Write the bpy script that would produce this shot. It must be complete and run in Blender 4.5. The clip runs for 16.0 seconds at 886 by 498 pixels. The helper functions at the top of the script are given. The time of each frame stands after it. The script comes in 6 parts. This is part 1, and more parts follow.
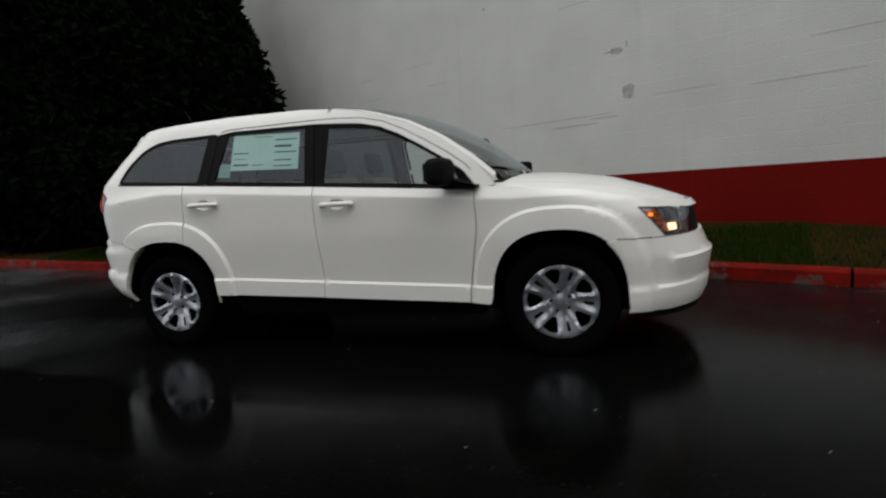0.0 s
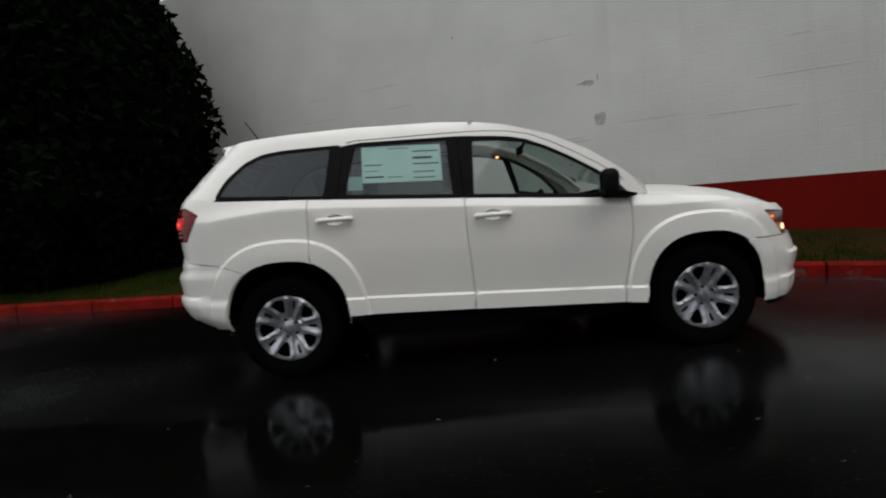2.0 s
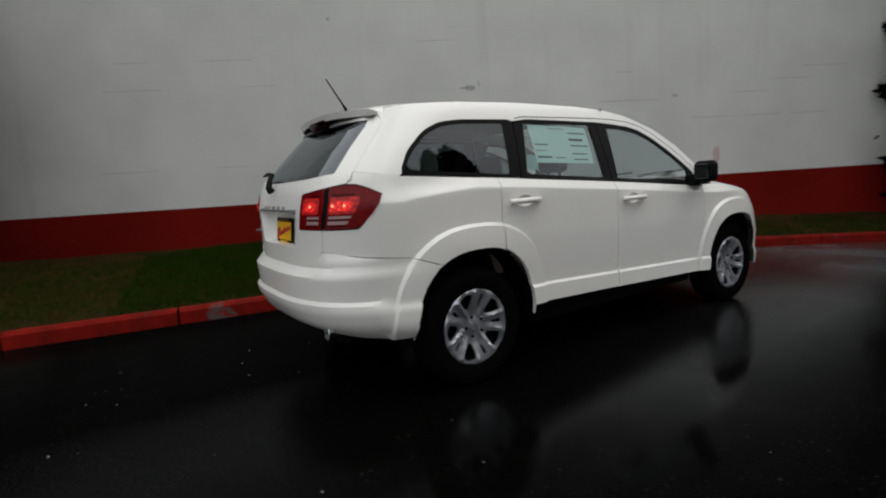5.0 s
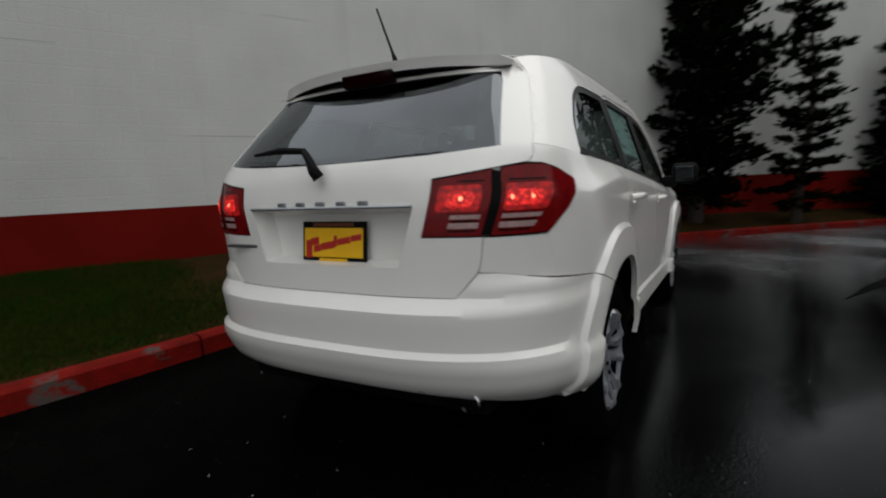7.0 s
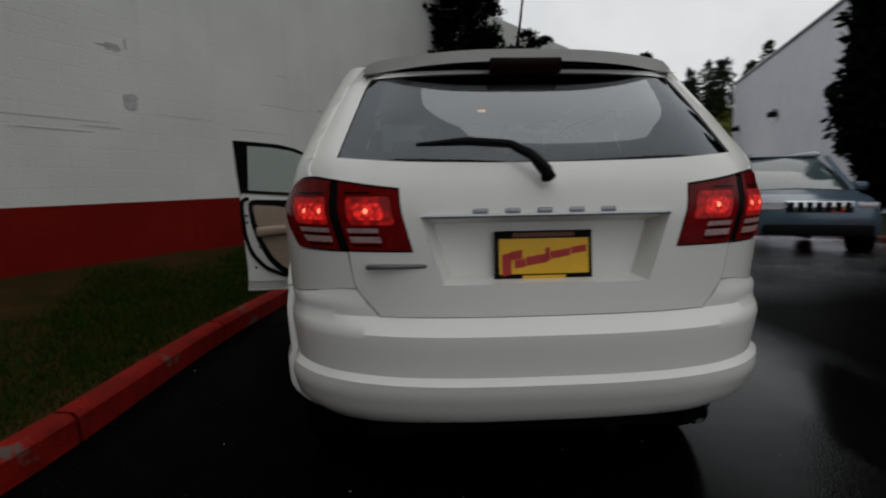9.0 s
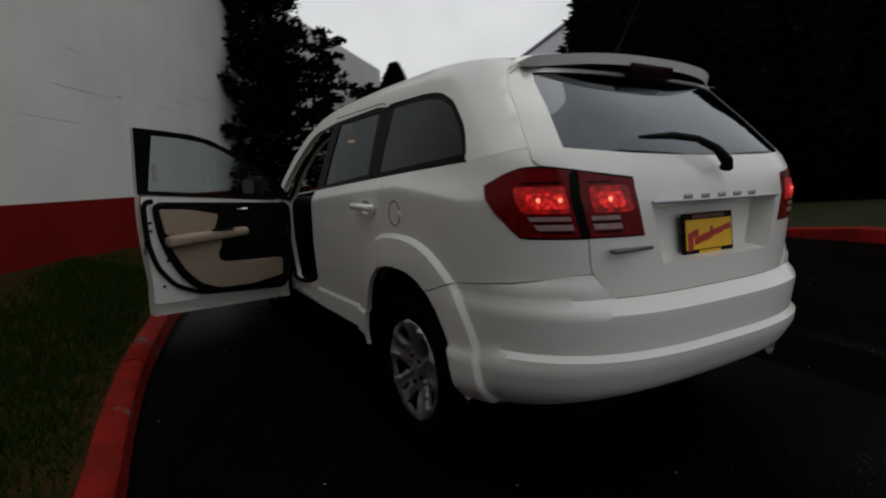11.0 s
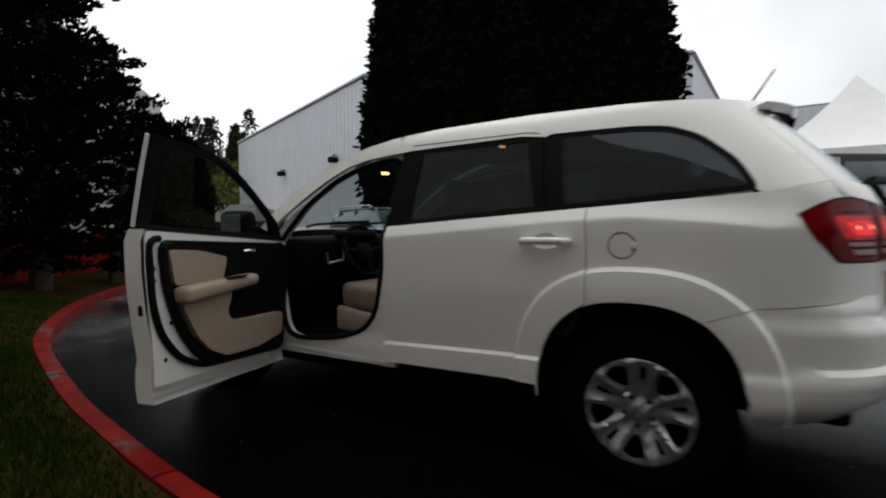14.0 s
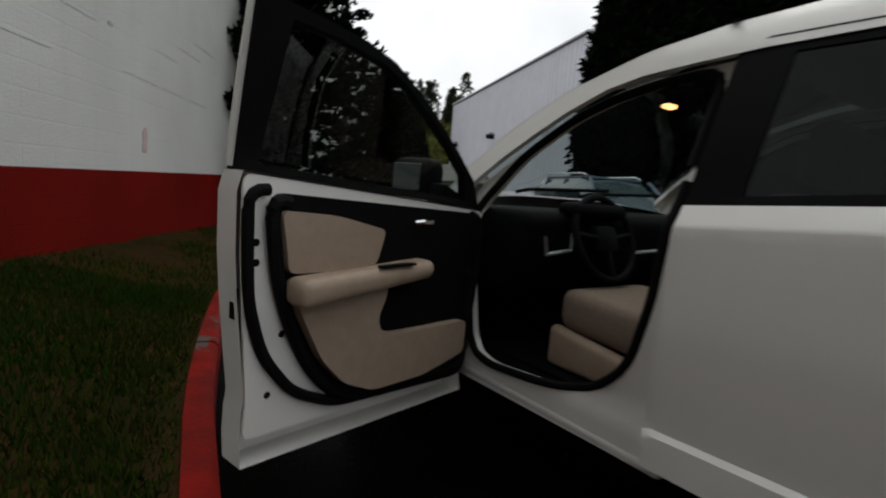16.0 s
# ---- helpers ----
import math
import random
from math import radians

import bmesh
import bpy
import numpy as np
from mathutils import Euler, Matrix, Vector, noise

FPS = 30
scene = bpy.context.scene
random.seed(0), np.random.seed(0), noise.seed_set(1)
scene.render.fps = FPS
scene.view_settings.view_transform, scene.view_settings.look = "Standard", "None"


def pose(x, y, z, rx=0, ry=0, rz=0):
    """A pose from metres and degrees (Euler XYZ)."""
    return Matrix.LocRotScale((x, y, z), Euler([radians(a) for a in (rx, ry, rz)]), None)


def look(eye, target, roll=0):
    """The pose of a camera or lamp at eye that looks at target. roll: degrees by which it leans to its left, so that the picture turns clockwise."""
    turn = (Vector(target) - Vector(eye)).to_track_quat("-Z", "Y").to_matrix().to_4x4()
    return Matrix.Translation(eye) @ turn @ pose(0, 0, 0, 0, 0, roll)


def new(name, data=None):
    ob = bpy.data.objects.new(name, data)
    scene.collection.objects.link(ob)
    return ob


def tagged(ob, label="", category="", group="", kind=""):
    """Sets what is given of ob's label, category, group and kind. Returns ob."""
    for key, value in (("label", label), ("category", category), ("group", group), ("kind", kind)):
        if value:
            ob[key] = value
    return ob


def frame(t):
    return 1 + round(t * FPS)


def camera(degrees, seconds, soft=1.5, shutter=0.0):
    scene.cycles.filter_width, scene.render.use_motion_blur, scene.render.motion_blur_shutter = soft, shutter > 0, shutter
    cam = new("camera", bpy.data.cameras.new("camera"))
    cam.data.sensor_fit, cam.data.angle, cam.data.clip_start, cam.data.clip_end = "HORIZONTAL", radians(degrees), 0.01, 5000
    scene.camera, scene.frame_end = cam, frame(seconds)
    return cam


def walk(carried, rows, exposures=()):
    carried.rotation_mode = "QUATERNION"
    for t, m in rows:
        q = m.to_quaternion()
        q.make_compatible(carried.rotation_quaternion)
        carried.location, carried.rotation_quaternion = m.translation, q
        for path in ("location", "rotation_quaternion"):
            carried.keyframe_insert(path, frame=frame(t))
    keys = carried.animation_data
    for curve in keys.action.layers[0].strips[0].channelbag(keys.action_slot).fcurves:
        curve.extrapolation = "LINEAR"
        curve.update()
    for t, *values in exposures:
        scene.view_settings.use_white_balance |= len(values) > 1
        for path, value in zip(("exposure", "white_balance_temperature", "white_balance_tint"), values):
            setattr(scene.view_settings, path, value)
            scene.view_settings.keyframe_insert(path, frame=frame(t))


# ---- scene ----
cam = camera(82.0, 16.0, soft=2.0, shutter=0.7)
PATH = [
    (0, (3.085, -3.987, 1.119), (2.523, -2.085, 0.861), -4.2),
    (0.5, (2.618, -4.138, 1.14), (2.202, -2.209, 0.817), -5.3),
    (1, (2.138, -4.274, 1.149), (1.874, -2.309, 0.891), -5.2),
    (1.5, (1.645, -4.345, 1.162), (1.507, -2.364, 0.93), -5.3),
    (2, (1.146, -4.35, 1.165), (1.127, -2.36, 0.967), -4.9),
    (2.5, (0.62, -4.344, 1.192), (0.717, -2.364, 0.932), -5.9),
    (3, (0.119, -4.32, 1.222), (0.397, -2.358, 0.954), -5.6),
    (5.5, (-2.008, -2.791, 1.231), (-0.718, -1.286, 0.965), -3.0),
    (6, (-2.124, -2.275, 1.189), (-0.658, -0.942, 0.914), -2.9),
    (6.5, (-2.227, -1.785, 1.187), (-0.651, -0.588, 0.894), -4.1),
    (7, (-2.323, -1.32, 1.188), (-0.59, -0.354, 0.933), -2.6),
    (7.5, (-2.434, -0.899, 1.176), (-0.575, -0.202, 0.931), -2.1),
    (8, (-2.476, -0.465, 1.268), (-0.556, -0.011, 0.941), -2.1),
    (8.5, (-2.477, -0.016, 1.267), (-0.507, 0.118, 0.947), -1.7),
    (9, (-2.419, 0.403, 1.223), (-0.438, 0.304, 0.96), -1.0),
    (9.5, (-2.291, 0.81, 1.221), (-0.367, 0.384, 0.878), -0.3),
    (10, (-2.191, 1.164, 1.217), (-0.325, 0.542, 0.859), -0.6),
    (12.5, (-1.413, 2.867, 1.217), (-0.095, 1.373, 1.039), -0.7),
    (13, (-1.119, 3.125, 1.219), (0.067, 1.526, 1.022), 0.7),
    (13.5, (-0.852, 3.24, 1.185), (0.22, 1.563, 0.987), 1.5),
    (14, (-0.475, 3.111, 1.155), (0.618, 1.439, 1.064), -0.5),
    (14.5, (-0.13, 2.924, 1.137), (1.027, 1.297, 1.016), 1.2),
    (15, (0.112, 2.63, 1.155), (1.44, 1.139, 1.037), 4.2),
    (15.5, (0.338, 2.405, 1.151), (1.848, 1.106, 0.969), 4.4),
    (16, (0.579, 2.221, 1.151), (2.201, 1.077, 0.909), 4.6),
]
walk(cam, [(t, look(eye, target, roll)) for t, eye, target, roll in PATH],
     exposures=[(0.0, 0.08), (3.0, 0.06), (5.5, 0.04), (6.5, -0.08), (8.0, -0.16), (8.5, -0.20), (9.0, -0.50), (9.5, -0.72), (10.2, -0.82), (12.3, -0.02), (13.0, 0.0), (14.0, 0.12), (15.0, -0.02), (16.0, 0.0)])
SKY_STRENGTH = 0.106

# ---- light ----
world = bpy.data.worlds.new("world")
scene.world = world
world.use_nodes = True
wn = world.node_tree.nodes
wl = world.node_tree.links
sky = wn.new("ShaderNodeTexSky")
sky.sky_type = 'NISHITA'
sky.sun_disc = False
sky.sun_elevation = radians(48)
sky.sun_rotation = radians(120)
sky.air_density = 1.0
sky.dust_density = 4.0
sky_mix = wn.new("ShaderNodeMix")
sky_mix.data_type = 'RGBA'
sky_mix.inputs[0].default_value = 0.94
cloud_noise = wn.new("ShaderNodeTexNoise")
cloud_noise.inputs["Scale"].default_value = 3.2
cloud_noise.inputs["Detail"].default_value = 5
cloud_ramp = wn.new("ShaderNodeValToRGB")
cloud_ramp.color_ramp.elements[0].position = 0.3
cloud_ramp.color_ramp.elements[0].color = (6.4, 6.6, 6.8, 1)
cloud_ramp.color_ramp.elements[1].position = 0.75
cloud_ramp.color_ramp.elements[1].color = (9.6, 9.8, 9.9, 1)
wcoord = wn.new("ShaderNodeTexCoord")
wl.new(wcoord.outputs["Generated"], cloud_noise.inputs["Vector"])
wl.new(cloud_noise.outputs[0], cloud_ramp.inputs[0])
wl.new(sky.outputs[0], sky_mix.inputs[6])
wl.new(cloud_ramp.outputs[0], sky_mix.inputs[7])
background_node = wn["Background"]
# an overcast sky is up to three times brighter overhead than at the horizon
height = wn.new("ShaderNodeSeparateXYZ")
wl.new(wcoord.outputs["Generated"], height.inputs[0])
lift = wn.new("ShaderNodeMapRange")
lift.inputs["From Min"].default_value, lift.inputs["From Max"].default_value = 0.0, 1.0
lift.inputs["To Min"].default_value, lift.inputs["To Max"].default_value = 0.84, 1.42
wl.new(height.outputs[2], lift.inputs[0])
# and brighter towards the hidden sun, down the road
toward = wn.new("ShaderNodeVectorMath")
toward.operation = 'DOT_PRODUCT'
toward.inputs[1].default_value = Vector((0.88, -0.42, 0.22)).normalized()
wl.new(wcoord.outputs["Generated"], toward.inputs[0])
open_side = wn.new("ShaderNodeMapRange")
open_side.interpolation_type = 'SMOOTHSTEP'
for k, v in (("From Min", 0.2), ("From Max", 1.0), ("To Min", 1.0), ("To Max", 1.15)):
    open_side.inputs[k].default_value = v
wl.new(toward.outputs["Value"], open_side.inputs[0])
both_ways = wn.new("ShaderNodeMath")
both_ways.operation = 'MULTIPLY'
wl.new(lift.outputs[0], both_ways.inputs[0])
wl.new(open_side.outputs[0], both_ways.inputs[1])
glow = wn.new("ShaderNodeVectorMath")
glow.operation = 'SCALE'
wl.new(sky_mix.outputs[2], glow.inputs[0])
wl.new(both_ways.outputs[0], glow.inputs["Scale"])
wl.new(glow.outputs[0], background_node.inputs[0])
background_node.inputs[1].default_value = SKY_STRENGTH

sun_data = bpy.data.lights.new("sun", 'SUN')
sun_data.energy = 0.5
sun_data.angle = radians(40)
sun_data.color = (1.0, 0.97, 0.93)
sun = new("sun", sun_data)
sun.matrix_world = look((0, 0, 30), (-9, 8, 0))


# ---- materials ----
def mat(name, color, rough=0.5, metal=0.0, spec=0.5, var=0.0, scale=8.0, bump=0.0, bscale=60.0, coat=0.0, color2=None,
        rough_var=0.0, coords="Object"):
    """A principled material with colour mottling, roughness mottling and fine relief."""
    m = bpy.data.materials.new(name)
    m.use_nodes = True
    n, l = m.node_tree.nodes, m.node_tree.links
    b = n["Principled BSDF"]
    b.inputs["Roughness"].default_value = rough
    b.inputs["Metallic"].default_value = metal
    b.inputs["Specular IOR Level"].default_value = spec
    b.inputs["Coat Weight"].default_value = coat
    b.inputs["Coat Roughness"].default_value = 0.06
    b.inputs["Base Color"].default_value = (*color, 1)
    tc = n.new("ShaderNodeTexCoord")
    if var or color2:
        a = n.new("ShaderNodeTexNoise")
        a.inputs["Scale"].default_value = scale
        a.inputs["Detail"].default_value = 6
        a.inputs["Roughness"].default_value = 0.65
        l.new(tc.outputs[coords], a.inputs["Vector"])
        r = n.new("ShaderNodeValToRGB")
        r.color_ramp.elements[0].position, r.color_ramp.elements[1].position = 0.32, 0.68
        c2 = color2 or tuple(min(1, c * (1 + var)) for c in color)
        c1 = color if color2 else tuple(c * (1 - var) for c in color)
        r.color_ramp.elements[0].color, r.color_ramp.elements[1].color = (*c1, 1), (*c2, 1)
        l.new(a.outputs[0], r.inputs[0])
        l.new(r.outputs[0], b.inputs["Base Color"])
        if rough_var:
            mr = n.new("ShaderNodeMapRange")
            mr.inputs["To Min"].default_value, mr.inputs["To Max"].default_value = max(0.02, rough - rough_var), min(1, rough + rough_var)
            l.new(a.outputs[0], mr.inputs[0])
            l.new(mr.outputs[0], b.inputs["Roughness"])
    if bump:
        d = n.new("ShaderNodeTexNoise")
        d.inputs["Scale"].default_value = bscale
        d.inputs["Detail"].default_value = 4
        l.new(tc.outputs[coords], d.inputs["Vector"])
        bp = n.new("ShaderNodeBump")
        bp.inputs["Strength"].default_value = bump
        bp.inputs["Distance"].default_value = 0.01
        l.new(d.outputs[0], bp.inputs["Height"])
        l.new(bp.outputs[0], b.inputs["Normal"])
    return m


def glass_mat(name, tint, rough=0.0, reflect=0.07):
    """Tinted thin glass: part clear, part mirror-like coat."""
    m = bpy.data.materials.new(name)
    m.use_nodes = True
    n, l = m.node_tree.nodes, m.node_tree.links
    n.remove(n["Principled BSDF"])
    t = n.new("ShaderNodeBsdfTransparent")
    t.inputs[0].default_value = (*tint, 1)
    g = n.new("ShaderNodeBsdfGlossy")
    g.inputs["Roughness"].default_value = rough
    g.inputs[0].default_value = (0.9, 0.95, 1.0, 1)
    lw = n.new("ShaderNodeLayerWeight")
    lw.inputs[0].default_value = 0.5
    pw = n.new("ShaderNodeMath")
    pw.operation = 'POWER'
    pw.inputs[1].default_value = 4.0
    l.new(lw.outputs["Facing"], pw.inputs[0])
    f = n.new("ShaderNodeMath")
    f.operation = 'MULTIPLY_ADD'
    f.inputs[1].default_value, f.inputs[2].default_value = 0.85, reflect
    l.new(pw.outputs[0], f.inputs[0])
    x = n.new("ShaderNodeMixShader")
    l.new(f.outputs[0], x.inputs[0])
    l.new(t.outputs[0], x.inputs[1])
    l.new(g.outputs[0], x.inputs[2])
    l.new(x.outputs[0], n["Material Output"].inputs[0])
    return m


def emit_mat(name, color, strength):
    m = bpy.data.materials.new(name)
    m.use_nodes = True
    b = m.node_tree.nodes["Principled BSDF"]
    b.inputs["Base Color"].default_value = (*color, 1)
    b.inputs["Emission Color"].default_value = (*color, 1)
    b.inputs["Emission Strength"].default_value = strength
    return m


WHITE = mat("white car paint", (0.82, 0.80, 0.755), 0.26, coat=0.5, var=0.015, scale=3)
BLACK_TRIM = mat("black trim", (0.006, 0.006, 0.006), 0.65, spec=0.06, var=0.2, scale=20)
BLACK_GLOSS = mat("black gloss", (0.004, 0.004, 0.004), 0.4, spec=0.06, var=0.1, scale=20)
RUBBER = mat("tyre rubber", (0.003, 0.003, 0.003), 0.95, spec=0.0, var=0.3, scale=30, bump=0.2, bscale=150)
UNDER = mat("black underbody", (0.003, 0.003, 0.003), 0.95, spec=0.05, var=0.3, scale=12)
SILVER = mat("silver wheel cover", (0.36, 0.37, 0.39), 0.30, metal=0.6, var=0.05, scale=10)
CHROME = mat("chrome", (0.75, 0.76, 0.78), 0.12, metal=1.0, var=0.03)
TAN = mat("tan door trim", (0.33, 0.245, 0.18), 0.6, var=0.08, scale=25, bump=0.25, bscale=260)
TAN_CLOTH = mat("tan seat cloth", (0.21, 0.155, 0.115), 0.85, var=0.12, scale=60, bump=0.4, bscale=320)
GREY_CLOTH = mat("grey headliner", (0.13, 0.125, 0.115), 0.9, var=0.06, scale=40)
DASH = mat("black dashboard", (0.004, 0.004, 0.004), 0.7, spec=0.06, var=0.2, scale=30, bump=0.2, bscale=200)
PAPER = mat("window sticker paper", (0.62, 0.88, 0.82), 0.6, scale=9, color2=(0.72, 0.93, 0.89))
PAPER_INK = mat("sticker print", (0.03, 0.06, 0.07), 0.6, var=0.2, scale=40)
GLASS = glass_mat("car glass", (0.60, 0.67, 0.65), reflect=0.05)
QUARTER_GLASS = glass_mat("tinted quarter glass", (0.28, 0.33, 0.32), reflect=0.05)
# left panes only: the dim view through that side is put into the tint
DARK_GLASS = glass_mat("left glass with dim view in its tint", (0.11, 0.135, 0.13), reflect=0.04)
REAR_GLASS = glass_mat("rear window glass", (0.17, 0.21, 0.205), reflect=0.10)
CLEAR = glass_mat("lamp lens", (0.9, 0.92, 0.95))
RED_LENS = mat("red lamp lens", (0.15, 0.004, 0.005), 0.15, spec=0.2, var=0.3, scale=30)


def facet_glow(name, dim, bright, strength, scale=70.0):
    """A lit lens whose facets differ in brightness."""
    m = emit_mat(name, bright, strength)
    m.node_tree.nodes["Principled BSDF"].inputs["Base Color"].default_value = (0.06, 0.001, 0.001, 1)
    n, l = m.node_tree.nodes, m.node_tree.links
    v = n.new("ShaderNodeTexVoronoi")
    v.inputs["Scale"].default_value = scale
    tc = n.new("ShaderNodeTexCoord")
    l.new(tc.outputs["Object"], v.inputs["Vector"])
    r = n.new("ShaderNodeValToRGB")
    r.color_ramp.elements[0].position, r.color_ramp.elements[1].position = 0.15, 0.75
    r.color_ramp.elements[0].color, r.color_ramp.elements[1].color = (*bright, 1), (*dim, 1)
    l.new(v.outputs["Distance"], r.inputs[0])
    l.new(r.outputs[0], n["Principled BSDF"].inputs["Emission Color"])
    return m


RED_GLOW = facet_glow("lit red bulb", (0.26, 0.003, 0.004), (1.0, 0.03, 0.022), 1.1)
RED_HOT = emit_mat("lit bulb filament", (1.0, 0.22, 0.12), 2.6)
RED_MID = facet_glow("glowing red lens", (0.16, 0.001, 0.001), (0.7, 0.006, 0.006), 0.62, 45.0)
RED_DARK = mat("dark red lens", (0.010, 0.0006, 0.0008), 0.2, spec=0.15, var=0.2, scale=30)
AMBER = emit_mat("lit lamp bulb", (1.0, 0.60, 0.30), 2.4)
YELLOW = mat("yellow plate", (0.85, 0.47, 0.01), 0.45, var=0.05, scale=20)
PLATE_RED = mat("red print", (0.45, 0.02, 0.015), 0.5, var=0.1, scale=20)
DOME = emit_mat("lit dome lamp", (1.0, 0.42, 0.14), 3.5)


# ---- mesh helpers ----
def part(name, bm, material, parent=None, label="", smooth=True):
    me = bpy.data.meshes.new(name)
    bm.to_mesh(me)
    bm.free()
    if material:
        me.materials.append(material)
    if smooth:
        for p in me.polygons:
            p.use_smooth = True
        me.set_sharp_from_angle(angle=radians(38))
    ob = new(name, me)
    if parent:
        ob.parent = parent
    if label:
        ob["label"] = label
    return ob


def thing(name, label, category, m=None, group="", kind=""):
    e = new(name)
    e.empty_display_size = 0.2
    if m is not None:
        e.matrix_basis = m
    return tagged(e, label, category, group, kind)


def box(bm, x0, x1, y0, y1, z0, z1, bevel=0.0, m=None, seg=2):
    vs = bmesh.ops.create_cube(bm, size=1.0)["verts"]
    for v in vs:
        v.co = Vector(((x0 + x1) / 2 + v.co.x * (x1 - x0), (y0 + y1) / 2 + v.co.y * (y1 - y0), (z0 + z1) / 2 + v.co.z * (z1 - z0)))
    if bevel:
        es = list({e for v in vs for e in v.link_edges})
        r = bmesh.ops.bevel(bm, geom=es, offset=bevel, segments=seg, affect='EDGES', profile=0.5)
        vs = list({v for f in r["faces"] for v in f.verts} | {v for v in vs if v.is_valid})
    if m is not None:
        bmesh.ops.transform(bm, matrix=m, verts=vs)
    return vs


def tube(bm, pts, radius, n=8, caps=True, radii=None):
    """A round tube along points."""
    rings = []
    pts = [Vector(p) for p in pts]
    up = Vector((0.13, 0.21, 0.97))
    for i, p in enumerate(pts):
        d = (pts[min(i + 1, len(pts) - 1)] - pts[max(i - 1, 0)]).normalized()
        a = d.cross(up)
        if a.length < 1e-3:
            a = d.cross(Vector((1, 0, 0)))
        a.normalize()
        b = d.cross(a)
        r = radii[i] if radii else radius
        rings.append([bm.verts.new(p + (a * math.cos(k * 2 * math.pi / n) + b * math.sin(k * 2 * math.pi / n)) * r) for k in range(n)])
    for r0, r1 in zip(rings, rings[1:]):
        for k in range(n):
            bm.faces.new((r0[k], r0[(k + 1) % n], r1[(k + 1) % n], r1[k]))
    if caps:
        bm.faces.new(rings[0][::-1])
        bm.faces.new(rings[-1])


def lathe(bm, profile, n=32, axis='Y', m=None):
    """Turn (radius, height) pairs round an axis."""
    rings = []
    for r, h in profile:
        ring = []
        for k in range(n):
            a = 2 * math.pi * k / n
            c = (r * math.cos(a), h, r * math.sin(a)) if axis == 'Y' else (r * math.cos(a), r * math.sin(a), h)
            ring.append(bm.verts.new(m @ Vector(c) if m is not None else c))
        rings.append(ring)
    for r0, r1 in zip(rings, rings[1:]):
        for k in range(n):
            bm.faces.new((r0[k], r0[(k + 1) % n], r1[(k + 1) % n], r1[k]))
    return rings


def lerp_table(tab, x):
    xs, ys = zip(*tab)
    return float(np.interp(x, xs, ys))


def inside(p, loop):
    x, y = p
    c = False
    j = len(loop) - 1
    for i in range(len(loop)):
        (x0, y0), (x1, y1) = loop[i], loop[j]
        if (y0 > y) != (y1 > y) and x < (x1 - x0) * (y - y0) / (y1 - y0) + x0:
            c = not c
        j = i
    return c


def fine(loop, step, closed=True):
    """Points along a loop at most step apart."""
    out = []
    m = len(loop)
    for i in range(m if closed else m - 1):
        a, b = Vector(loop[i]), Vector(loop[(i + 1) % m])
        k = max(1, math.ceil((b - a).length / step))
        out += [tuple(a.lerp(b, j / k)) for j in range(k)]
    if not closed:
        out.append(tuple(loop[-1]))
    return out


def round_loop(loop, r, n=4):
    """The loop with its corners rounded."""
    out = []
    m = len(loop)
    for i in range(m):
        p, a, b = Vector(loop[i]), Vector(loop[i - 1]), Vector(loop[(i + 1) % m])
        k = min(r, (a - p).length * 0.45, (b - p).length * 0.45)
        a, b = p + (a - p).normalized() * k, p + (b - p).normalized() * k
        for j in range(n + 1):
            t = j / n
            out.append(tuple(a * (1 - t) ** 2 + p * 2 * t * (1 - t) + b * t * t))
    return out


def shrink(loop, d):
    """The loop moved inwards by d."""
    area = sum(loop[i - 1][0] * loop[i][1] - loop[i][0] * loop[i - 1][1] for i in range(len(loop)))
    s = 1 if area > 0 else -1
    out = []
    m = len(loop)
    for i in range(m):
        p, a, b = Vector(loop[i]), Vector(loop[i - 1]), Vector(loop[(i + 1) % m])
        e0, e1 = (p - a).normalized(), (b - p).normalized()
        nrm = Vector((-e0.y - e1.y, e0.x + e1.x)) * s
        nrm = nrm.normalized() if nrm.length > 1e-6 else Vector((-e0.y, e0.x)) * s
        c = max(0.45, nrm.dot(Vector((-e0.y, e0.x)) * s))
        out.append(tuple(p + nrm * d / c))
    return out


from mathutils.geometry import delaunay_2d_cdt


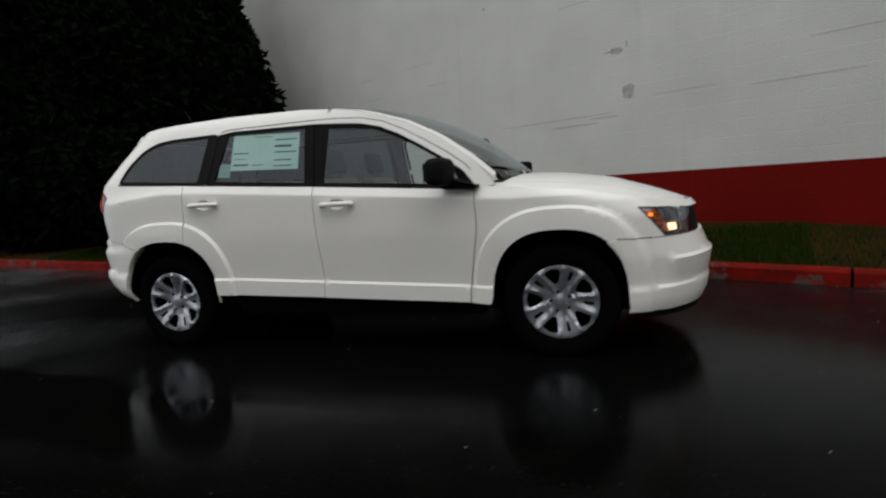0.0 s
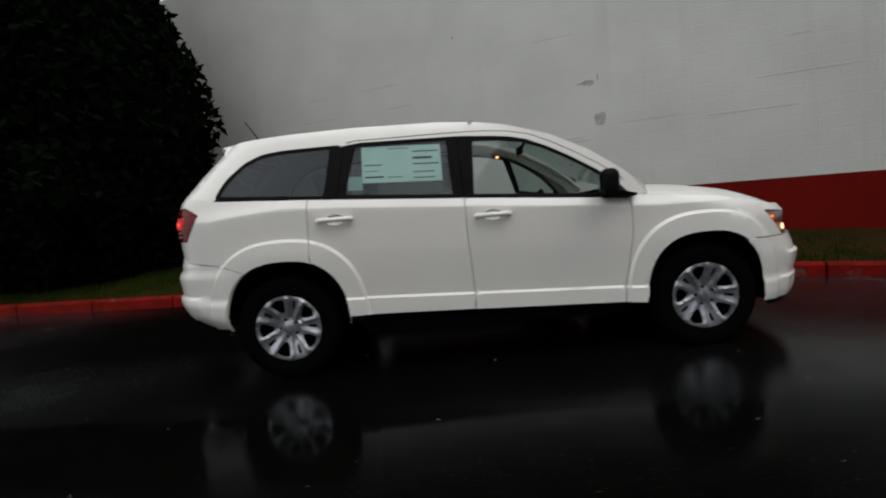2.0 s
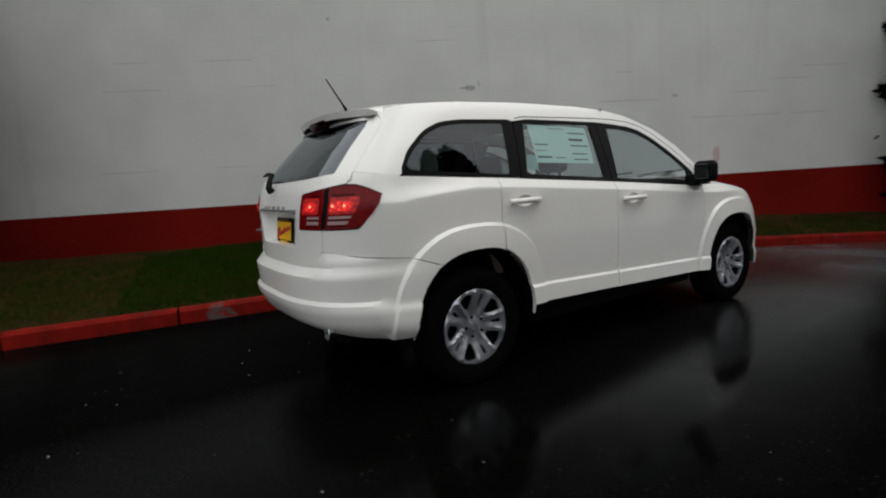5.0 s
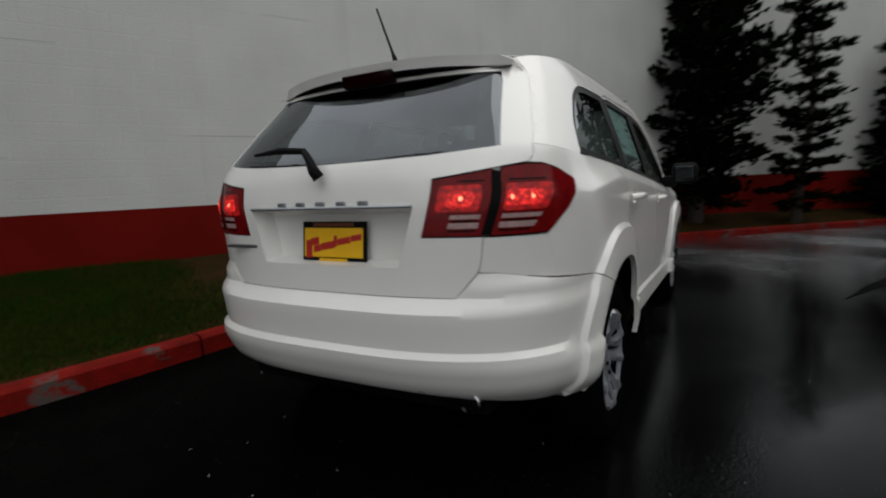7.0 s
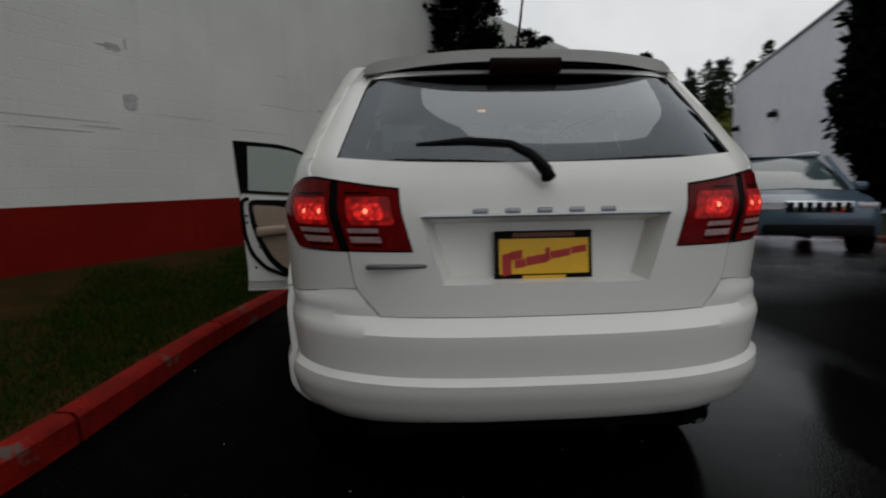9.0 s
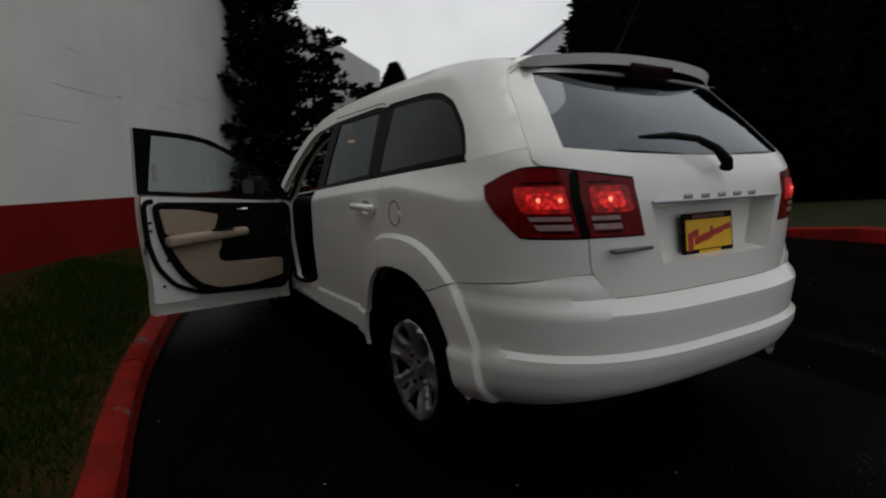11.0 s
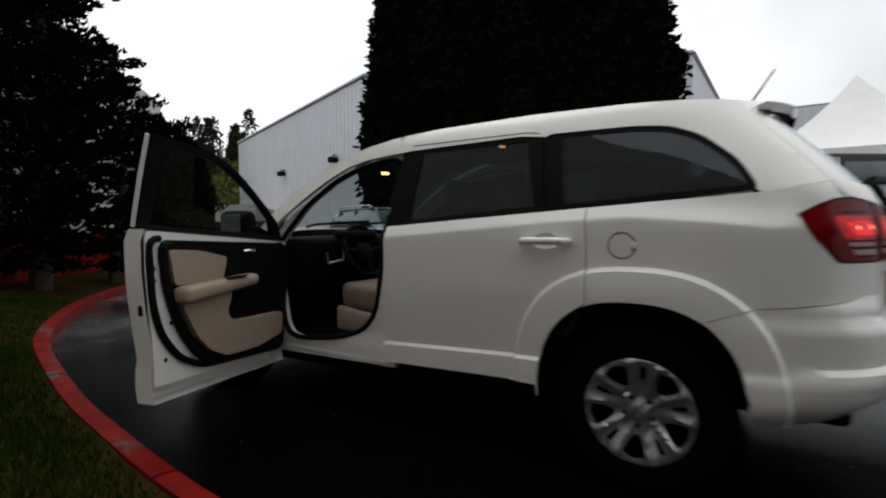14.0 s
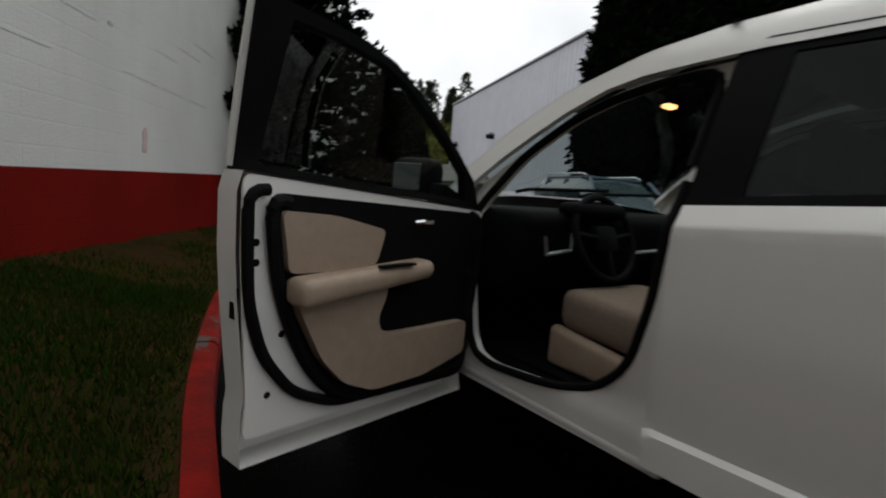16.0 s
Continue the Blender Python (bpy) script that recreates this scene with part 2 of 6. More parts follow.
def sheet(bm, loop, holes, surf, step, flange=0.0, lines=(), inward=None):
    """Fill the 2D loop, less its holes, with a fine net laid on surf(u, v); flange: how far its rims turn inwards."""
    loops = [loop, *holes]
    pts, edges = [], []
    for lp in loops:
        k = len(pts)
        pts += [Vector(p) for p in lp]
        edges += [(k + i, k + (i + 1) % len(lp)) for i in range(len(lp))]
    for ln in lines:
        ln = [p for p in ln if inside(p, loop)]
        k = len(pts)
        pts += [Vector(p) for p in ln]
        edges += [(k + i, k + i + 1) for i in range(len(ln) - 1) if (Vector(ln[i]) - Vector(ln[i + 1])).length < step * 3]
    u0, u1 = min(p[0] for p in loop), max(p[0] for p in loop)
    v0, v1 = min(p[1] for p in loop), max(p[1] for p in loop)
    nu, nv = max(1, math.ceil((u1 - u0) / step)), max(1, math.ceil((v1 - v0) / step))
    rim = np.array([p[:] for p in pts])
    for i in range(1, nu):
        for j in range(1, nv):
            p = (u0 + (u1 - u0) * i / nu, v0 + (v1 - v0) * j / nv)
            if inside(p, loop) and not any(inside(p, h) for h in holes) and np.min(np.hypot(rim[:, 0] - p[0], rim[:, 1] - p[1])) > step * 0.45:
                pts.append(Vector(p))
    vs, es, fs, *_ = delaunay_2d_cdt(pts, edges, [], 0, 1e-5)
    verts = [bm.verts.new(surf(p.x, p.y)) for p in vs]
    faces = []
    for f in fs:
        c = (sum(vs[i].x for i in f) / len(f), sum(vs[i].y for i in f) / len(f))
        if inside(c, loop) and not any(inside(c, h) for h in holes):
            try:
                faces.append(bm.faces.new([verts[i] for i in f]))
            except ValueError:
                pass
    loose = [v for v in verts if not v.link_faces]
    for v in loose:
        bm.verts.remove(v)
    if flange and faces:
        rims = [e for f in faces for e in f.edges if len(e.link_faces) == 1]
        r = bmesh.ops.extrude_edge_only(bm, edges=list(set(rims)))
        for v in [g for g in r["geom"] if isinstance(g, bmesh.types.BMVert)]:
            v.co += inward(v.co) * flange
    return faces


# ---- the ground ----
def ground_z(x, y):
    cross = 0.075 * min(7.0, max(0.0, -2.5 - y)) * float(np.interp(x, (1.0, 3.0, 6.5, 9.0, 16.0), (1.0, 0.15, -0.1, -0.1, 0.0)))
    return cross + float(np.interp(x, (4.0, 6.0, 10.0, 20.0, 40.0, 60.0), (0.0, -0.06, -0.22, -0.60, -1.35, -1.6)))


def smooth_mat_asphalt():
    m = bpy.data.materials.new("wet asphalt")
    m.use_nodes = True
    n, l = m.node_tree.nodes, m.node_tree.links
    n.remove(n["Principled BSDF"])

    def node(kind, **inputs):
        q = n.new(kind)
        for k, v in inputs.items():
            q.inputs[k].default_value = v
        return q

    def span(src, a, b, c, d):
        q = node("ShaderNodeMapRange")
        for k, v in zip(("From Min", "From Max", "To Min", "To Max"), (a, b, c, d)):
            q.inputs[k].default_value = v
        l.new(src, q.inputs[0])
        return q.outputs[0]

    def maths(op, x, y):
        q = node("ShaderNodeMath")
        q.operation = op
        for k, v in enumerate((x, y)):
            if isinstance(v, (int, float)):
                q.inputs[k].default_value = v
            else:
                l.new(v, q.inputs[k])
        return q.outputs[0]

    tc = node("ShaderNodeTexCoord")
    at = tc.outputs["Object"]
    big = node("ShaderNodeTexNoise", Scale=0.35, Detail=4.0, Roughness=0.55)
    mid = node("ShaderNodeTexNoise", Scale=5.0, Detail=6.0, Roughness=0.6)
    grain = node("ShaderNodeTexVoronoi", Scale=90.0)
    fleck = node("ShaderNodeTexNoise", Scale=55.0, Detail=3.0)
    for q in (big, mid, grain, fleck):
        l.new(at, q.inputs["Vector"])
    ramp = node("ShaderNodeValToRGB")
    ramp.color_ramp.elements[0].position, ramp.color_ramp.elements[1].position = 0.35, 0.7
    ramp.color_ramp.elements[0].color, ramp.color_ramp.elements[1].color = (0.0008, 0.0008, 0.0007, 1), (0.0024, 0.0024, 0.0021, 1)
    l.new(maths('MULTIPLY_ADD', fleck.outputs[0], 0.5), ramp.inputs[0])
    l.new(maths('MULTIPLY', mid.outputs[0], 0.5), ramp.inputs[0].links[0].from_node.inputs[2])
    # small pale stones in the surface
    stone = maths('MULTIPLY', span(fleck.outputs[0], 0.66, 0.74, 0.0, 1.0), span(mid.outputs[0], 0.45, 0.65, 0.1, 1.0))
    mix = node("ShaderNodeMix")
    mix.data_type = 'RGBA'
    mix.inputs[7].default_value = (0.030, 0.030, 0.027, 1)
    l.new(stone, mix.inputs[0])
    l.new(ramp.outputs[0], mix.inputs[6])
    body = node("ShaderNodeBsdfDiffuse")
    l.new(mix.outputs[2], body.inputs[0])
    # a thin film of water: smoother in the shallow hollows
    wet = span(maths('ADD', big.outputs[0], maths('MULTIPLY', mid.outputs[0], 0.2)), 0.45, 0.75, 0.0, 1.0)
    gloss = node("ShaderNodeBsdfGlossy")
    gloss.inputs[0].default_value = (0.94, 0.97, 1.0, 1)
    l.new(maths('ADD', span(wet, 0.0, 1.0, 0.30, 0.15), span(fleck.outputs[0], 0.3, 0.7, -0.05, 0.05)), gloss.inputs["Roughness"])
    place = node("ShaderNodeSeparateXYZ")
    l.new(at, place.inputs[0])
    across = maths('ABSOLUTE', maths('ADD', maths('ADD', place.outputs[1], maths('MULTIPLY', place.outputs[0], 0.10)), maths('ADD', maths('MULTIPLY', mid.outputs[0], 0.35), 1.72)), 0.0)
    puddle = maths('MULTIPLY', span(across, 0.28, 0.40, 1.0, 0.0), span(place.outputs[0], 3.6, 3.0, 0.0, 1.0))
    damp = gloss.inputs["Roughness"].links[0].from_socket
    l.new(maths('MULTIPLY', damp, span(puddle, 0.0, 1.0, 1.0, 0.5)), gloss.inputs["Roughness"])
    bump = node("ShaderNodeBump", Distance=0.004)
    l.new(maths('MULTIPLY', span(wet, 0.0, 1.0, 0.20, 0.08), span(puddle, 0.0, 1.0, 1.0, 0.25)), bump.inputs["Strength"])
    l.new(grain.outputs["Distance"], bump.inputs["Height"])
    l.new(bump.outputs[0], gloss.inputs["Normal"])
    l.new(bump.outputs[0], body.inputs["Normal"])
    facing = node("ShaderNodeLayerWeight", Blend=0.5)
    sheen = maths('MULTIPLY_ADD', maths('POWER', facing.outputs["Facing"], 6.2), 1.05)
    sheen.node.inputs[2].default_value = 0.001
    # water stands in the driven lane and further along the road; the rest has drained
    off_lane = maths('ABSOLUTE', maths('ADD', maths('ADD', place.outputs[1], 0.95), maths('MULTIPLY', big.outputs[0], 0.6)), 0.0)
    lane = maths('MAXIMUM', span(off_lane, 0.35, 1.3, 0.85, 0.0), span(maths('ADD', place.outputs[0], maths('MULTIPLY', big.outputs[0], 2.0)), 3.0, 6.0, 0.0, 1.0))
    lane = maths('MAXIMUM', lane, span(place.outputs[0], -2.2, -3.6, 0.0, 0.8))
    amount = maths('MULTIPLY', sheen, maths('MULTIPLY', span(wet, 0.0, 1.0, 0.7, 1.0), span(lane, 0.0, 1.0, 0.08, 1.3)))
    out = node("ShaderNodeMixShader")
    l.new(amount, out.inputs[0])
    l.new(body.outputs[0], out.inputs[1])
    l.new(gloss.outputs[0], out.inputs[2])
    l.new(out.outputs[0], n["Material Output"].inputs[0])
    return m


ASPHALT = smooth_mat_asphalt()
bm = bmesh.new()
gx = [-400, -120, -50, -25, *range(-18, 41, 2), 60, 120, 400]
gy = [-400, -120, -60, -35, -25, -18, -14, -12, -11, -10, -9.5, -9, -8, -7, -6, -5, -4, -3, -2.5, -2, 0, 2, 4, 8, 16, 30, 80, 400]
grid = [[bm.verts.new((x, y, ground_z(x, y))) for y in gy] for x in gx]
for i in range(len(gx) - 1):
    for j in range(len(gy) - 1):
        bm.faces.new((grid[i][j], grid[i + 1][j], grid[i + 1][j + 1], grid[i][j + 1]))
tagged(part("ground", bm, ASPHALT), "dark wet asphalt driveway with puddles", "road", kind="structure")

# kerb line of the lawn, from behind the car round to the far end
KERB = [(-14, 5.2), (-9, 3.85), (-6, 3.08), (-3.5, 2.62), (-2.2, 2.40), (-1.0, 2.18), (0.0, 2.05), (0.8, 2.01), (1.6, 1.945), (2.4, 1.83), (3.1, 1.71), (4.3, 1.42), (5.5, 1.06), (7.0, 0.42), (9.0, -0.62), (11.0, -1.95), (13.5, -3.8), (16.0, -5.8), (18.5, -8.0), (20.2, -10.8)]


def spline(pts, step):
    """A smooth line through points, about step apart."""
    P = [Vector((*p, 0)) for p in pts]
    out = []
    for i in range(len(P) - 1):
        p0, p1, p2, p3 = P[max(i - 1, 0)], P[i], P[i + 1], P[min(i + 2, len(P) - 1)]
        k = max(2, int((p2 - p1).length / step))
        for j in range(k):
            t = j / k
            out.append(0.5 * ((2 * p1) + (p2 - p0) * t + (2 * p0 - 5 * p1 + 4 * p2 - p3) * t * t + (3 * p1 - p0 - 3 * p2 + p3) * t ** 3))
    out.append(P[-1])
    return out


def worn_paint(name, paint, paint2, bare):
    """Kerb paint, scuffed through to bare concrete in places."""
    m = mat(name, paint, 0.75, spec=0.08, scale=5, color2=paint2, bump=0.5, bscale=60)
    n, l = m.node_tree.nodes, m.node_tree.links
    b = n["Principled BSDF"]
    a = n.new("ShaderNodeTexNoise")
    a.inputs["Scale"].default_value, a.inputs["Detail"].default_value, a.inputs["Roughness"].default_value = 1.7, 9, 0.72
    l.new(n["Texture Coordinate"].outputs["Object"], a.inputs["Vector"])
    r = n.new("ShaderNodeMapRange")
    r.inputs["From Min"].default_value, r.inputs["From Max"].default_value = 0.635, 0.675
    each = n.new("ShaderNodeObjectInfo")
    worn = n.new("ShaderNodeMath")
    worn.operation = 'MULTIPLY_ADD'
    worn.inputs[1].default_value = 0.09
    l.new(each.outputs["Random"], worn.inputs[0])
    l.new(a.outputs[0], worn.inputs[2])
    l.new(worn.outputs[0], r.inputs[0])
    mx = n.new("ShaderNodeMix")
    mx.data_type = 'RGBA'
    mx.inputs[7].default_value = (*bare, 1)
    l.new(r.outputs[0], mx.inputs[0])
    l.new(b.inputs["Base Color"].links[0].from_socket, mx.inputs[6])
    l.new(mx.outputs[2], b.inputs["Base Color"])
    return m


RED_KERB = worn_paint("worn red kerb paint", (0.20, 0.006, 0.003), (0.085, 0.004, 0.002), (0.075, 0.060, 0.052))
line = spline(KERB, 0.25)
kerb = thing("kerb", "red-painted worn concrete kerb round the lawn", "kerb", kind="structure")


def kerb_piece(pts, parent, material, height=0.15, width=0.13, side=1):
    bm = bmesh.new()
    prof = [(0.0, -0.05), (0.012, height * 0.80), (0.035, height * 0.97), (0.06, height), (width, height), (width, -0.05)]
    rows = []
    for i, p in enumerate(pts):
        d = (pts[min(i + 1, len(pts) - 1)] - pts[max(i - 1, 0)]).normalized()
        nrm = Vector((-d.y, d.x, 0)) * side
        rows.append([bm.verts.new(p + nrm * o + Vector((0, 0, h + ground_z(p.x, p.y)))) for o, h in prof])
    for a, b in zip(rows, rows[1:]):
        for k in range(len(prof) - 1):
            bm.faces.new((a[k], a[k + 1], b[k + 1], b[k]))
    bm.faces.new(rows[0])
    bm.faces.new(rows[-1][::-1])
    bmesh.ops.recalc_face_normals(bm, faces=bm.faces)
    return part("kerb_stone", bm, material, parent)


i = 0
rng = random.Random(4)
while i < len(line) - 2:
    k = rng.choice((5, 6, 7))
    seg = line[i:i + k + 1]
    if len(seg) > 1:
        d0, d1 = (seg[1] - seg[0]).normalized() * 0.012, (seg[-1] - seg[-2]).normalized() * 0.012
        seg = [seg[0] + d0, *seg[1:-1], seg[-1] - d1]
        kerb_piece(seg, kerb, RED_KERB)
    i += k

# the lawn behind it, rising to the wall
WALL_A, WALL_B, WALL_C = Vector((-9.0, 9.88)), Vector((12.5, -0.865)), Vector((20.5, -8.1))
SOIL = mat("brown patchy lawn soil", (0.015, 0.013, 0.004), 0.95, spec=0.02, scale=2.6, color2=(0.038, 0.019, 0.007), bump=1.0, bscale=45)


def lawn_z(f):
    return 0.13 + 0.30 * f ** 1.2


bm = bmesh.new()
rows = []
def wall_line_y(x):
    if x < -4.7:
        return 7.73 + (-4.7 - x) * 0.5
    if x < 12.5:
        return 3.57 - 0.5 * (x - 3.63)
    return -0.865 - 0.9044 * (x - 12.5)


def off_line(i, d):
    t = (line[min(i + 1, len(line) - 1)] - line[max(i - 1, 0)]).normalized()
    return line[i] + Vector((-t.y, t.x, 0)) * d


for i in range(len(line)):
    a = off_line(i, 0.115)
    t = (line[min(i + 1, len(line) - 1)] - line[max(i - 1, 0)]).normalized()
    nrm = Vector((-t.y, t.x, 0))
    dist = 0.3
    while dist < 9 and wall_line_y(a.x + nrm.x * dist) > a.y + nrm.y * dist:
        dist += 0.1
    row = []
    for f in np.linspace(0, 1, 9):
        p = a + nrm * dist * f * 1.03
        z = ground_z(p.x, p.y) + lawn_z(f) + 0.02 * noise.noise(Vector((p.x * 1.5, p.y * 1.5, 0)))
        row.append(bm.verts.new((p.x, p.y, z)))
    rows.append(row)
for a, b in zip(rows, rows[1:]):
    for k in range(8):
        bm.faces.new((a[k], a[k + 1], b[k + 1], b[k]))
LAWN_ROWS = [[v.co.copy() for v in r] for r in rows]
tagged(part("lawn", bm, SOIL), "patchy wet lawn with bare brown soil", "lawn", kind="structure")

# ---- the painted block wall ----
def wall_mat(name, c1, c2, stain, spec=0.2):
    m = bpy.data.materials.new(name)
    m.use_nodes = True
    n, l = m.node_tree.nodes, m.node_tree.links
    b = n["Principled BSDF"]
    b.inputs["Roughness"].default_value = 0.75
    b.inputs["Specular IOR Level"].default_value = spec
    tc = n.new("ShaderNodeTexCoord")
    a = n.new("ShaderNodeTexNoise")
    a.inputs["Scale"].default_value, a.inputs["Detail"].default_value = 0.9, 7
    l.new(tc.outputs["Object"], a.inputs["Vector"])
    r = n.new("ShaderNodeValToRGB")
    r.color_ramp.elements[0].position, r.color_ramp.elements[1].position = 0.3, 0.7
    r.color_ramp.elements[0].color, r.color_ramp.elements[1].color = (*c1, 1), (*c2, 1)
    l.new(a.outputs[0], r.inputs[0])
    # soft drips
    mp = n.new("ShaderNodeMapping")
    mp.inputs["Scale"].default_value = (1.6, 1.0, 0.10)
    l.new(tc.outputs["Object"], mp.inputs[0])
    dr = n.new("ShaderNodeTexNoise")
    dr.inputs["Scale"].default_value, dr.inputs["Detail"].default_value = 2.0, 5
    l.new(mp.outputs[0], dr.inputs["Vector"])
    rr = n.new("ShaderNodeMapRange")
    rr.inputs["From Min"].default_value, rr.inputs["From Max"].default_value = 0.60, 0.80
    rr.inputs["To Max"].default_value = stain
    l.new(dr.outputs[0], rr.inputs[0])
    mx = n.new("ShaderNodeMix")
    mx.data_type = 'RGBA'
    mx.inputs[7].default_value = (c1[0] * 0.45, c1[1] * 0.45, c1[2] * 0.42, 1)
    l.new(rr.outputs[0], mx.inputs[0])
    l.new(r.outputs[0], mx.inputs[6])
    l.new(mx.outputs[2], b.inputs["Base Color"])
    bn = n.new("ShaderNodeTexNoise")
    bn.inputs["Scale"].default_value = 45
    l.new(tc.outputs["Object"], bn.inputs["Vector"])
    bp = n.new("ShaderNodeBump")
    bp.inputs["Strength"].default_value, bp.inputs["Distance"].default_value = 0.35, 0.01
    # block courses, faint under the paint
    sep, com = n.new("ShaderNodeSeparateXYZ"), n.new("ShaderNodeCombineXYZ")
    l.new(tc.outputs["Object"], sep.inputs[0])
    l.new(sep.outputs[0], com.inputs[0])
    l.new(sep.outputs[2], com.inputs[1])
    bk = n.new("ShaderNodeTexBrick")
    for key, val in (("Scale", 1.0), ("Brick Width", 0.406), ("Row Height", 0.203), ("Mortar Size", 0.006), ("Mortar Smooth", 0.6)):
        bk.inputs[key].default_value = val
    l.new(com.outputs[0], bk.inputs["Vector"])
    jo = n.new("ShaderNodeMath")
    jo.operation = 'MULTIPLY_ADD'
    jo.inputs[1].default_value = -0.4
    l.new(bk.outputs["Fac"], jo.inputs[0])
    l.new(bn.outputs[0], jo.inputs[2])
    l.new(jo.outputs[0], bp.inputs["Height"])
    l.new(bp.outputs[0], b.inputs["Normal"])
    return m


WALL_WHITE = wall_mat("white painted block", (0.58, 0.58, 0.545), (0.66, 0.66, 0.62), 0.16)
WALL_RED = wall_mat("red painted block", (0.125, 0.006, 0.004), (0.17, 0.008, 0.005), 0.4, 0.04)
BAND_Z = 1.05


def wall_run(name, a, b, z0, z1, material, label, depth=0.25, proud=0.0):
    d = b - a
    L = d.length
    bm = bmesh.new()
    box(bm, 0, L, -proud, depth, z0, z1)
    ob = part(name, bm, material, None, "", False)
    ob.matrix_basis = Matrix.Translation((a.x, a.y, 0)) @ Matrix.Rotation(math.atan2(d.y, d.x), 4, 'Z')
    return tagged(ob, label, "wall", kind="structure")


WALL_TOP = 6.2
wall_run("wall_north", WALL_A, WALL_B, BAND_Z, WALL_TOP, WALL_WHITE, "white-painted concrete block warehouse wall")
wall_run("wall_north_base", WALL_A, WALL_B, -0.6, BAND_Z, WALL_RED, "red-painted base of the block wall", proud=0.004)
wall_run("wall_east", WALL_B, WALL_C, BAND_Z, WALL_TOP, WALL_WHITE, "white-painted block wall beyond the corner")
wall_run("wall_east_base", WALL_B, WALL_C, -1.0, BAND_Z, WALL_RED, "red-painted base of the far wall", proud=0.004)
WEST_END = WALL_A + Vector((-7.0, 9.0))
wall_run("wall_west", WEST_END, WALL_A, -0.2, WALL_TOP, WALL_WHITE, "white-painted block end wall behind the trees")


# ---- the car's body surface ----
WB = 2.89
HUB = {0: 0.36, 1: 0.348}
REAR_X = [(0.34, -0.73), (0.40, -0.812), (0.47, -0.885), (0.56, -0.920), (0.749, -0.924), (0.80, -0.876), (1.12, -0.870), (1.22, -0.848), (1.29, -0.806), (1.45, -0.662), (1.57, -0.542), (1.64, -0.475), (1.72, -0.41)]
FRONT_X = [(0.25, 3.805), (0.32, 3.838), (0.40, 3.848), (0.60, 3.850), (0.70, 3.81), (0.86, 3.78), (0.95, 3.70), (1.05, 3.5)]
WIDE = [(0.25, 0.86), (0.36, 0.893), (0.43, 0.905), (0.53, 0.905), (0.545, 0.890), (0.70, 0.905), (0.85, 0.917), (1.0, 0.919), (1.092, 0.919), (1.099, 0.9180), (1.106, 0.9145), (1.17, 0.8785), (1.30, 0.842), (1.45, 0.794), (1.60, 0.744), (1.64, 0.728), (1.68, 0.704), (1.71, 0.675), (1.75, 0.63)]
REAR_D = [(0.3, 0.70), (0.78, 0.72), (0.9, 0.76), (1.14, 0.74), (1.28, 0.60), (1.7, 0.60)]
FRONT_D = [(0.2, 0.80), (1.1, 0.85)]


def rear_pow(z):
    """Squareness of the rear corners in plan: tighter below the glass."""
    return lerp_table([(0.80, 3.0), (0.95, 3.2), (1.14, 3.4), (1.29, 3.7)], z)


NOSE_POW = 2.3


def rake(x):
    """The belt and sill fall towards the nose."""
    return -0.042 * (x - 0.45)


def rear_w(z):
    return lerp_table(WIDE, z - 0.04 * min(1.0, max(0.0, (1.62 - z) / 0.42)))


def plan_x(y, z):
    w = rear_w(z)
    u = min(1.0, abs(y) / w)
    return lerp_table(REAR_X, z) + lerp_table(REAR_D, z) * (1 - (1 - u ** rear_pow(z)) ** (1 / rear_pow(z)))


def half(x, z, zz=None):
    """Half the body's width at x along it and height z."""
    zn = z - rake(x) if zz is None else zz
    w = lerp_table(WIDE, zn)
    xr, d = lerp_table(REAR_X, z), lerp_table(REAR_D, z)
    if x < xr + d:
        u = max(0.0, (x - xr) / d)
        return w * max(0.0, 1 - (1 - u) ** rear_pow(z)) ** (1 / rear_pow(z))
    xf, d = lerp_table(FRONT_X, z), lerp_table(FRONT_D, z)
    if x > xf - d:
        u = max(0.0, (xf - x) / d)
        return w * max(0.0, 1 - (1 - u) ** NOSE_POW) ** (1 / NOSE_POW)
    return w


def arch_r(cx, cz, x, z, scale):
    """Like a distance from the wheel's centre, in a squarish arch."""
    return (abs((x - cx) / 0.425) ** 2.5 + abs((z - cz) / 0.47) ** 2.5) ** (1 / 2.5) * scale


def flare(x, z):
    """How far the wheel arch stands proud of the body."""
    o = 0.0
    for cx, cz in ((0.02, HUB[0]), (WB, HUB[1])):
        r = arch_r(cx, cz, x, z, 0.45)
        if r < 0.62:
            t = min(1.0, max(0.0, ((0.592 if cx < 1 else 0.566) - r) / 0.018))
            o = max(o, 0.021 * t + 0.012 * min(1.0, max(0.0, ((0.592 if cx < 1 else 0.566) - r) / 0.12)))
    return o


def arch_loop(cx, cz, k, z_end, n=28, grow=1.0):
    """Points of the arch's opening from behind the wheel over it to its front."""
    out = []
    for i in range(n + 1):
        a = math.pi * (1.0 - i / n)
        c, s = math.cos(a), math.sin(a)
        r = k / (abs(c / 0.425) ** 2.5 + abs(s / 0.47) ** 2.5) ** (1 / 2.5)
        out.append((cx + r * c, cz + r * s))
    return [(out[0][0], z_end[0]), *out, (out[-1][0], z_end[1])]


TOP = [(-0.80, 1.565), (-0.60, 1.625), (-0.45, 1.655), (-0.3, 1.678), (0.1, 1.703), (0.56, 1.713), (1.14, 1.700), (1.40, 1.677), (1.62, 1.637), (1.93, 1.536), (2.18, 1.404), (2.39, 1.252), (2.52, 1.135), (2.8, 0.9)]


def top_z(x):
    return lerp_table(TOP, x)


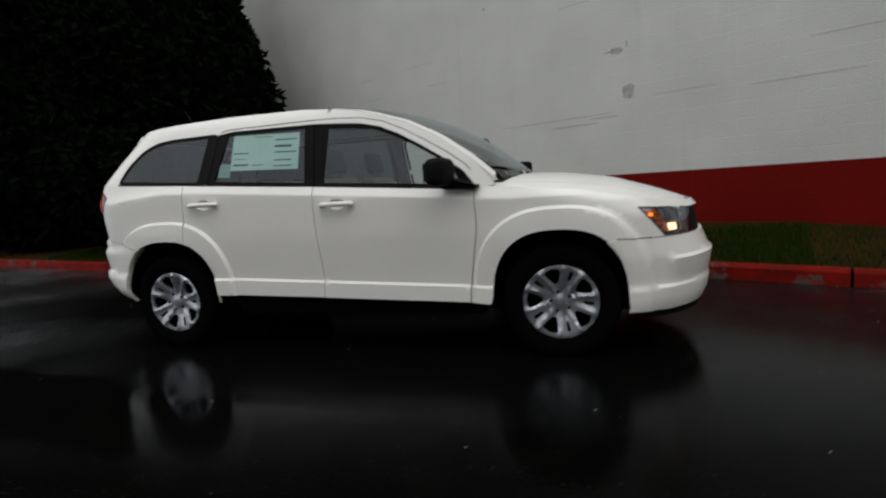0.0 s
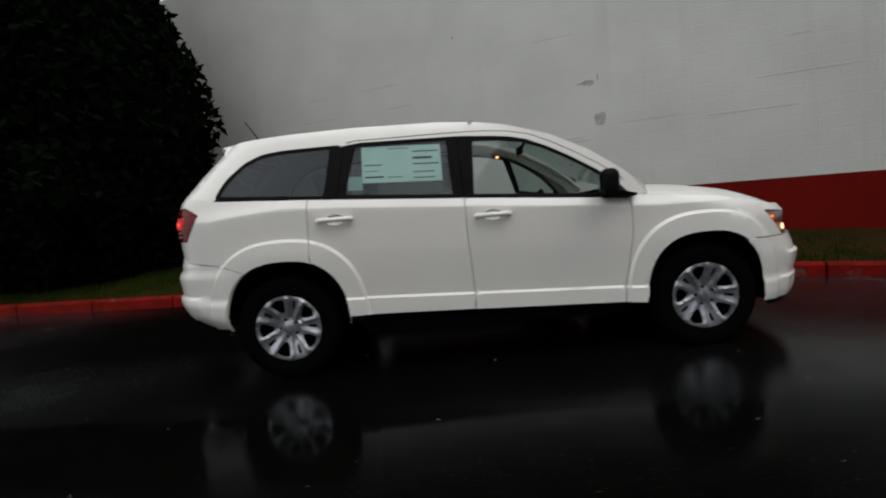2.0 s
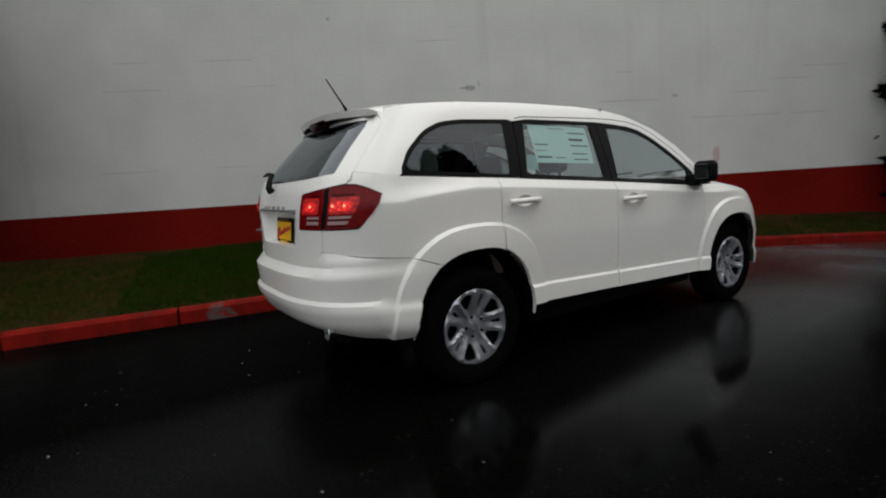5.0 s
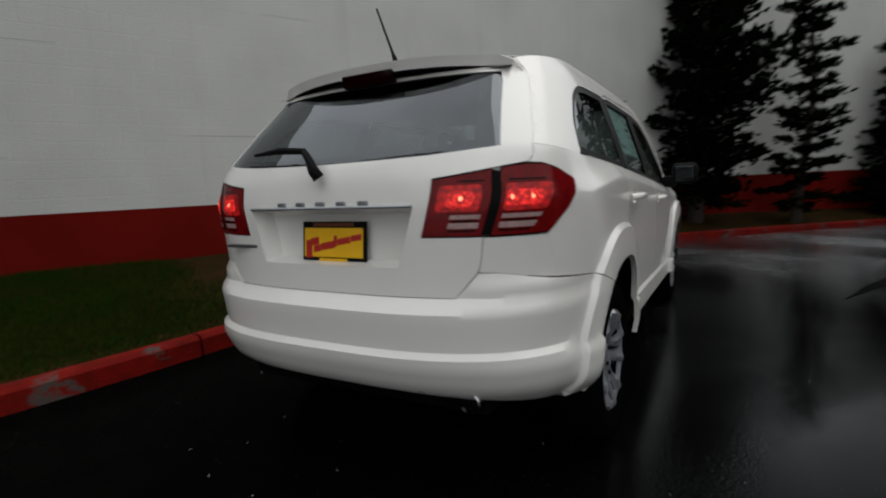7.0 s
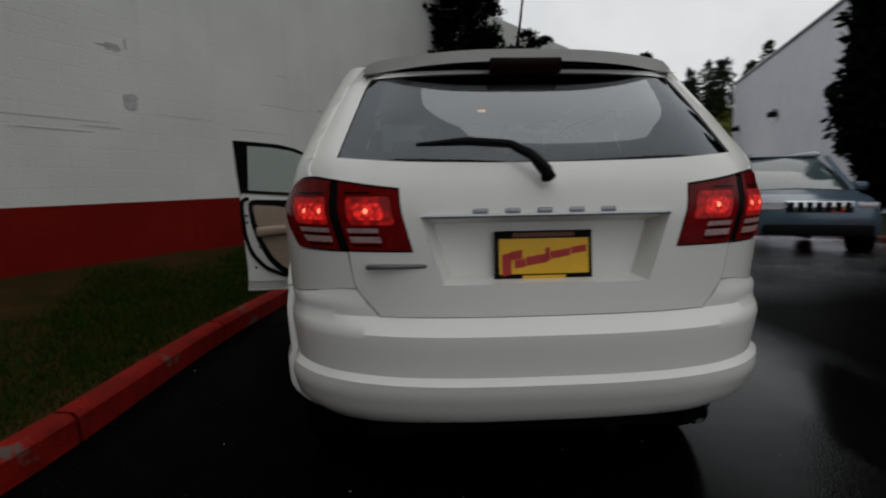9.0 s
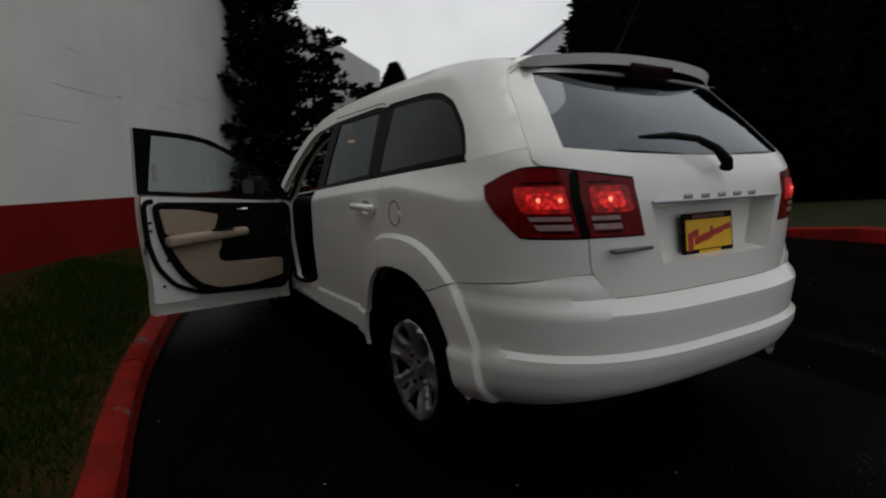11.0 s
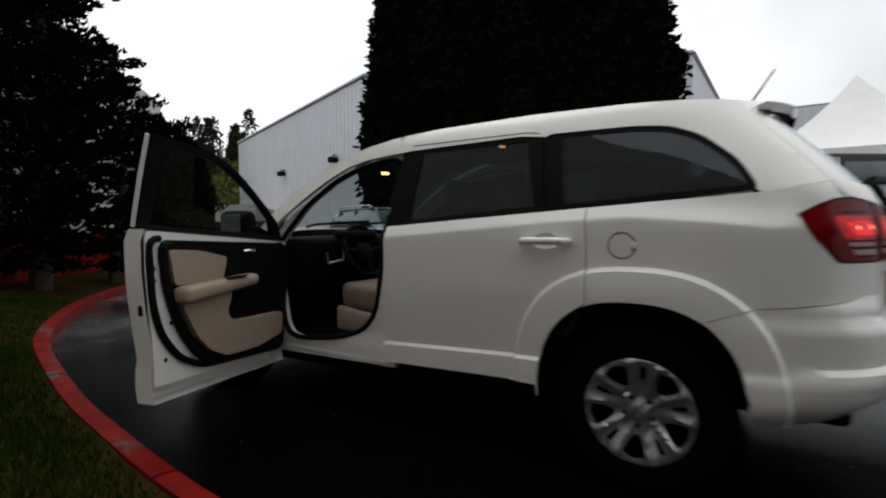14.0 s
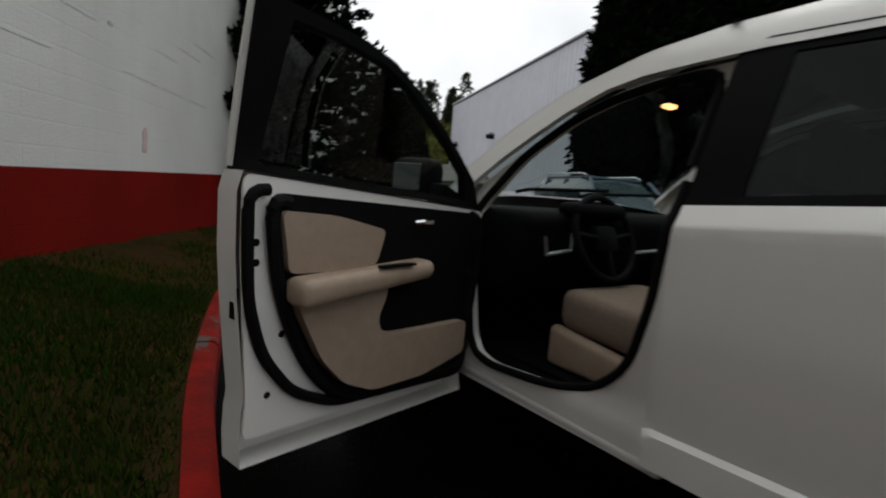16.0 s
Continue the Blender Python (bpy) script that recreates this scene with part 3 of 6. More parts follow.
def shoulder_shift(x):
    """How far the shoulder crease lies above its mean height: it runs just under the windows."""
    r = rake(x)
    return r + (belt(x) - 1.165 - r) * min(1.0, max(0.0, (x + 0.45) / 0.5))


def side_y(x, z):
    return half(x, z, z - lerp_table([(0.90, rake(x)), (1.03, shoulder_shift(x)), (1.16, shoulder_shift(x)), (1.62, 0.0)], z))


def side_pt(sign, x, z, extra=0.0):
    return Vector((x, sign * (side_y(x, z) + flare(x, z) + extra), z))


def roof_z(x, y):
    zt = top_z(x)
    crown = 0.045 if x < 1.2 else 0.045 + (top_z(x - 0.16) - zt) * min(1, (x - 1.2) / 0.4) * 0.62
    w = side_y(max(x, -0.45), zt)
    return zt + crown * (1 - (min(abs(y), w) / w) ** 2.4)


def hood_edge(x):
    return lerp_table([(2.3, 1.092), (2.40, 1.085), (2.6, 1.068), (3.0, 1.027), (3.33, 0.958), (3.5, 0.908), (3.8, 0.80)], x)


def hood_z(x, y):
    edge = hood_edge(x)
    mid = lerp_table([(2.3, 1.15), (2.6, 1.15), (2.93, 1.125), (3.24, 1.075), (3.5, 0.99), (3.68, 0.92), (3.85, 0.82)], x)
    w = max(0.3, side_y(x, edge))
    return edge + (mid - edge) * (1 - (min(abs(y), w) / w) ** 3)


BELT = [(-0.6, 1.295), (-0.39, 1.282), (0.42, 1.229), (1.28, 1.166), (2.41, 1.075), (2.6, 1.06)]


def belt(x):
    return lerp_table(BELT, x)


def inward_side(sign):
    return lambda co: Vector((0, -sign, 0))


car = thing("car", "white family car beside a red kerb, driver door open", "car")


def side_panel(name, sign, loop, parent, material=None, holes=(), step=0.03, flange=0.02, gap=0.0009, extra=0.0, lines=(), label=""):
    bm = bmesh.new()
    loop = shrink(loop, gap)
    loop = fine(loop, step)
    holes = [fine(h, step) for h in holes]
    sheet(bm, loop, holes, lambda x, z: side_pt(sign, x, z, extra), step, flange, lines, inward_side(sign))
    if sign < 0:
        bmesh.ops.reverse_faces(bm, faces=bm.faces)
    bmesh.ops.recalc_face_normals(bm, faces=bm.faces)
    return part(name, bm, material or WHITE, parent, label)


R_OPEN = arch_loop(0.02, HUB[0], 1.0, (0.385, 0.415))
F_OPEN = arch_loop(WB, HUB[1], 0.955, (0.345, 0.29))
R_SPLIT = min(k for k, p in enumerate(R_OPEN) if p[0] > -0.27)
F_SPLIT = max(k for k, p in enumerate(F_OPEN) if p[0] < 3.18)
ARCH_LINES = []
for cx, cz in ((0.02, HUB[0]), (WB, HUB[1])):
    for r in ((0.530, 0.574, 0.583, 0.592) if cx < 1 else (0.504, 0.548, 0.557, 0.566)):
        ARCH_LINES.append(fine([(x, z) for x, z in arch_loop(cx, cz, r / 0.45, (cz - 0.05, cz - 0.05))], 0.03, False))
SILL_LINES = [[(0.4 + i * 0.03, z + rake(0.4 + i * 0.03)) for i in range(70)] for z in (0.53, 0.545)]
CREASE_LINES = [[(-0.6 + i * 0.03, z + shoulder_shift(-0.6 + i * 0.03)) for i in range(140)] for z in (1.06, 1.092, 1.099, 1.106, 1.125)]
ALL_LINES = ARCH_LINES + SILL_LINES + CREASE_LINES


def cut(loop, a, b):
    """The stretch of an opening's points with a <= x <= b."""
    return [p for p in loop if a <= p[0] <= b]


REAR_DOOR = [(1.283, belt(1.283) - 0.012), (1.284, 0.93), (1.309, 0.50), (1.302, 0.392), (0.452, 0.418), *cut(R_OPEN, 0.245, 0.45)[::-1], (0.215, 0.81), (0.218, 1.02), (0.225, belt(0.225) - 0.012)]
FRONT_DOOR = [(1.287, belt(1.287) - 0.012), (1.288, 0.93), (1.313, 0.50), (1.306, 0.390), (2.333, 0.352), (2.337, 0.434), (2.401, 0.83), (2.395, belt(2.395) - 0.012)]
QUARTER = [(0.222, belt(0.222) - 0.012), (0.212, 1.02), (0.209, 0.81), *[p for p in R_OPEN[R_SPLIT:] if p[0] < 0.242][::-1], (-0.41, 0.832), (-0.625, 0.855), (-0.668, 1.004), (-0.655, 1.018), (-0.540, 1.186), (-0.60, 1.221), (-0.652, 1.243), (-0.690, 1.247), (-0.668, 1.264), (-0.648, 1.309), (-0.428, belt(-0.428) - 0.012)]
FENDER = [(2.400, 1.085), (2.406, 0.83), (2.342, 0.434), (2.340, 0.352), (2.47, 0.345), *[p for p in F_OPEN[:F_SPLIT + 1] if p[0] > 2.47 and p[1] > 0.36], (3.23, 0.724), (3.36, 0.716), (3.500, 0.713), (3.470, 0.75), (3.345, 0.897), (3.36, 0.944), (3.33, 0.958), (3.0, 1.027), (2.6, 1.068)]


def cup_loop(x, z):
    return [(x + 0.062 * math.cos(a), z + 0.002 + 0.036 * math.sin(a)) for a in np.linspace(0, 2 * math.pi, 24, endpoint=False)]


def door_skin(sign, loop, name, parent, cup):
    return side_panel(name, sign, loop, parent, holes=[cup_loop(*cup)], lines=ALL_LINES, flange=0.025)


QWIN = round_loop([(-0.428, 1.279), (-0.350, 1.405), (-0.215, 1.520), (-0.09, 1.572), (0.06, 1.588), (0.478, 1.593), (0.42, 1.220)], 0.05)
RWIN = [(0.560, 1.573), (1.195, 1.567), (1.215, 1.182), (0.475, 1.240)]
FWIN = [(1.372, 1.545), (1.55, 1.535), (1.72, 1.507), (1.85, 1.458), (1.98, 1.390), (2.13, 1.300), (2.26, 1.205), (2.315, 1.098), (1.352, 1.172)]
RFRAME = [(0.485, 1.594), (0.60, 1.596), (1.262, 1.583), (1.285, 1.153), (0.425, 1.217)]
FFRAME = [(1.268, 1.583), (1.45, 1.570), (1.62, 1.553), (1.75, 1.522), (1.90, 1.455), (2.05, 1.370), (2.20, 1.276), (2.33, 1.183), (2.420, 1.068), (1.292, 1.153)]


def window_trim(sign, name, frame_loop, glass_loop, parent, glass):
    bm = bmesh.new()
    sheet(bm, fine(frame_loop, 0.05), [fine(shrink(glass_loop, 0.004), 0.05)], lambda x, z: side_pt(sign, x, z, -0.006), 0.05, 0.02, (), inward_side(sign))
    bmesh.ops.recalc_face_normals(bm, faces=bm.faces)
    trim = part("window_trim", bm, BLACK_GLOSS, parent)
    bm = bmesh.new()
    sheet(bm, fine(glass_loop, 0.06), [], lambda x, z: side_pt(sign, x, z, -0.012), 0.06)
    g = part(name, bm, glass, parent)
    g.visible_shadow = False
    return trim, g


def handle_of(sign, x, z, parent):
    y = side_y(x, z)
    bm = bmesh.new()
    pts = [(x - 0.115, sign * (y + 0.005), z), (x - 0.09, sign * (y + 0.035), z + 0.003), (x, sign * (y + 0.040), z + 0.004), (x + 0.09, sign * (y + 0.035), z + 0.003), (x + 0.115, sign * (y + 0.005), z)]
    tube(bm, pts, 0.0165, 10)
    h = part("door_handle", bm, WHITE, parent)
    bm = bmesh.new()
    lathe(bm, [(0.0, -0.030), (0.4, -0.029), (0.7, -0.024), (0.9, -0.012), (1.0, 0.0), (1.06, 0.0005)], 28, 'Y', pose(x, sign * y, z + 0.002) @ Matrix.Diagonal((0.062, sign, 0.036, 1)))
    bmesh.ops.recalc_face_normals(bm, faces=bm.faces)
    part("handle_cup", bm, WHITE, parent)
    return h


CLEAR_STRIP = mat("pale lens strip", (0.40, 0.26, 0.25), 0.2, spec=0.4, var=0.25, scale=60)


def mirror_of(sign, parent):
    bm = bmesh.new()
    box(bm, 2.19, 2.31, 0.935, 1.125, 1.100, 1.265, 0.045, seg=4)
    for v in bm.verts:
        t = (v.co.y - 0.93) / 0.2
        v.co.x += -0.05 * t
        v.co.y *= sign
    m = part("mirror", bm, BLACK_TRIM, parent, "black plastic door mirror")
    bm = bmesh.new()
    for v in box(bm, 2.20, 2.43, 0.86, 0.96, 1.075, 1.165, 0.02):
        if v.co.x > 2.3 and v.co.z > 1.12:
            v.co.z -= 0.07
    for v in bm.verts:
        v.co.y *= sign
    part("mirror_foot", bm, BLACK_TRIM, m)
    bm = bmesh.new()
    box(bm, 2.142, 2.148, 0.968, 1.095, 1.125, 1.238, 0.003)
    for v in bm.verts:
        t = (v.co.y - 0.93) / 0.2
        v.co.x += 0.038 - 0.05 * t
        v.co.y *= sign
    part("mirror_glass", bm, mat("mirror glass", (0.10, 0.11, 0.115), 0.03, metal=1.0), m, smooth=False)
    return m


# hinge of the open driver door
HINGE = Vector((2.36, 0.885, 0.0))
SWING = Matrix.Translation(HINGE) @ Matrix.Rotation(radians(-74), 4, 'Z') @ Matrix.Translation(-HINGE)


def swung(*obs):
    for o in obs:
        o.data.transform(SWING)
        for c in o.children:
            c.data.transform(SWING)


RAIL = [(2.53, 1.085), *[(x, z) for x, z in TOP[::-1] if -0.3 <= x <= 2.45], (-0.352, top_z(-0.352) - 0.002), (-0.386, 1.60), (-0.468, 1.504), (-0.523, 1.449), (-0.598, 1.36), (-0.645, 1.309), (-0.428, belt(-0.428) - 0.014), *QWIN[2:28], (0.60, 1.597), (1.262, 1.584), *FFRAME[1:9], (2.43, 1.07)]

for sign in (-1, 1):
    quarter = side_panel("quarter_panel", sign, QUARTER, car, lines=ALL_LINES, flange=0.03)
    fender = side_panel("fender", sign, FENDER, car, lines=ALL_LINES, flange=0.03)
    rail = side_panel("roof_rail", sign, RAIL, car, flange=0.03, gap=0.0005)
    ahead = 0.072 if sign > 0 else 0.0
    rear_door = door_skin(sign, [(x + ahead * (x > 1.25), z) for x, z in REAR_DOOR], "rear_door", car, (0.403, 1.08))
    window_trim(sign, "rear_window", [(x + ahead * (x > 1.25), z) for x, z in RFRAME], RWIN, rear_door, GLASS if sign < 0 else DARK_GLASS)
    handle_of(sign, 0.403, 1.08, rear_door)
    front_door = side_panel("front_door", sign, FRONT_DOOR if sign < 0 else [(x, z - 0.075 * (z < 0.42)) for x, z in FRONT_DOOR], car, holes=[cup_loop(1.466, 1.025)], lines=ALL_LINES, flange=0.10 if sign > 0 else 0.025)
    t, g = window_trim(sign, "front_window", FFRAME, FWIN, front_door, GLASS)
    h = handle_of(sign, 1.466, 1.025, front_door)
    QGLASS = [(x - (0.065 if x > 0.25 else 0.0), z) for x, z in shrink(QWIN, 0.026)]
    bm = bmesh.new()
    sheet(bm, fine(QWIN, 0.05), [fine(QGLASS, 0.05)], lambda x, z: side_pt(sign, x, z, -0.006), 0.05)
    part("window_trim", bm, BLACK_GLOSS, quarter)
    bm = bmesh.new()
    sheet(bm, fine(shrink(QGLASS, -0.004), 0.06), [], lambda x, z: side_pt(sign, x, z, -0.008), 0.06)
    part("quarter_window", bm, QUARTER_GLASS if sign < 0 else DARK_GLASS, quarter).visible_shadow = False
    def backing(name, loop, depth, material, parent):
        bm = bmesh.new()
        sheet(bm, fine(loop, 0.06), [], lambda x, z: side_pt(sign, x, z, -depth), 0.06)
        part(name, bm, material, parent)

    backing("pillar_cover", [(0.405, 1.222), (0.472, 1.585), (0.552, 1.585), (0.470, 1.226)], 0.0125, BLACK_TRIM, quarter)
    backing("door_jamb", [(0.185, 0.86), (0.190, 1.20), (0.250, 1.20), (0.245, 0.86)], 0.016, WHITE, quarter)
    if sign < 0:
        backing("pillar_cover", [(1.222, 1.165), (1.205, 1.565), (1.366, 1.560), (1.348, 1.165)], 0.0145, BLACK_TRIM, car)
        backing("door_jamb", [(1.26, 0.45), (1.25, 1.13), (1.33, 1.13), (1.35, 0.45)], 0.016, WHITE, car)
        backing("door_jamb", [(2.31, 0.46), (2.36, 1.05), (2.44, 1.05), (2.39, 0.46)], 0.018, WHITE, car)
    mirror = mirror_of(sign, car)
    # seam over the rear door
    bm = bmesh.new()
    tube(bm, [side_pt(sign, x, z, -0.0015) for x, z in fine([(0.50, 1.600), (0.56, 1.612), (1.10, 1.612), (1.266, 1.611)], 0.05, False)], 0.0035, 6)
    part("seam", bm, BLACK_TRIM, rail)
    if sign < 0:
        bm = bmesh.new()
        tube(bm, [side_pt(sign, x, z, -0.0015) for x, z in fine([(1.266, 1.611), (1.45, 1.606), (1.62, 1.590), (1.77, 1.556), (1.92, 1.488), (2.07, 1.404), (2.22, 1.311), (2.345, 1.222), (2.375, 1.185)], 0.04, False)], 0.003, 6)
        part("seam", bm, BLACK_TRIM, rail)
    if sign > 0:
        front_door["label"] = "open white driver door with tan inner trim"
        swung(front_door, mirror)
        left_door = front_door
        bm = bmesh.new()
        ring = [(0.065 + 0.055 * math.cos(a), 1.066 + 0.055 * math.sin(a)) for a in np.linspace(0, 2 * math.pi, 33)]
        box(bm, 0.000, 0.028, 0.905, 0.926, 1.050, 1.080, 0.006)
        part("fuel_flap", bm, WHITE, quarter)
        bm = bmesh.new()
        tube(bm, [side_pt(sign, x, z, 0.0) for x, z in ring], 0.0026, 5, False)
        part("flap_seam", bm, BLACK_TRIM, quarter)

# roof
bm = bmesh.new()
xs = np.linspace(-0.35, 1.37, 30)
edge_r = [(x, -side_y(x, top_z(x)) - 0.001) for x in xs]
edge_l = [(x, -y) for x, y in edge_r[::-1]]
sheet(bm, fine(edge_r + edge_l, 0.07), [], lambda x, y: Vector((x, y, roof_z(x, y))), 0.07)
part("roof", bm, WHITE, car)
# windscreen, its black band and header
def pillar_w(x):
    return side_y(x, top_z(x)) - 0.075


xs = np.linspace(1.40, 2.44, 24)
ws_r = [(x, -pillar_w(x)) for x in xs] + [(2.62, -0.45), (2.66, 0.0), (2.62, 0.45)] + [(x, pillar_w(x)) for x in xs[::-1]]
bm = bmesh.new()
sheet(bm, fine(ws_r, 0.07), [], lambda x, y: Vector((x, y, roof_z(x, y) - 0.004)), 0.07)
g = part("windscreen", bm, GLASS, car)
g.visible_shadow = False
for sign in (-1, 1):
    bm = bmesh.new()
    xs = np.linspace(1.30, 2.52, 26)
    lp = [(x, sign * (side_y(x, top_z(x)) + 0.001)) for x in xs] + [(x, sign * (pillar_w(x) - 0.002)) for x in xs[::-1]]
    sheet(bm, fine(lp, 0.06), [], lambda x, y: Vector((x, y, roof_z(x, y))), 0.06, 0.03, (), lambda co: Vector((0, 0, -1)))
    part("windscreen_pillar", bm, WHITE, car)
bm = bmesh.new()
lp = [(1.36, -0.74), (1.36, 0.74), (1.43, 0.66), (1.43, -0.66)]
sheet(bm, fine(lp, 0.06), [], lambda x, y: Vector((x, y, roof_z(x, y) - 0.001)), 0.06)
part("windscreen_header", bm, BLACK_GLOSS, car)
# bonnet and fender tops
bm = bmesh.new()
lp = [(2.56, -0.78), (2.66, -0.40), (2.69, 0), (2.66, 0.40), (2.56, 0.78), (3.1, 0.735), (3.45, 0.64), (3.64, 0.45), (3.74, 0), (3.64, -0.45), (3.45, -0.64), (3.1, -0.735)]
sheet(bm, fine(lp, 0.07), [], lambda x, y: Vector((x, y, hood_z(x, y))), 0.07, 0.012, (), lambda co: Vector((0, 0, -1)))
part("bonnet", bm, WHITE, car)
for sign in (-1, 1):
    bm = bmesh.new()
    xs = np.linspace(2.40, 3.60, 26)
    lp = [(x, sign * (side_y(x, hood_edge(x)) + 0.0005)) for x in xs] + [(3.63, sign * 0.45), (3.448, sign * 0.643), (3.1, sign * 0.738), (2.56, sign * 0.783), (2.40, sign * 0.785)]
    sheet(bm, fine(lp, 0.06), [], lambda x, y: Vector((x, y, hood_z(x, y) - 0.0005)), 0.06, 0.012, (), lambda co: Vector((0, 0, -1)))
    part("fender_top", bm, WHITE, car)
bm = bmesh.new()
lp = [(2.42, -0.80), (2.60, -0.43), (2.63, 0), (2.60, 0.43), (2.42, 0.80), (2.57, 0.80), (2.68, 0.40), (2.71, 0), (2.68, -0.40), (2.57, -0.80)]
sheet(bm, fine(lp, 0.06), [], lambda x, y: Vector((x, y, hood_z(x, y) - 0.012)), 0.06)
part("cowl", bm, BLACK_TRIM, car)
for y0 in (-0.15, 0.35):
    bm = bmesh.new()
    tube(bm, [(2.60, y0, 1.155), (2.59, y0 - 0.08, 1.175), (2.44, y0 - 0.55, 1.20)], 0.011, 6)
    part("windscreen_wiper", bm, BLACK_TRIM, car)


# the corner chart: angle round the rear corner, then along the side
def rear_pt(u, z, off=0.0):
    w, xr, d = rear_w(z), lerp_table(REAR_X, z), lerp_table(REAR_D, z)
    a = abs(u)
    s = 1 if u >= 0 else -1
    if a > math.pi / 2:
        x, y = xr + d + (a - math.pi / 2), w
        nx, ny = 0.0, 1.0
    else:
        x, y = xr + d * (1 - max(0.0, math.cos(a)) ** (2 / rear_pow(z))), w * max(0.0, math.sin(a)) ** (2 / rear_pow(z))
        nx, ny = -math.cos(a), math.sin(a)
    return Vector((x + nx * off, s * (y + ny * off), z))


def by_y(y, z):
    return (math.copysign(math.asin(min(1.0, abs(y) / rear_w(z)) ** (rear_pow(z) / 2)), y), z)


def by_x(sign, x, z):
    xr, d = lerp_table(REAR_X, z), lerp_table(REAR_D, z)
    u = (x - xr) / d
    return (sign * (math.pi / 2 + (x - xr - d) if u > 1 else math.acos((1 - u) ** (rear_pow(z) / 2))), z)


def rear_sheet(name, loop, parent, material, off=0.0, step=0.045, flange=0.015, holes=(), offset_fn=None, label="", lines=()):
    bm = bmesh.new()
    sheet(bm, fine(loop, step), [fine(h, step) for h in holes], lambda u, z: rear_pt(u, z, off + (offset_fn(u, z) if offset_fn else 0.0)), step, flange, lines, lambda co: Vector((1, 0, 0)) if abs(co.y) < 0.75 else Vector((0.3, -math.copysign(0.95, co.y), 0)))
    bmesh.ops.recalc_face_normals(bm, faces=bm.faces)
    return part(name, bm, material, parent, label)


def both(pts):
    """A loop from its points with y > 0, mirrored."""
    return [by_y(y, z) for y, z in pts] + [by_y(-y, z) for y, z in pts[::-1]]


GATE = both([(0.525, 0.800), (0.597, 0.884), (0.608, 0.905), (0.622, 1.006), (0.416, 1.006), (0.456, 1.206), (0.664, 1.236), (0.745, 1.250), (0.757, 1.268), (0.747, 1.309), (0.733, 1.36), (0.701, 1.449), (0.683, 1.504), (0.641, 1.601), (0.600, 1.626)])
GLASS_LOOP = both([(0.0001, 1.278), (0.43, 1.286), (0.660, 1.306), (0.622, 1.43), (0.582, 1.56), (0.562, 1.602), (0.0001, 1.612)])
RECESS = both([(0.325, 0.902), (0.391, 1.114)])
tailgate = rear_sheet("tailgate", GATE, car, WHITE, holes=[GLASS_LOOP, RECESS], flange=0.02)
g = rear_sheet("rear_glass", both([(0.0001, 1.271), (0.43, 1.279), (0.667, 1.299), (0.630, 1.43), (0.589, 1.563), (0.569, 1.608), (0.0001, 1.618)]), tailgate, REAR_GLASS, off=-0.006, flange=0)
g.visible_shadow = False
BAND_OUT = both([(0.0001, 1.280), (0.43, 1.288), (0.658, 1.308), (0.620, 1.43), (0.580, 1.559), (0.560, 1.601), (0.0001, 1.611)])
BAND_IN = both([(0.0001, 1.305), (0.40, 1.311), (0.570, 1.332), (0.545, 1.43), (0.512, 1.545), (0.0001, 1.565)])
rear_sheet("glass_border", BAND_OUT, tailgate, BLACK_GLOSS, off=-0.0075, flange=0, holes=[BAND_IN])

# number plate recess
bm = bmesh.new()
rim = [(0.325, 0.902), (0.391, 1.114), (-0.391, 1.114), (-0.325, 0.902)]
inner = [(0.297, 0.917), (0.350, 1.088), (-0.350, 1.088), (-0.297, 0.917)]
vo = [bm.verts.new((plan_x(y, z) + 0.002, y, z)) for y, z in rim]
vi = [bm.verts.new((-0.796 + (z - 0.9) * 0.10, y, z)) for y, z in inner]
bm.faces.new(vi)
for k in range(4):
    bm.faces.new((vo[k], vo[(k + 1) % 4], vi[(k + 1) % 4], vi[k]))
bmesh.ops.recalc_face_normals(bm, faces=bm.faces)
part("plate_recess", bm, WHITE, tailgate, smooth=False)
bm = bmesh.new()
tube(bm, [(plan_x(y, 1.114) - 0.004, y, 1.116) for y in np.linspace(-0.39, 0.39, 9)], 0.007, 6)
part("recess_strip", bm, SILVER, tailgate)
# the plate with its frame and unreadable print
bm = bmesh.new()
PM = Matrix.Translation((-0.816, 0, 0.979)) @ Matrix.Rotation(radians(6), 4, 'Y')
box(bm, -0.004, 0.004, -0.158, 0.158, -0.083, 0.083, 0.003, PM)
plate = part("number_plate", bm, BLACK_TRIM, tailgate, "yellow dealer plate in a black frame")
def plate_box(y0, y1, z0, z1, m, x=-0.0055, d=0.0015, skew=0.0):
    bm = bmesh.new()
    vs = box(bm, x - d, x, y0, y1, z0, z1)
    for v in vs:
        v.co.z += -skew * v.co.y
    bmesh.ops.transform(bm, matrix=PM, verts=vs)
    return bm
part("plate_face", plate_box(-0.145, 0.145, -0.055, 0.058, None), YELLOW, tailgate, smooth=False)
part("plate_frame_print", plate_box(-0.07, 0.07, -0.078, -0.060, None), YELLOW, tailgate, smooth=False)
part("plate_frame_print", plate_box(-0.10, 0.10, 0.063, 0.077, None), mat("dark red frame print", (0.12, 0.03, 0.01), 0.5), tailgate, smooth=False)
for y0, y1, z0, z1 in ((0.105, 0.135, -0.040, 0.030), (0.070, 0.110, 0.006, 0.034), (0.060, 0.095, -0.022, 0.004), (-0.010, 0.058, -0.020, 0.008), (-0.020, -0.005, -0.016, 0.026), (-0.085, -0.022, -0.012, 0.012), (-0.138, -0.088, -0.008, 0.014)):
    part("plate_print", plate_box(y0, y1, z0, z1, None, -0.0075, 0.001, 0.16), PLATE_RED, tailgate, smooth=False)
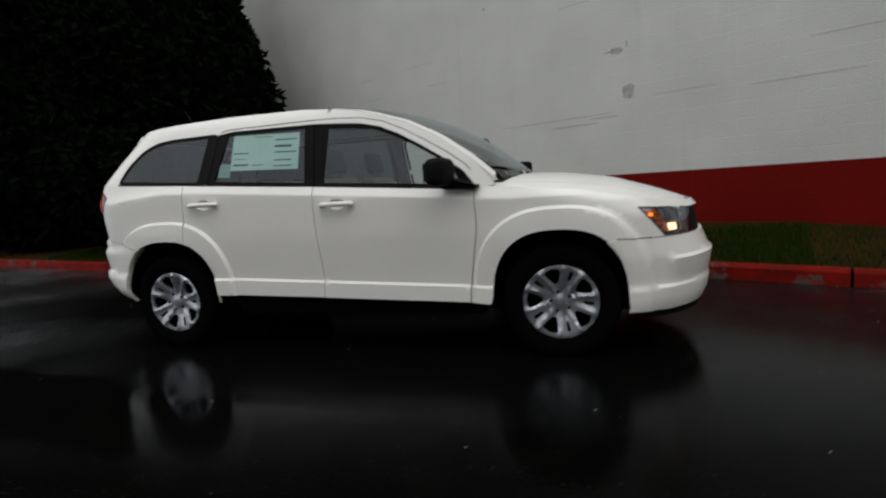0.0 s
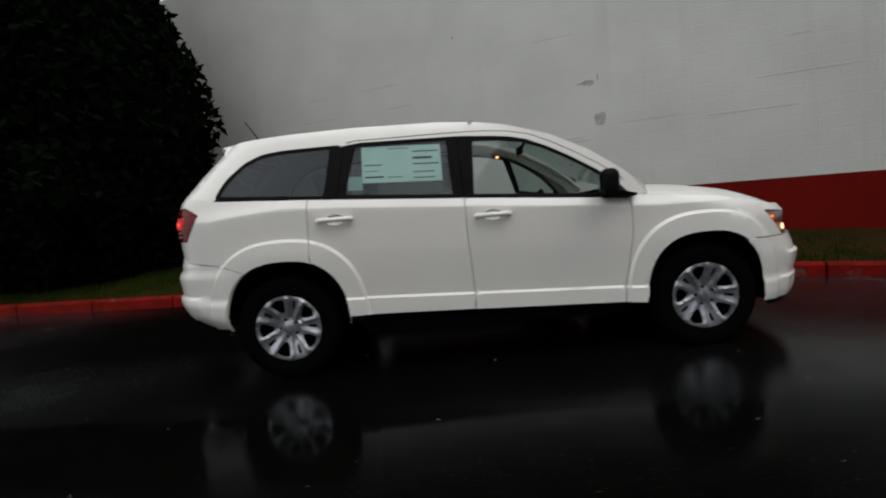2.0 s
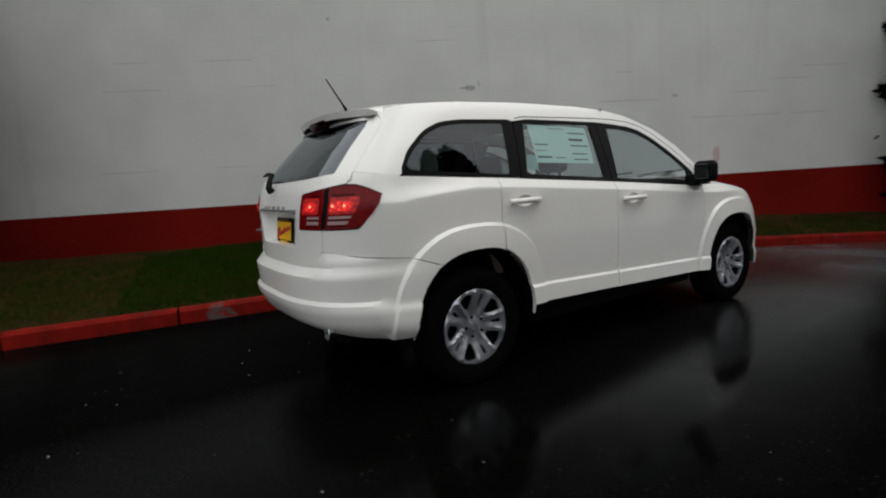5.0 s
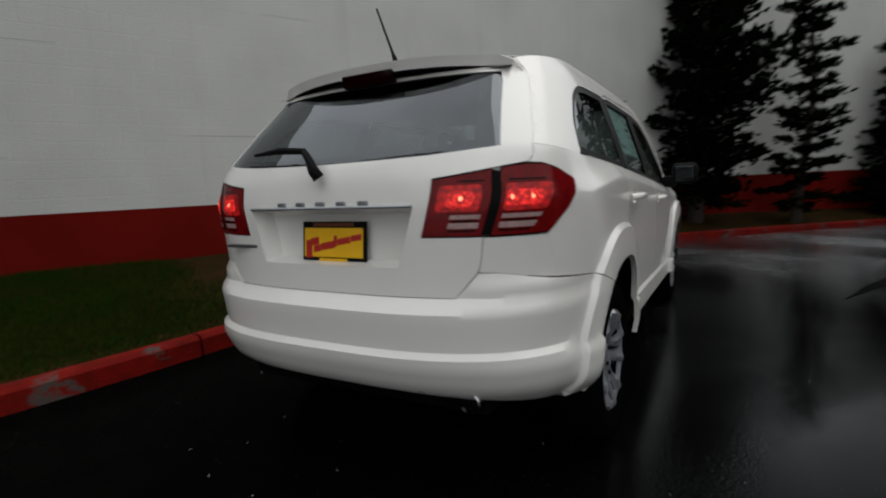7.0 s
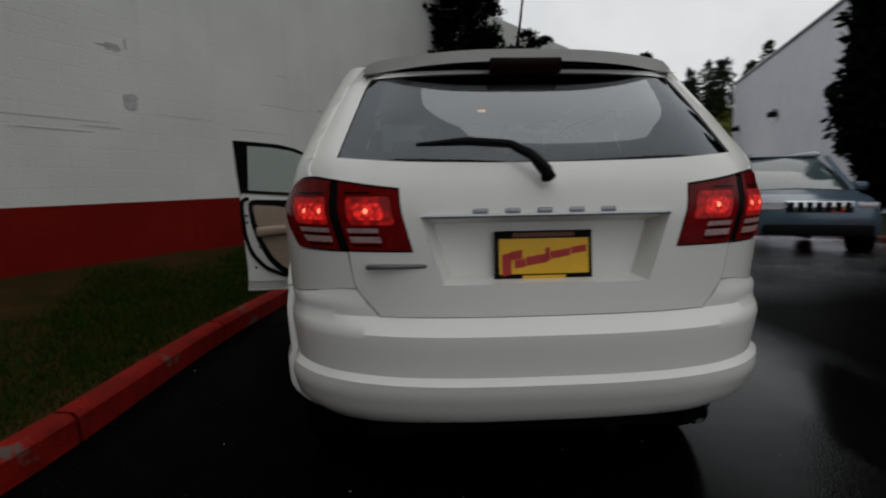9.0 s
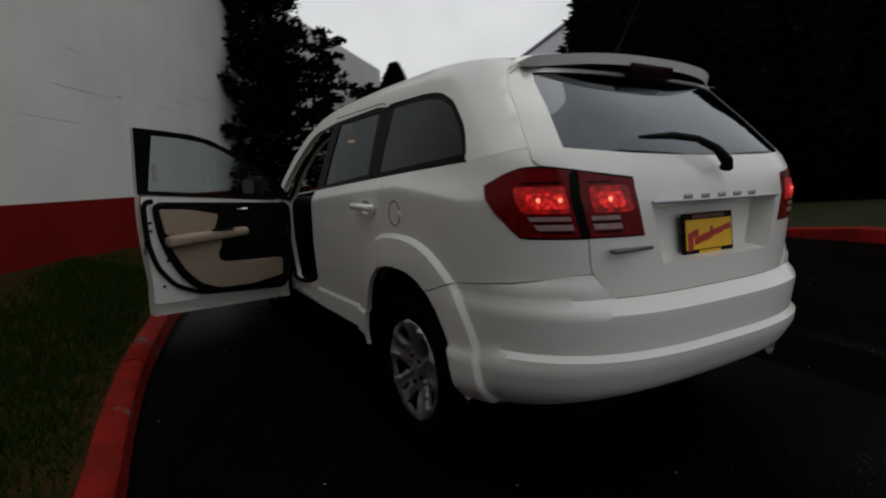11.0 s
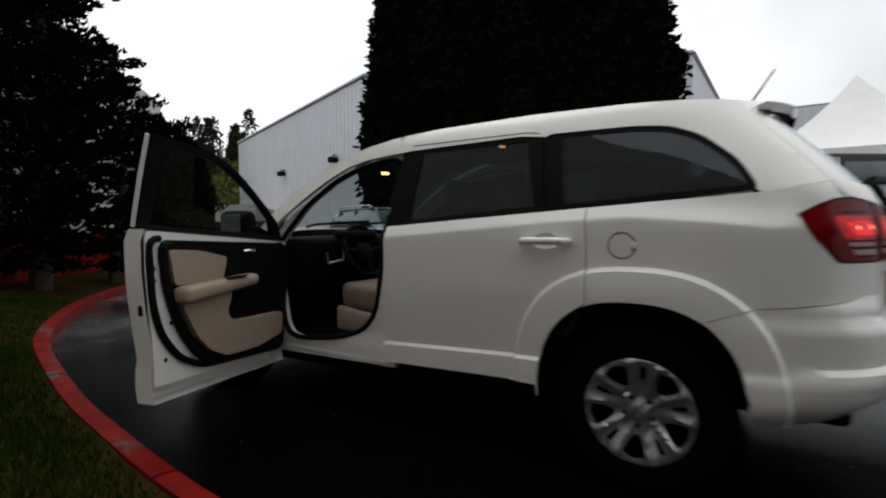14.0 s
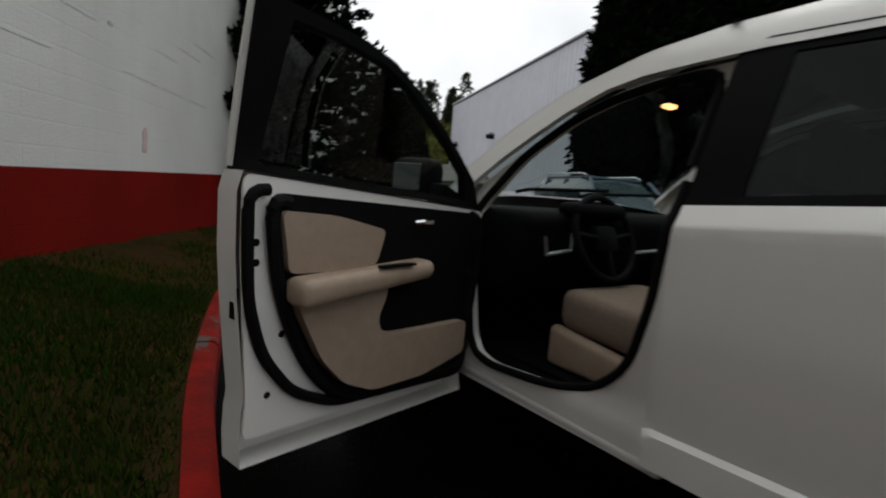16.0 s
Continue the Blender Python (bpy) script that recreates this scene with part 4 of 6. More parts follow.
# badges drawn as plain bars
for i in range(5):
    y = 0.208 - i * 0.0995
    bm = bmesh.new()
    x = plan_x(y, 1.130) - 0.004
    box(bm, x, x + 0.006, y - 0.023, y + 0.023, 1.122, 1.139, 0.005)
    part("badge", bm, SILVER, tailgate)
bm = bmesh.new()
x = plan_x(0.47, 0.96) - 0.004
box(bm, x - 0.012, x + 0.014, 0.375, 0.565, 0.956, 0.970, 0.004)
part("badge", bm, mat("grey badge", (0.18, 0.18, 0.18), 0.3, metal=0.7), tailgate)
# wiper
bm = bmesh.new()
tube(bm, [(-0.874, 0.0, 1.228), (-0.884, 0.012, 1.252), (-0.866, 0.05, 1.298), (-0.828, 0.11, 1.335)], 0.02, 8, True, [0.024, 0.022, 0.016, 0.013])
tube(bm, [(-0.828, 0.11, 1.335), (-0.818, 0.24, 1.345), (-0.808, 0.40, 1.337)], 0.014, 8, True, [0.013, 0.014, 0.006])
part("rear_wiper", bm, BLACK_TRIM, tailgate)
# spoiler: the roof carried on, its ends rolled down to the pillars
def spoiler_x(y):
    return -0.548 + 0.150 * (abs(y) / 0.60) ** 3.5


def spoiler_z(x, y, drop=0.0):
    k = max(0.0, abs(y) - 0.52) / 0.11
    return roof_z(-0.35, min(abs(y), 0.50)) + (x + 0.35) * 0.15 - 0.065 * k * k - drop


bm = bmesh.new()
ys = np.linspace(-0.63, 0.63, 33)
lp = [(-0.330, y) for y in ys] + [(spoiler_x(y), y) for y in ys[::-1]]
sheet(bm, fine(lp, 0.05), [], lambda x, y: Vector((x, y, spoiler_z(x, y))), 0.05, 0.038, (), lambda co: Vector((0.35 * (co.x < -0.36), -0.3 * math.copysign(max(0.0, abs(co.y) - 0.5) / 0.1, co.y), -1.0)))
part("spoiler", bm, WHITE, tailgate)
for s in (-1, 1):
    bm = bmesh.new()
    lp = [(-0.265, s * 0.50), (-0.40, s * 0.50), (-0.40, s * 0.632), (-0.345, s * 0.632), (-0.265, s * 0.595)]
    sheet(bm, fine(lp, 0.04), [], lambda x, y: Vector((x, y, min(spoiler_z(x, y), roof_z(x, y)) - 0.004)), 0.04, 0.02, (), lambda co: Vector((0, 0, -1)))
    part("roof_corner", bm, WHITE, car)
bm = bmesh.new()
for v in box(bm, 0, 0.03, -0.130, 0.130, -0.036, 0.014, 0.006):
    v.co = Vector((v.co.x + spoiler_x(v.co.y) - 0.003 + 0.3 * (0.015 - v.co.z), v.co.y, v.co.z + 1.643))
part("brake_lamp", bm, RED_DARK, tailgate, "dark red high brake lamp")
bm = bmesh.new()
sheet(bm, fine([(-0.40, y) for y in ys[3:-3]] + [(spoiler_x(y) + 0.017, y) for y in ys[3:-3][::-1]], 0.08), [], lambda x, y: Vector((x, y, spoiler_z(x, y, 0.0395))), 0.08)
part("spoiler_underside", bm, BLACK_GLOSS, tailgate)

# rear bumper
def bump_relief(u, z):
    a = abs(u)
    lower = lerp_table([(0.38, -0.02), (0.44, 0.002), (0.50, 0.014), (0.598, 0.024), (0.618, 0.002), (0.70, 0.0)], z)
    upper = lerp_table([(0.618, 0.002), (0.735, 0.010), (0.752, 0.012), (0.80, 0.0)], z)
    # shoulder under each lamp
    ledge = lerp_table([(0.765, 0.010), (0.80, 0.020), (0.842, 0.018), (0.868, 0.003)], z) * lerp_table([(0.42, 0.0), (0.60, 1.0), (0.92, 1.0), (1.22, 0.0)], a) * (z > 0.764)
    fade = lerp_table([(1.12, 1.0), (1.20, 0.45), (1.30, 0.0)], a)
    return (lower if z < 0.618 else upper * lerp_table([(0.95, 1.0), (1.25, 0.0)], a)) * (fade if lower > 0 else 1.0) + ledge


BUMPER = [by_y(0.525, 0.7972), by_y(0.602, 0.8835), by_y(0.66, 0.8835), by_x(1, -0.70, 0.864), by_x(1, -0.624, 0.850), by_x(1, -0.41, 0.83)]
for s in (-1, 1):
    rear_sheet("quarter_corner", [by_y(s * 0.6265, 1.004), by_x(s, -0.655, 1.006), by_x(s, -0.612, 0.853), by_x(s, -0.70, 0.867), by_y(s * 0.66, 0.8855), by_y(s * 0.606, 0.888), by_y(s * 0.6115, 0.906)], car, WHITE, off=-0.0012, flange=0.012)
BUMPER += [by_x(1, x, z) for x, z in R_OPEN[:R_SPLIT + 1][::-1]] + [by_x(1, -0.52, 0.378), by_y(0.6, 0.415), by_y(0.3, 0.448)]
bumper = rear_sheet("rear_bumper", BUMPER + [(-u, z) for u, z in BUMPER[::-1]], car, WHITE, offset_fn=lambda u, z: bump_relief(u, z) + (flare(rear_pt(u, z).x, z) * lerp_table([(0.60, 1.0), (0.83, 1.0)], z) if abs(u) > 1.0 else 0.0), step=0.022, flange=0.03, lines=[[(-1.75 + 0.022 * k, z) for k in range(160)] for z in (0.44, 0.50, 0.598, 0.618, 0.70, 0.735, 0.752, 0.80, 0.842, 0.858)] + [[by_x(s, x, z) for x, z in ln if x < -0.36 and 0.40 < z < 0.82] for ln in ARCH_LINES[:4] for s in (-1, 1)])
bm = bmesh.new()
lathe(bm, [(0.036, 0.0), (0.041, 0.12), (0.042, 0.155), (0.038, 0.158), (0.034, 0.10)], 18, 'Z', pose(-0.640, -0.545, 0.416, 0, -90, 0))
part("exhaust_tip", bm, CHROME, car)

# tail lamps
for sign in (-1, 1):
    s = sign
    inner = [by_y(s * 0.459, 1.199), by_y(s * 0.648, 1.227), by_y(s * 0.616, 1.012), by_y(s * 0.419, 1.012)]
    outer = [by_y(s * 0.677, 1.231), by_y(s * 0.742, 1.240), by_x(s, -0.652, 1.238), by_x(s, -0.60, 1.216), by_x(s, -0.545, 1.184), by_x(s, -0.60, 1.09), by_x(s, -0.668, 1.016), by_y(s * 0.648, 1.012)]
    for nm, lp in (("tail_lamp", inner), ("tail_lamp", outer)):
        lamp = rear_sheet(nm, lp, car, RED_LENS, off=0.004, flange=0.03, label="red tail lamp with lit bulb")
        ring = shrink(lp, -0.006)
        rear_sheet("lamp_rim", ring, lamp, BLACK_GLOSS, off=-0.003, flange=0.0)
        if nm == "tail_lamp" and lp is outer:
            rear_sheet("lamp_divider", [by_y(s * 0.647, 1.222), by_y(s * 0.678, 1.222), by_y(s * 0.649, 1.016), by_y(s * 0.615, 1.016)], lamp, BLACK_GLOSS, off=0.0015, flange=0.004, step=0.03)
        us = [u for u, z in lp]
        lo, hi = min(us), max(us)
        def strip(a, b, z0, z1):
            out = []
            for f, zz in ((a, z0), (b, z0), (b, z1), (a, z1)):
                cuts = [p[0] + (q[0] - p[0]) * (zz - p[1]) / (q[1] - p[1]) for p, q in zip(lp, lp[1:] + lp[:1]) if (p[1] - zz) * (q[1] - zz) < 0]
                out.append((min(cuts) + (max(cuts) - min(cuts)) * f, zz))
            return out
        wide = lp is outer
        if wide:
            a0, a1 = (0.06, 0.60) if s > 0 else (0.40, 0.94)
            b0, b1 = (0.12, 0.42) if s > 0 else (0.58, 0.88)
        else:
            a0, a1 = (0.10, 0.62) if s < 0 else (0.38, 0.90)
            b0, b1 = (0.18, 0.88) if s < 0 else (0.12, 0.82)
        bc = (b0 + b1) / 2
        rear_sheet("lamp_glow", round_loop(strip(max(0.04, bc - 0.36), min(0.96, bc + 0.36), 1.092, 1.180), 0.02), lamp, RED_MID, off=0.0062, flange=0, step=0.03)
        rear_sheet("bulb", round_loop(strip(bc - 0.24, bc + 0.22, 1.108, 1.160), 0.05, 6), lamp, RED_GLOW, off=0.0085, flange=0, step=0.02)
        for dk in ((-0.10, 0.10) if wide else (0.0,)):
            c = lo + (hi - lo) * (bc + dk)
            rear_sheet("filament", [(c + 0.010 * math.cos(a), 1.136 + 0.0085 * math.sin(a)) for a in np.linspace(0, 2 * math.pi, 10, endpoint=False)], lamp, RED_HOT, off=0.0105, flange=0, step=0.02)
        for z0, z1 in ((1.068, 1.082), (1.037, 1.056)):
            rear_sheet("lens_strip", strip(a0, a1, z0, z1), lamp, CLEAR_STRIP, off=0.007, flange=0)
        for z0 in (1.190, 1.0585, 1.026):
            rear_sheet("lens_strip", strip(a0 + 0.03, a1 - 0.03, z0, z0 + 0.005), lamp, RED_DARK, off=0.006, flange=0)

# front bumper, grille and headlamps
def front_w(z):
    return lerp_table(WIDE, min(1.06, z + 0.115))


def front_pt(u, z, off=0.0):
    zn = z
    w, xf, d = front_w(zn), lerp_table(FRONT_X, z), lerp_table(FRONT_D, z)
    a, s = abs(u), (1 if u >= 0 else -1)
    if a > math.pi / 2:
        return Vector((xf - d - (a - math.pi / 2), s * (w + off), z))
    return Vector((xf - d * (1 - max(0.0, math.cos(a)) ** (2 / NOSE_POW)) + math.cos(a) * off, s * (w * max(0.0, math.sin(a)) ** (2 / NOSE_POW) + math.sin(a) * off), z))


def fy(y, z):
    return (math.copysign(math.asin(min(1.0, abs(y) / front_w(z)) ** (NOSE_POW / 2)), y), z)


def fx(sign, x, z):
    xf, d = lerp_table(FRONT_X, z), lerp_table(FRONT_D, z)
    u = (xf - x) / d
    return (sign * (math.pi / 2 + (xf - d - x) if u > 1 else math.acos((1 - u) ** (NOSE_POW / 2))), z)


def front_sheet(name, loop, parent, material, off=0.0, step=0.05, flange=0.02, label="", fn=None, lines=()):
    bm = bmesh.new()
    sheet(bm, fine(loop, step), [], lambda u, z: front_pt(u, z, off + (fn(u, z) if fn else 0)), step, flange, lines, lambda co: Vector((-1, 0, 0)))
    bmesh.ops.recalc_face_normals(bm, faces=bm.faces)
    return part(name, bm, material, parent, label)


def nose_relief(u, z):
    x = front_pt(u, z).x
    upper = 0.022 * lerp_table([(0.44, 0.0), (0.50, 0.6), (0.578, 1.0), (0.594, 0.0)], z) * lerp_table([(3.50, 0.0), (3.57, 1.0)], x)
    lower = 0.018 * lerp_table([(0.30, 0.6), (0.412, 1.0), (0.426, 0.0)], z) * lerp_table([(3.44, 0.0), (3.52, 1.0), (3.58, 0.3)], x)
    return max(upper, lower) + flare(x, z)


FB = [fy(0.40, 0.706), fy(0.56, 0.706), fx(1, 3.507, 0.708), fx(1, 3.36, 0.711), fx(1, 3.23, 0.719), fx(1, F_OPEN[F_SPLIT][0], F_OPEN[F_SPLIT][1])] + [fx(1, x, z) for x, z in F_OPEN[F_SPLIT + 1:]] + [fx(1, 3.29, 0.285), fx(1, 3.45, 0.275), fy(0.40, 0.27)]
front_sheet("front_bumper", FB + [(-u, z) for u, z in FB[::-1]], car, WHITE, step=0.03, fn=nose_relief, lines=[[(-1.8 + 0.03 * k, z) for k in range(121)] for z in (0.412, 0.426, 0.578, 0.594)])
front_sheet("front_lip", [fx(-1, 3.38, 0.23), fy(-0.4, 0.22), fy(0.4, 0.22), fx(1, 3.38, 0.23), fx(1, 3.38, 0.30), fy(0.4, 0.30), fy(-0.4, 0.30), fx(-1, 3.38, 0.30)], car, BLACK_TRIM, off=-0.01)
front_sheet("grille", [fy(-0.53, 0.70), fy(0.53, 0.70), fy(0.53, 0.862), fy(-0.53, 0.862)], car, BLACK_TRIM, off=-0.02)
# bonnet's front edge over the lamps
NOSE = [fx(1, 3.350, 0.899), fx(1, 3.45, 0.889), fy(0.62, 0.876), fy(0.53, 0.866), fy(0.0001, 0.866)]
TOPN = [fy(0.0001, 0.892), fy(0.45, 0.908), fx(1, 3.58, 0.925), fx(1, 3.45, 0.935), fx(1, 3.352, 0.952)]
front_sheet("bonnet_edge", NOSE + TOPN, car, WHITE, off=0.0, flange=0.006)
front_sheet("bonnet_edge", [(-u, z) for u, z in (NOSE + TOPN)[::-1]], car, WHITE, off=0.0, flange=0.006)
LAMP_BOWL = mat("headlamp bowl", (0.30, 0.30, 0.31), 0.22, metal=0.7, var=0.1)
REFLECTOR = mat("bright lamp reflector", (0.80, 0.76, 0.70), 0.12, metal=0.8, var=0.05)
AMBER_LENS = mat("amber lens", (0.55, 0.10, 0.02), 0.2, coat=0.5, var=0.1)
AMBER_GLOW = emit_mat("lit amber bulb", (1.0, 0.25, 0.03), 1.6)
for s in (-1, 1):
    lp = [fx(s, 3.353, 0.893), fx(s, 3.45, 0.883), fy(s * 0.62, 0.870), fy(s * 0.535, 0.860), fy(s * 0.56, 0.713), fx(s, 3.508, 0.714)]
    lamp = front_sheet("headlamp", lp, car, LAMP_BOWL, off=-0.022, label="headlamp with amber side lamp, lit", step=0.04)
    front_sheet("lamp_lens", lp, lamp, CLEAR, off=0.003, flange=0.01, step=0.04)

    def inset(name, pts, material, off=-0.014):
        return front_sheet(name, [fx(s, x, z) for x, z in pts], lamp, material, off=off, flange=0.004, step=0.03)

    for k in range(4):
        z = 0.874 - 0.036 * k
        x = 3.375 + (0.893 - z) * 0.86
        inset("amber_bar", [(x, z), (x + 0.065, z - 0.004), (x + 0.085, z - 0.026), (x + 0.022, z - 0.022)], AMBER_LENS)
    inset("bulb", [(3.412, 0.856), (3.436, 0.854), (3.44, 0.836), (3.418, 0.838)], AMBER_GLOW, -0.010)
    inset("reflector", [(3.462, 0.880), (3.482, 0.878), (3.530, 0.735), (3.512, 0.735)], REFLECTOR)
    inset("reflector", [(3.54, 0.802), (3.60, 0.798), (3.60, 0.788), (3.54, 0.792)], REFLECTOR)
    inset("bulb", [(3.530, 0.785), (3.575, 0.782), (3.585, 0.742), (3.538, 0.742)], AMBER, -0.012)
    inset("reflector", [(3.600, 0.862), (3.632, 0.815), (3.606, 0.812)], REFLECTOR)
    inset("reflector", [(3.618, 0.775), (3.650, 0.735), (3.612, 0.735)], REFLECTOR)
    front_sheet("fog_lamp_hole", [fy(s * 0.44, 0.315), fy(s * 0.33, 0.33), fy(s * 0.34, 0.38), fy(s * 0.42, 0.385)], car, BLACK_TRIM, off=0.004, flange=0.01)

# underbody, wheel wells and cabin shell
bm = bmesh.new()
box(bm, 0.50, 2.42, -0.80, 0.80, 0.24, 0.44, 0.05)
part("underbody", bm, UNDER, car)
for dims in ((-0.74, 0.5, -0.60, 0.60, 0.34, 0.46), (2.4, 3.55, -0.60, 0.60, 0.22, 0.46), (-0.5, 0.52, -0.64, 0.64, 0.44, 0.86)):
    bm = bmesh.new()
    box(bm, *dims, 0.03)
    part("underbody", bm, UNDER, car)
bm = bmesh.new()
box(bm, 2.38, 3.45, -0.62, 0.62, 0.42, 0.90, 0.03)
part("engine_bay", bm, UNDER, car)
for cx, cz in ((0.02, HUB[0]), (WB, HUB[1])):
    for s in (-1, 1):
        bm = bmesh.new()
        arc = [(cx + 0.47 * math.cos(a), cz + 0.50 * math.sin(a)) for a in np.linspace(0.12, math.pi - 0.12, 22)]
        rows = [[bm.verts.new((x, s * (y or min(0.86, side_y(x, max(z, 0.42)) - 0.03)), z)) for x, z in arc] for y in (0.60, 0)]
        for k in range(len(arc) - 1):
            bm.faces.new((rows[0][k], rows[0][k + 1], rows[1][k + 1], rows[1][k]))
        c = bm.verts.new((cx, s * 0.60, cz))
        for k in range(len(arc) - 1):
            bm.faces.new((rows[0][k], rows[0][k + 1], c))
        part("wheel_well", bm, UNDER, car)
bm = bmesh.new()
box(bm, 0.50, 2.38, -0.835, -0.815, 0.44, 1.04)
part("inner_lining", bm, DASH, car, smooth=False)
bm = bmesh.new()
box(bm, 0.50, 1.27, 0.815, 0.835, 0.44, 1.09)
part("inner_lining", bm, DASH, car, smooth=False)


COVER = mat("silver wheel paint", (0.42, 0.43, 0.46), 0.32, metal=0.75, coat=0.3, var=0.08, scale=14)


# wheels
def wheel_cover(bm, s):
    """A dished ten-spoke cover: five pairs of spokes."""
    R = 0.240
    def surf(x, z):
        r = math.hypot(x, z)
        h = lerp_table([(0, 0.056), (0.028, 0.058), (0.034, 0.046), (0.085, 0.040), (0.12, 0.050), (0.20, 0.074), (0.222, 0.078), (0.232, 0.074), (0.240, 0.060)], r)
        a = (math.atan2(z, x) - math.pi / 2) % (2 * math.pi / 5)
        a = min(a, 2 * math.pi / 5 - a)
        if r > 0.03:
            h += 0.016 * math.exp(-((a - 0.30) / 0.085) ** 2) * min(1.0, (r - 0.03) / 0.05) * min(1.0, max(0.0, (0.232 - r) / 0.02))
        return Vector((x, s * h, z))
    loop = [(R * math.cos(a), R * math.sin(a)) for a in np.linspace(0, 2 * math.pi, 72, endpoint=False)]
    holes = []
    for k in range(5):
        a = math.pi / 2 + k * 2 * math.pi / 5
        def pol(r, da):
            return (r * math.cos(a + da), r * math.sin(a + da))
        holes.append(round_loop([pol(0.132, 0.062), pol(0.196, 0.066), pol(0.196, -0.066), pol(0.132, -0.062)], 0.007))
        a += math.pi / 5
        holes.append(round_loop([pol(0.108, 0.09), pol(0.150, 0.235), pol(0.200, 0.265), pol(0.212, 0.0), pol(0.200, -0.265), pol(0.150, -0.235), pol(0.108, -0.09)], 0.014))
    sheet(bm, loop, [fine(h, 0.02) for h in holes], surf, 0.018, 0.018, (), lambda co: Vector((0, -s, 0)))
    bmesh.ops.recalc_face_normals(bm, faces=bm.faces)


for cx, cz, spins in ((0.0, HUB[0], (0.30, -0.09)), (WB, HUB[1], (0.384, 0.2))):
    for s in (-1, 1):
        m = pose(cx, s * 0.79, cz) @ Matrix.Rotation(spins[s > 0], 4, 'Y')
        bm = bmesh.new()
        lathe(bm, [(0.225, -0.095), (0.250, -0.105), (0.30, -0.113), (0.335, -0.105), (0.353, -0.085), (0.360, -0.04), (0.360, 0.04), (0.353, 0.085), (0.335, 0.105), (0.30, 0.113), (0.250, 0.105), (0.225, 0.095)], 64, 'Y', m)
        tyre = part("wheel", bm, RUBBER, car, "black tyre with a silver ten-spoke cover")
        bm = bmesh.new()
        lathe(bm, [(0.0, s * 0.02), (0.215, s * 0.02), (0.236, s * 0.05), (0.238, s * 0.09)], 40, 'Y', m)
        part("rim", bm, UNDER, tyre)
        bm = bmesh.new()
        wheel_cover(bm, s)
        bmesh.ops.transform(bm, matrix=m @ Matrix.Translation((0, s * 0.022, 0)), verts=bm.verts)
        part("wheel_cover", bm, COVER, tyre)
        for k in range(5):
            a = math.pi / 2 + (k + 0.5) * 2 * math.pi / 5
            bm = bmesh.new()
            lathe(bm, [(0.0, s * 0.012), (0.008, s * 0.010), (0.010, 0.0)], 10, 'Y', m @ Matrix.Translation((0.062 * math.cos(a), s * 0.080, 0.062 * math.sin(a))))
            part("wheel_nut", bm, BLACK_TRIM, tyre)


# ---- cabin, driver door and small parts ----
def flat(name, loop, y, material, parent, thick=0.012, step=0.06, bulge=0.0, label="", inward=1):
    """A padded flat piece standing at y, facing inwards."""
    bm = bmesh.new()
    cx, cz = sum(p[0] for p in loop) / len(loop), sum(p[1] for p in loop) / len(loop)
    rad = max(math.hypot(p[0] - cx, p[1] - cz) for p in loop)
    sheet(bm, fine(loop, step), [], lambda x, z: Vector((x, y - bulge * max(0, 1 - (math.hypot(x - cx, z - cz) / rad) ** 2), z)), step, thick, (), lambda co: Vector((0, inward, 0)))
    bmesh.ops.recalc_face_normals(bm, faces=bm.faces)
    return part(name, bm, material, parent, label)


door_parts = []
INNER = shrink(FRONT_DOOR, 0.006)
d = flat("door_inner", round_loop(INNER, 0.03), 0.795, WHITE, left_door, 0.01)
door_parts.append(d)
SEAL = round_loop([(1.300, 1.11), (1.302, 0.95), (1.310, 0.80), (1.355, 0.64), (1.46, 0.505), (1.625, 0.427), (2.30, 0.375), (2.36, 0.80), (2.36, 1.04)], 0.06)
bm = bmesh.new()
tube(bm, [(x, 0.782, z) for x, z in fine(SEAL, 0.05, False)], 0.017, 8)
door_parts.append(part("door_seal", bm, BLACK_TRIM, left_door))
bm = bmesh.new()
SEAL2 = round_loop([(1.362, 1.09), (1.385, 0.88), (1.428, 0.735), (1.505, 0.580), (1.60, 0.475), (1.72, 0.43), (2.28, 0.405), (2.32, 0.80)], 0.06)
tube(bm, [(x, 0.772, z) for x, z in fine(SEAL2, 0.05, False)], 0.02, 8)
door_parts.append(part("door_seal", bm, BLACK_TRIM, left_door))
base = round_loop([(1.366, 1.10), (1.392, 0.89), (1.435, 0.745), (1.510, 0.595), (1.605, 0.49), (1.72, 0.440), (2.27, 0.415), (2.33, 0.80), (2.34, 1.05)], 0.05)
door_parts.append(flat("door_lining", base, 0.770, DASH, left_door, 0.03, label="black plastic door lining"))
door_parts.append(flat("door_pad", round_loop([(1.385, 1.052), (1.57, 1.039), (1.779, 0.993), (1.739, 0.880), (1.60, 0.875), (1.410, 0.875)], 0.025), 0.750, TAN, left_door, 0.03, bulge=0.02, label="tan padded door insert"))
lower = round_loop([(1.410, 0.86), (1.60, 0.84), (1.77, 0.84), (1.784, 0.787), (1.745, 0.705), (1.757, 0.660), (1.82, 0.635), (2.00, 0.625), (2.26, 0.615), (2.26, 0.480), (2.00, 0.445), (1.74, 0.455), (1.615, 0.510), (1.525, 0.605), (1.450, 0.75)], 0.03)
door_parts.append(flat("door_pocket", lower, 0.738, TAN, left_door, 0.04, bulge=0.015, label="tan moulded door pocket"))
bm = bmesh.new()
for v in box(bm, 1.40, 1.985, 0.655, 0.76, 0.785, 0.870, 0.028, seg=3):
    k = (v.co.x - 1.40) / 0.585
    v.co.z += 0.018 * k + 0.02 * k * (1 if v.co.z < 0.82 else 0)
    v.co.y += 0.035 * k * k
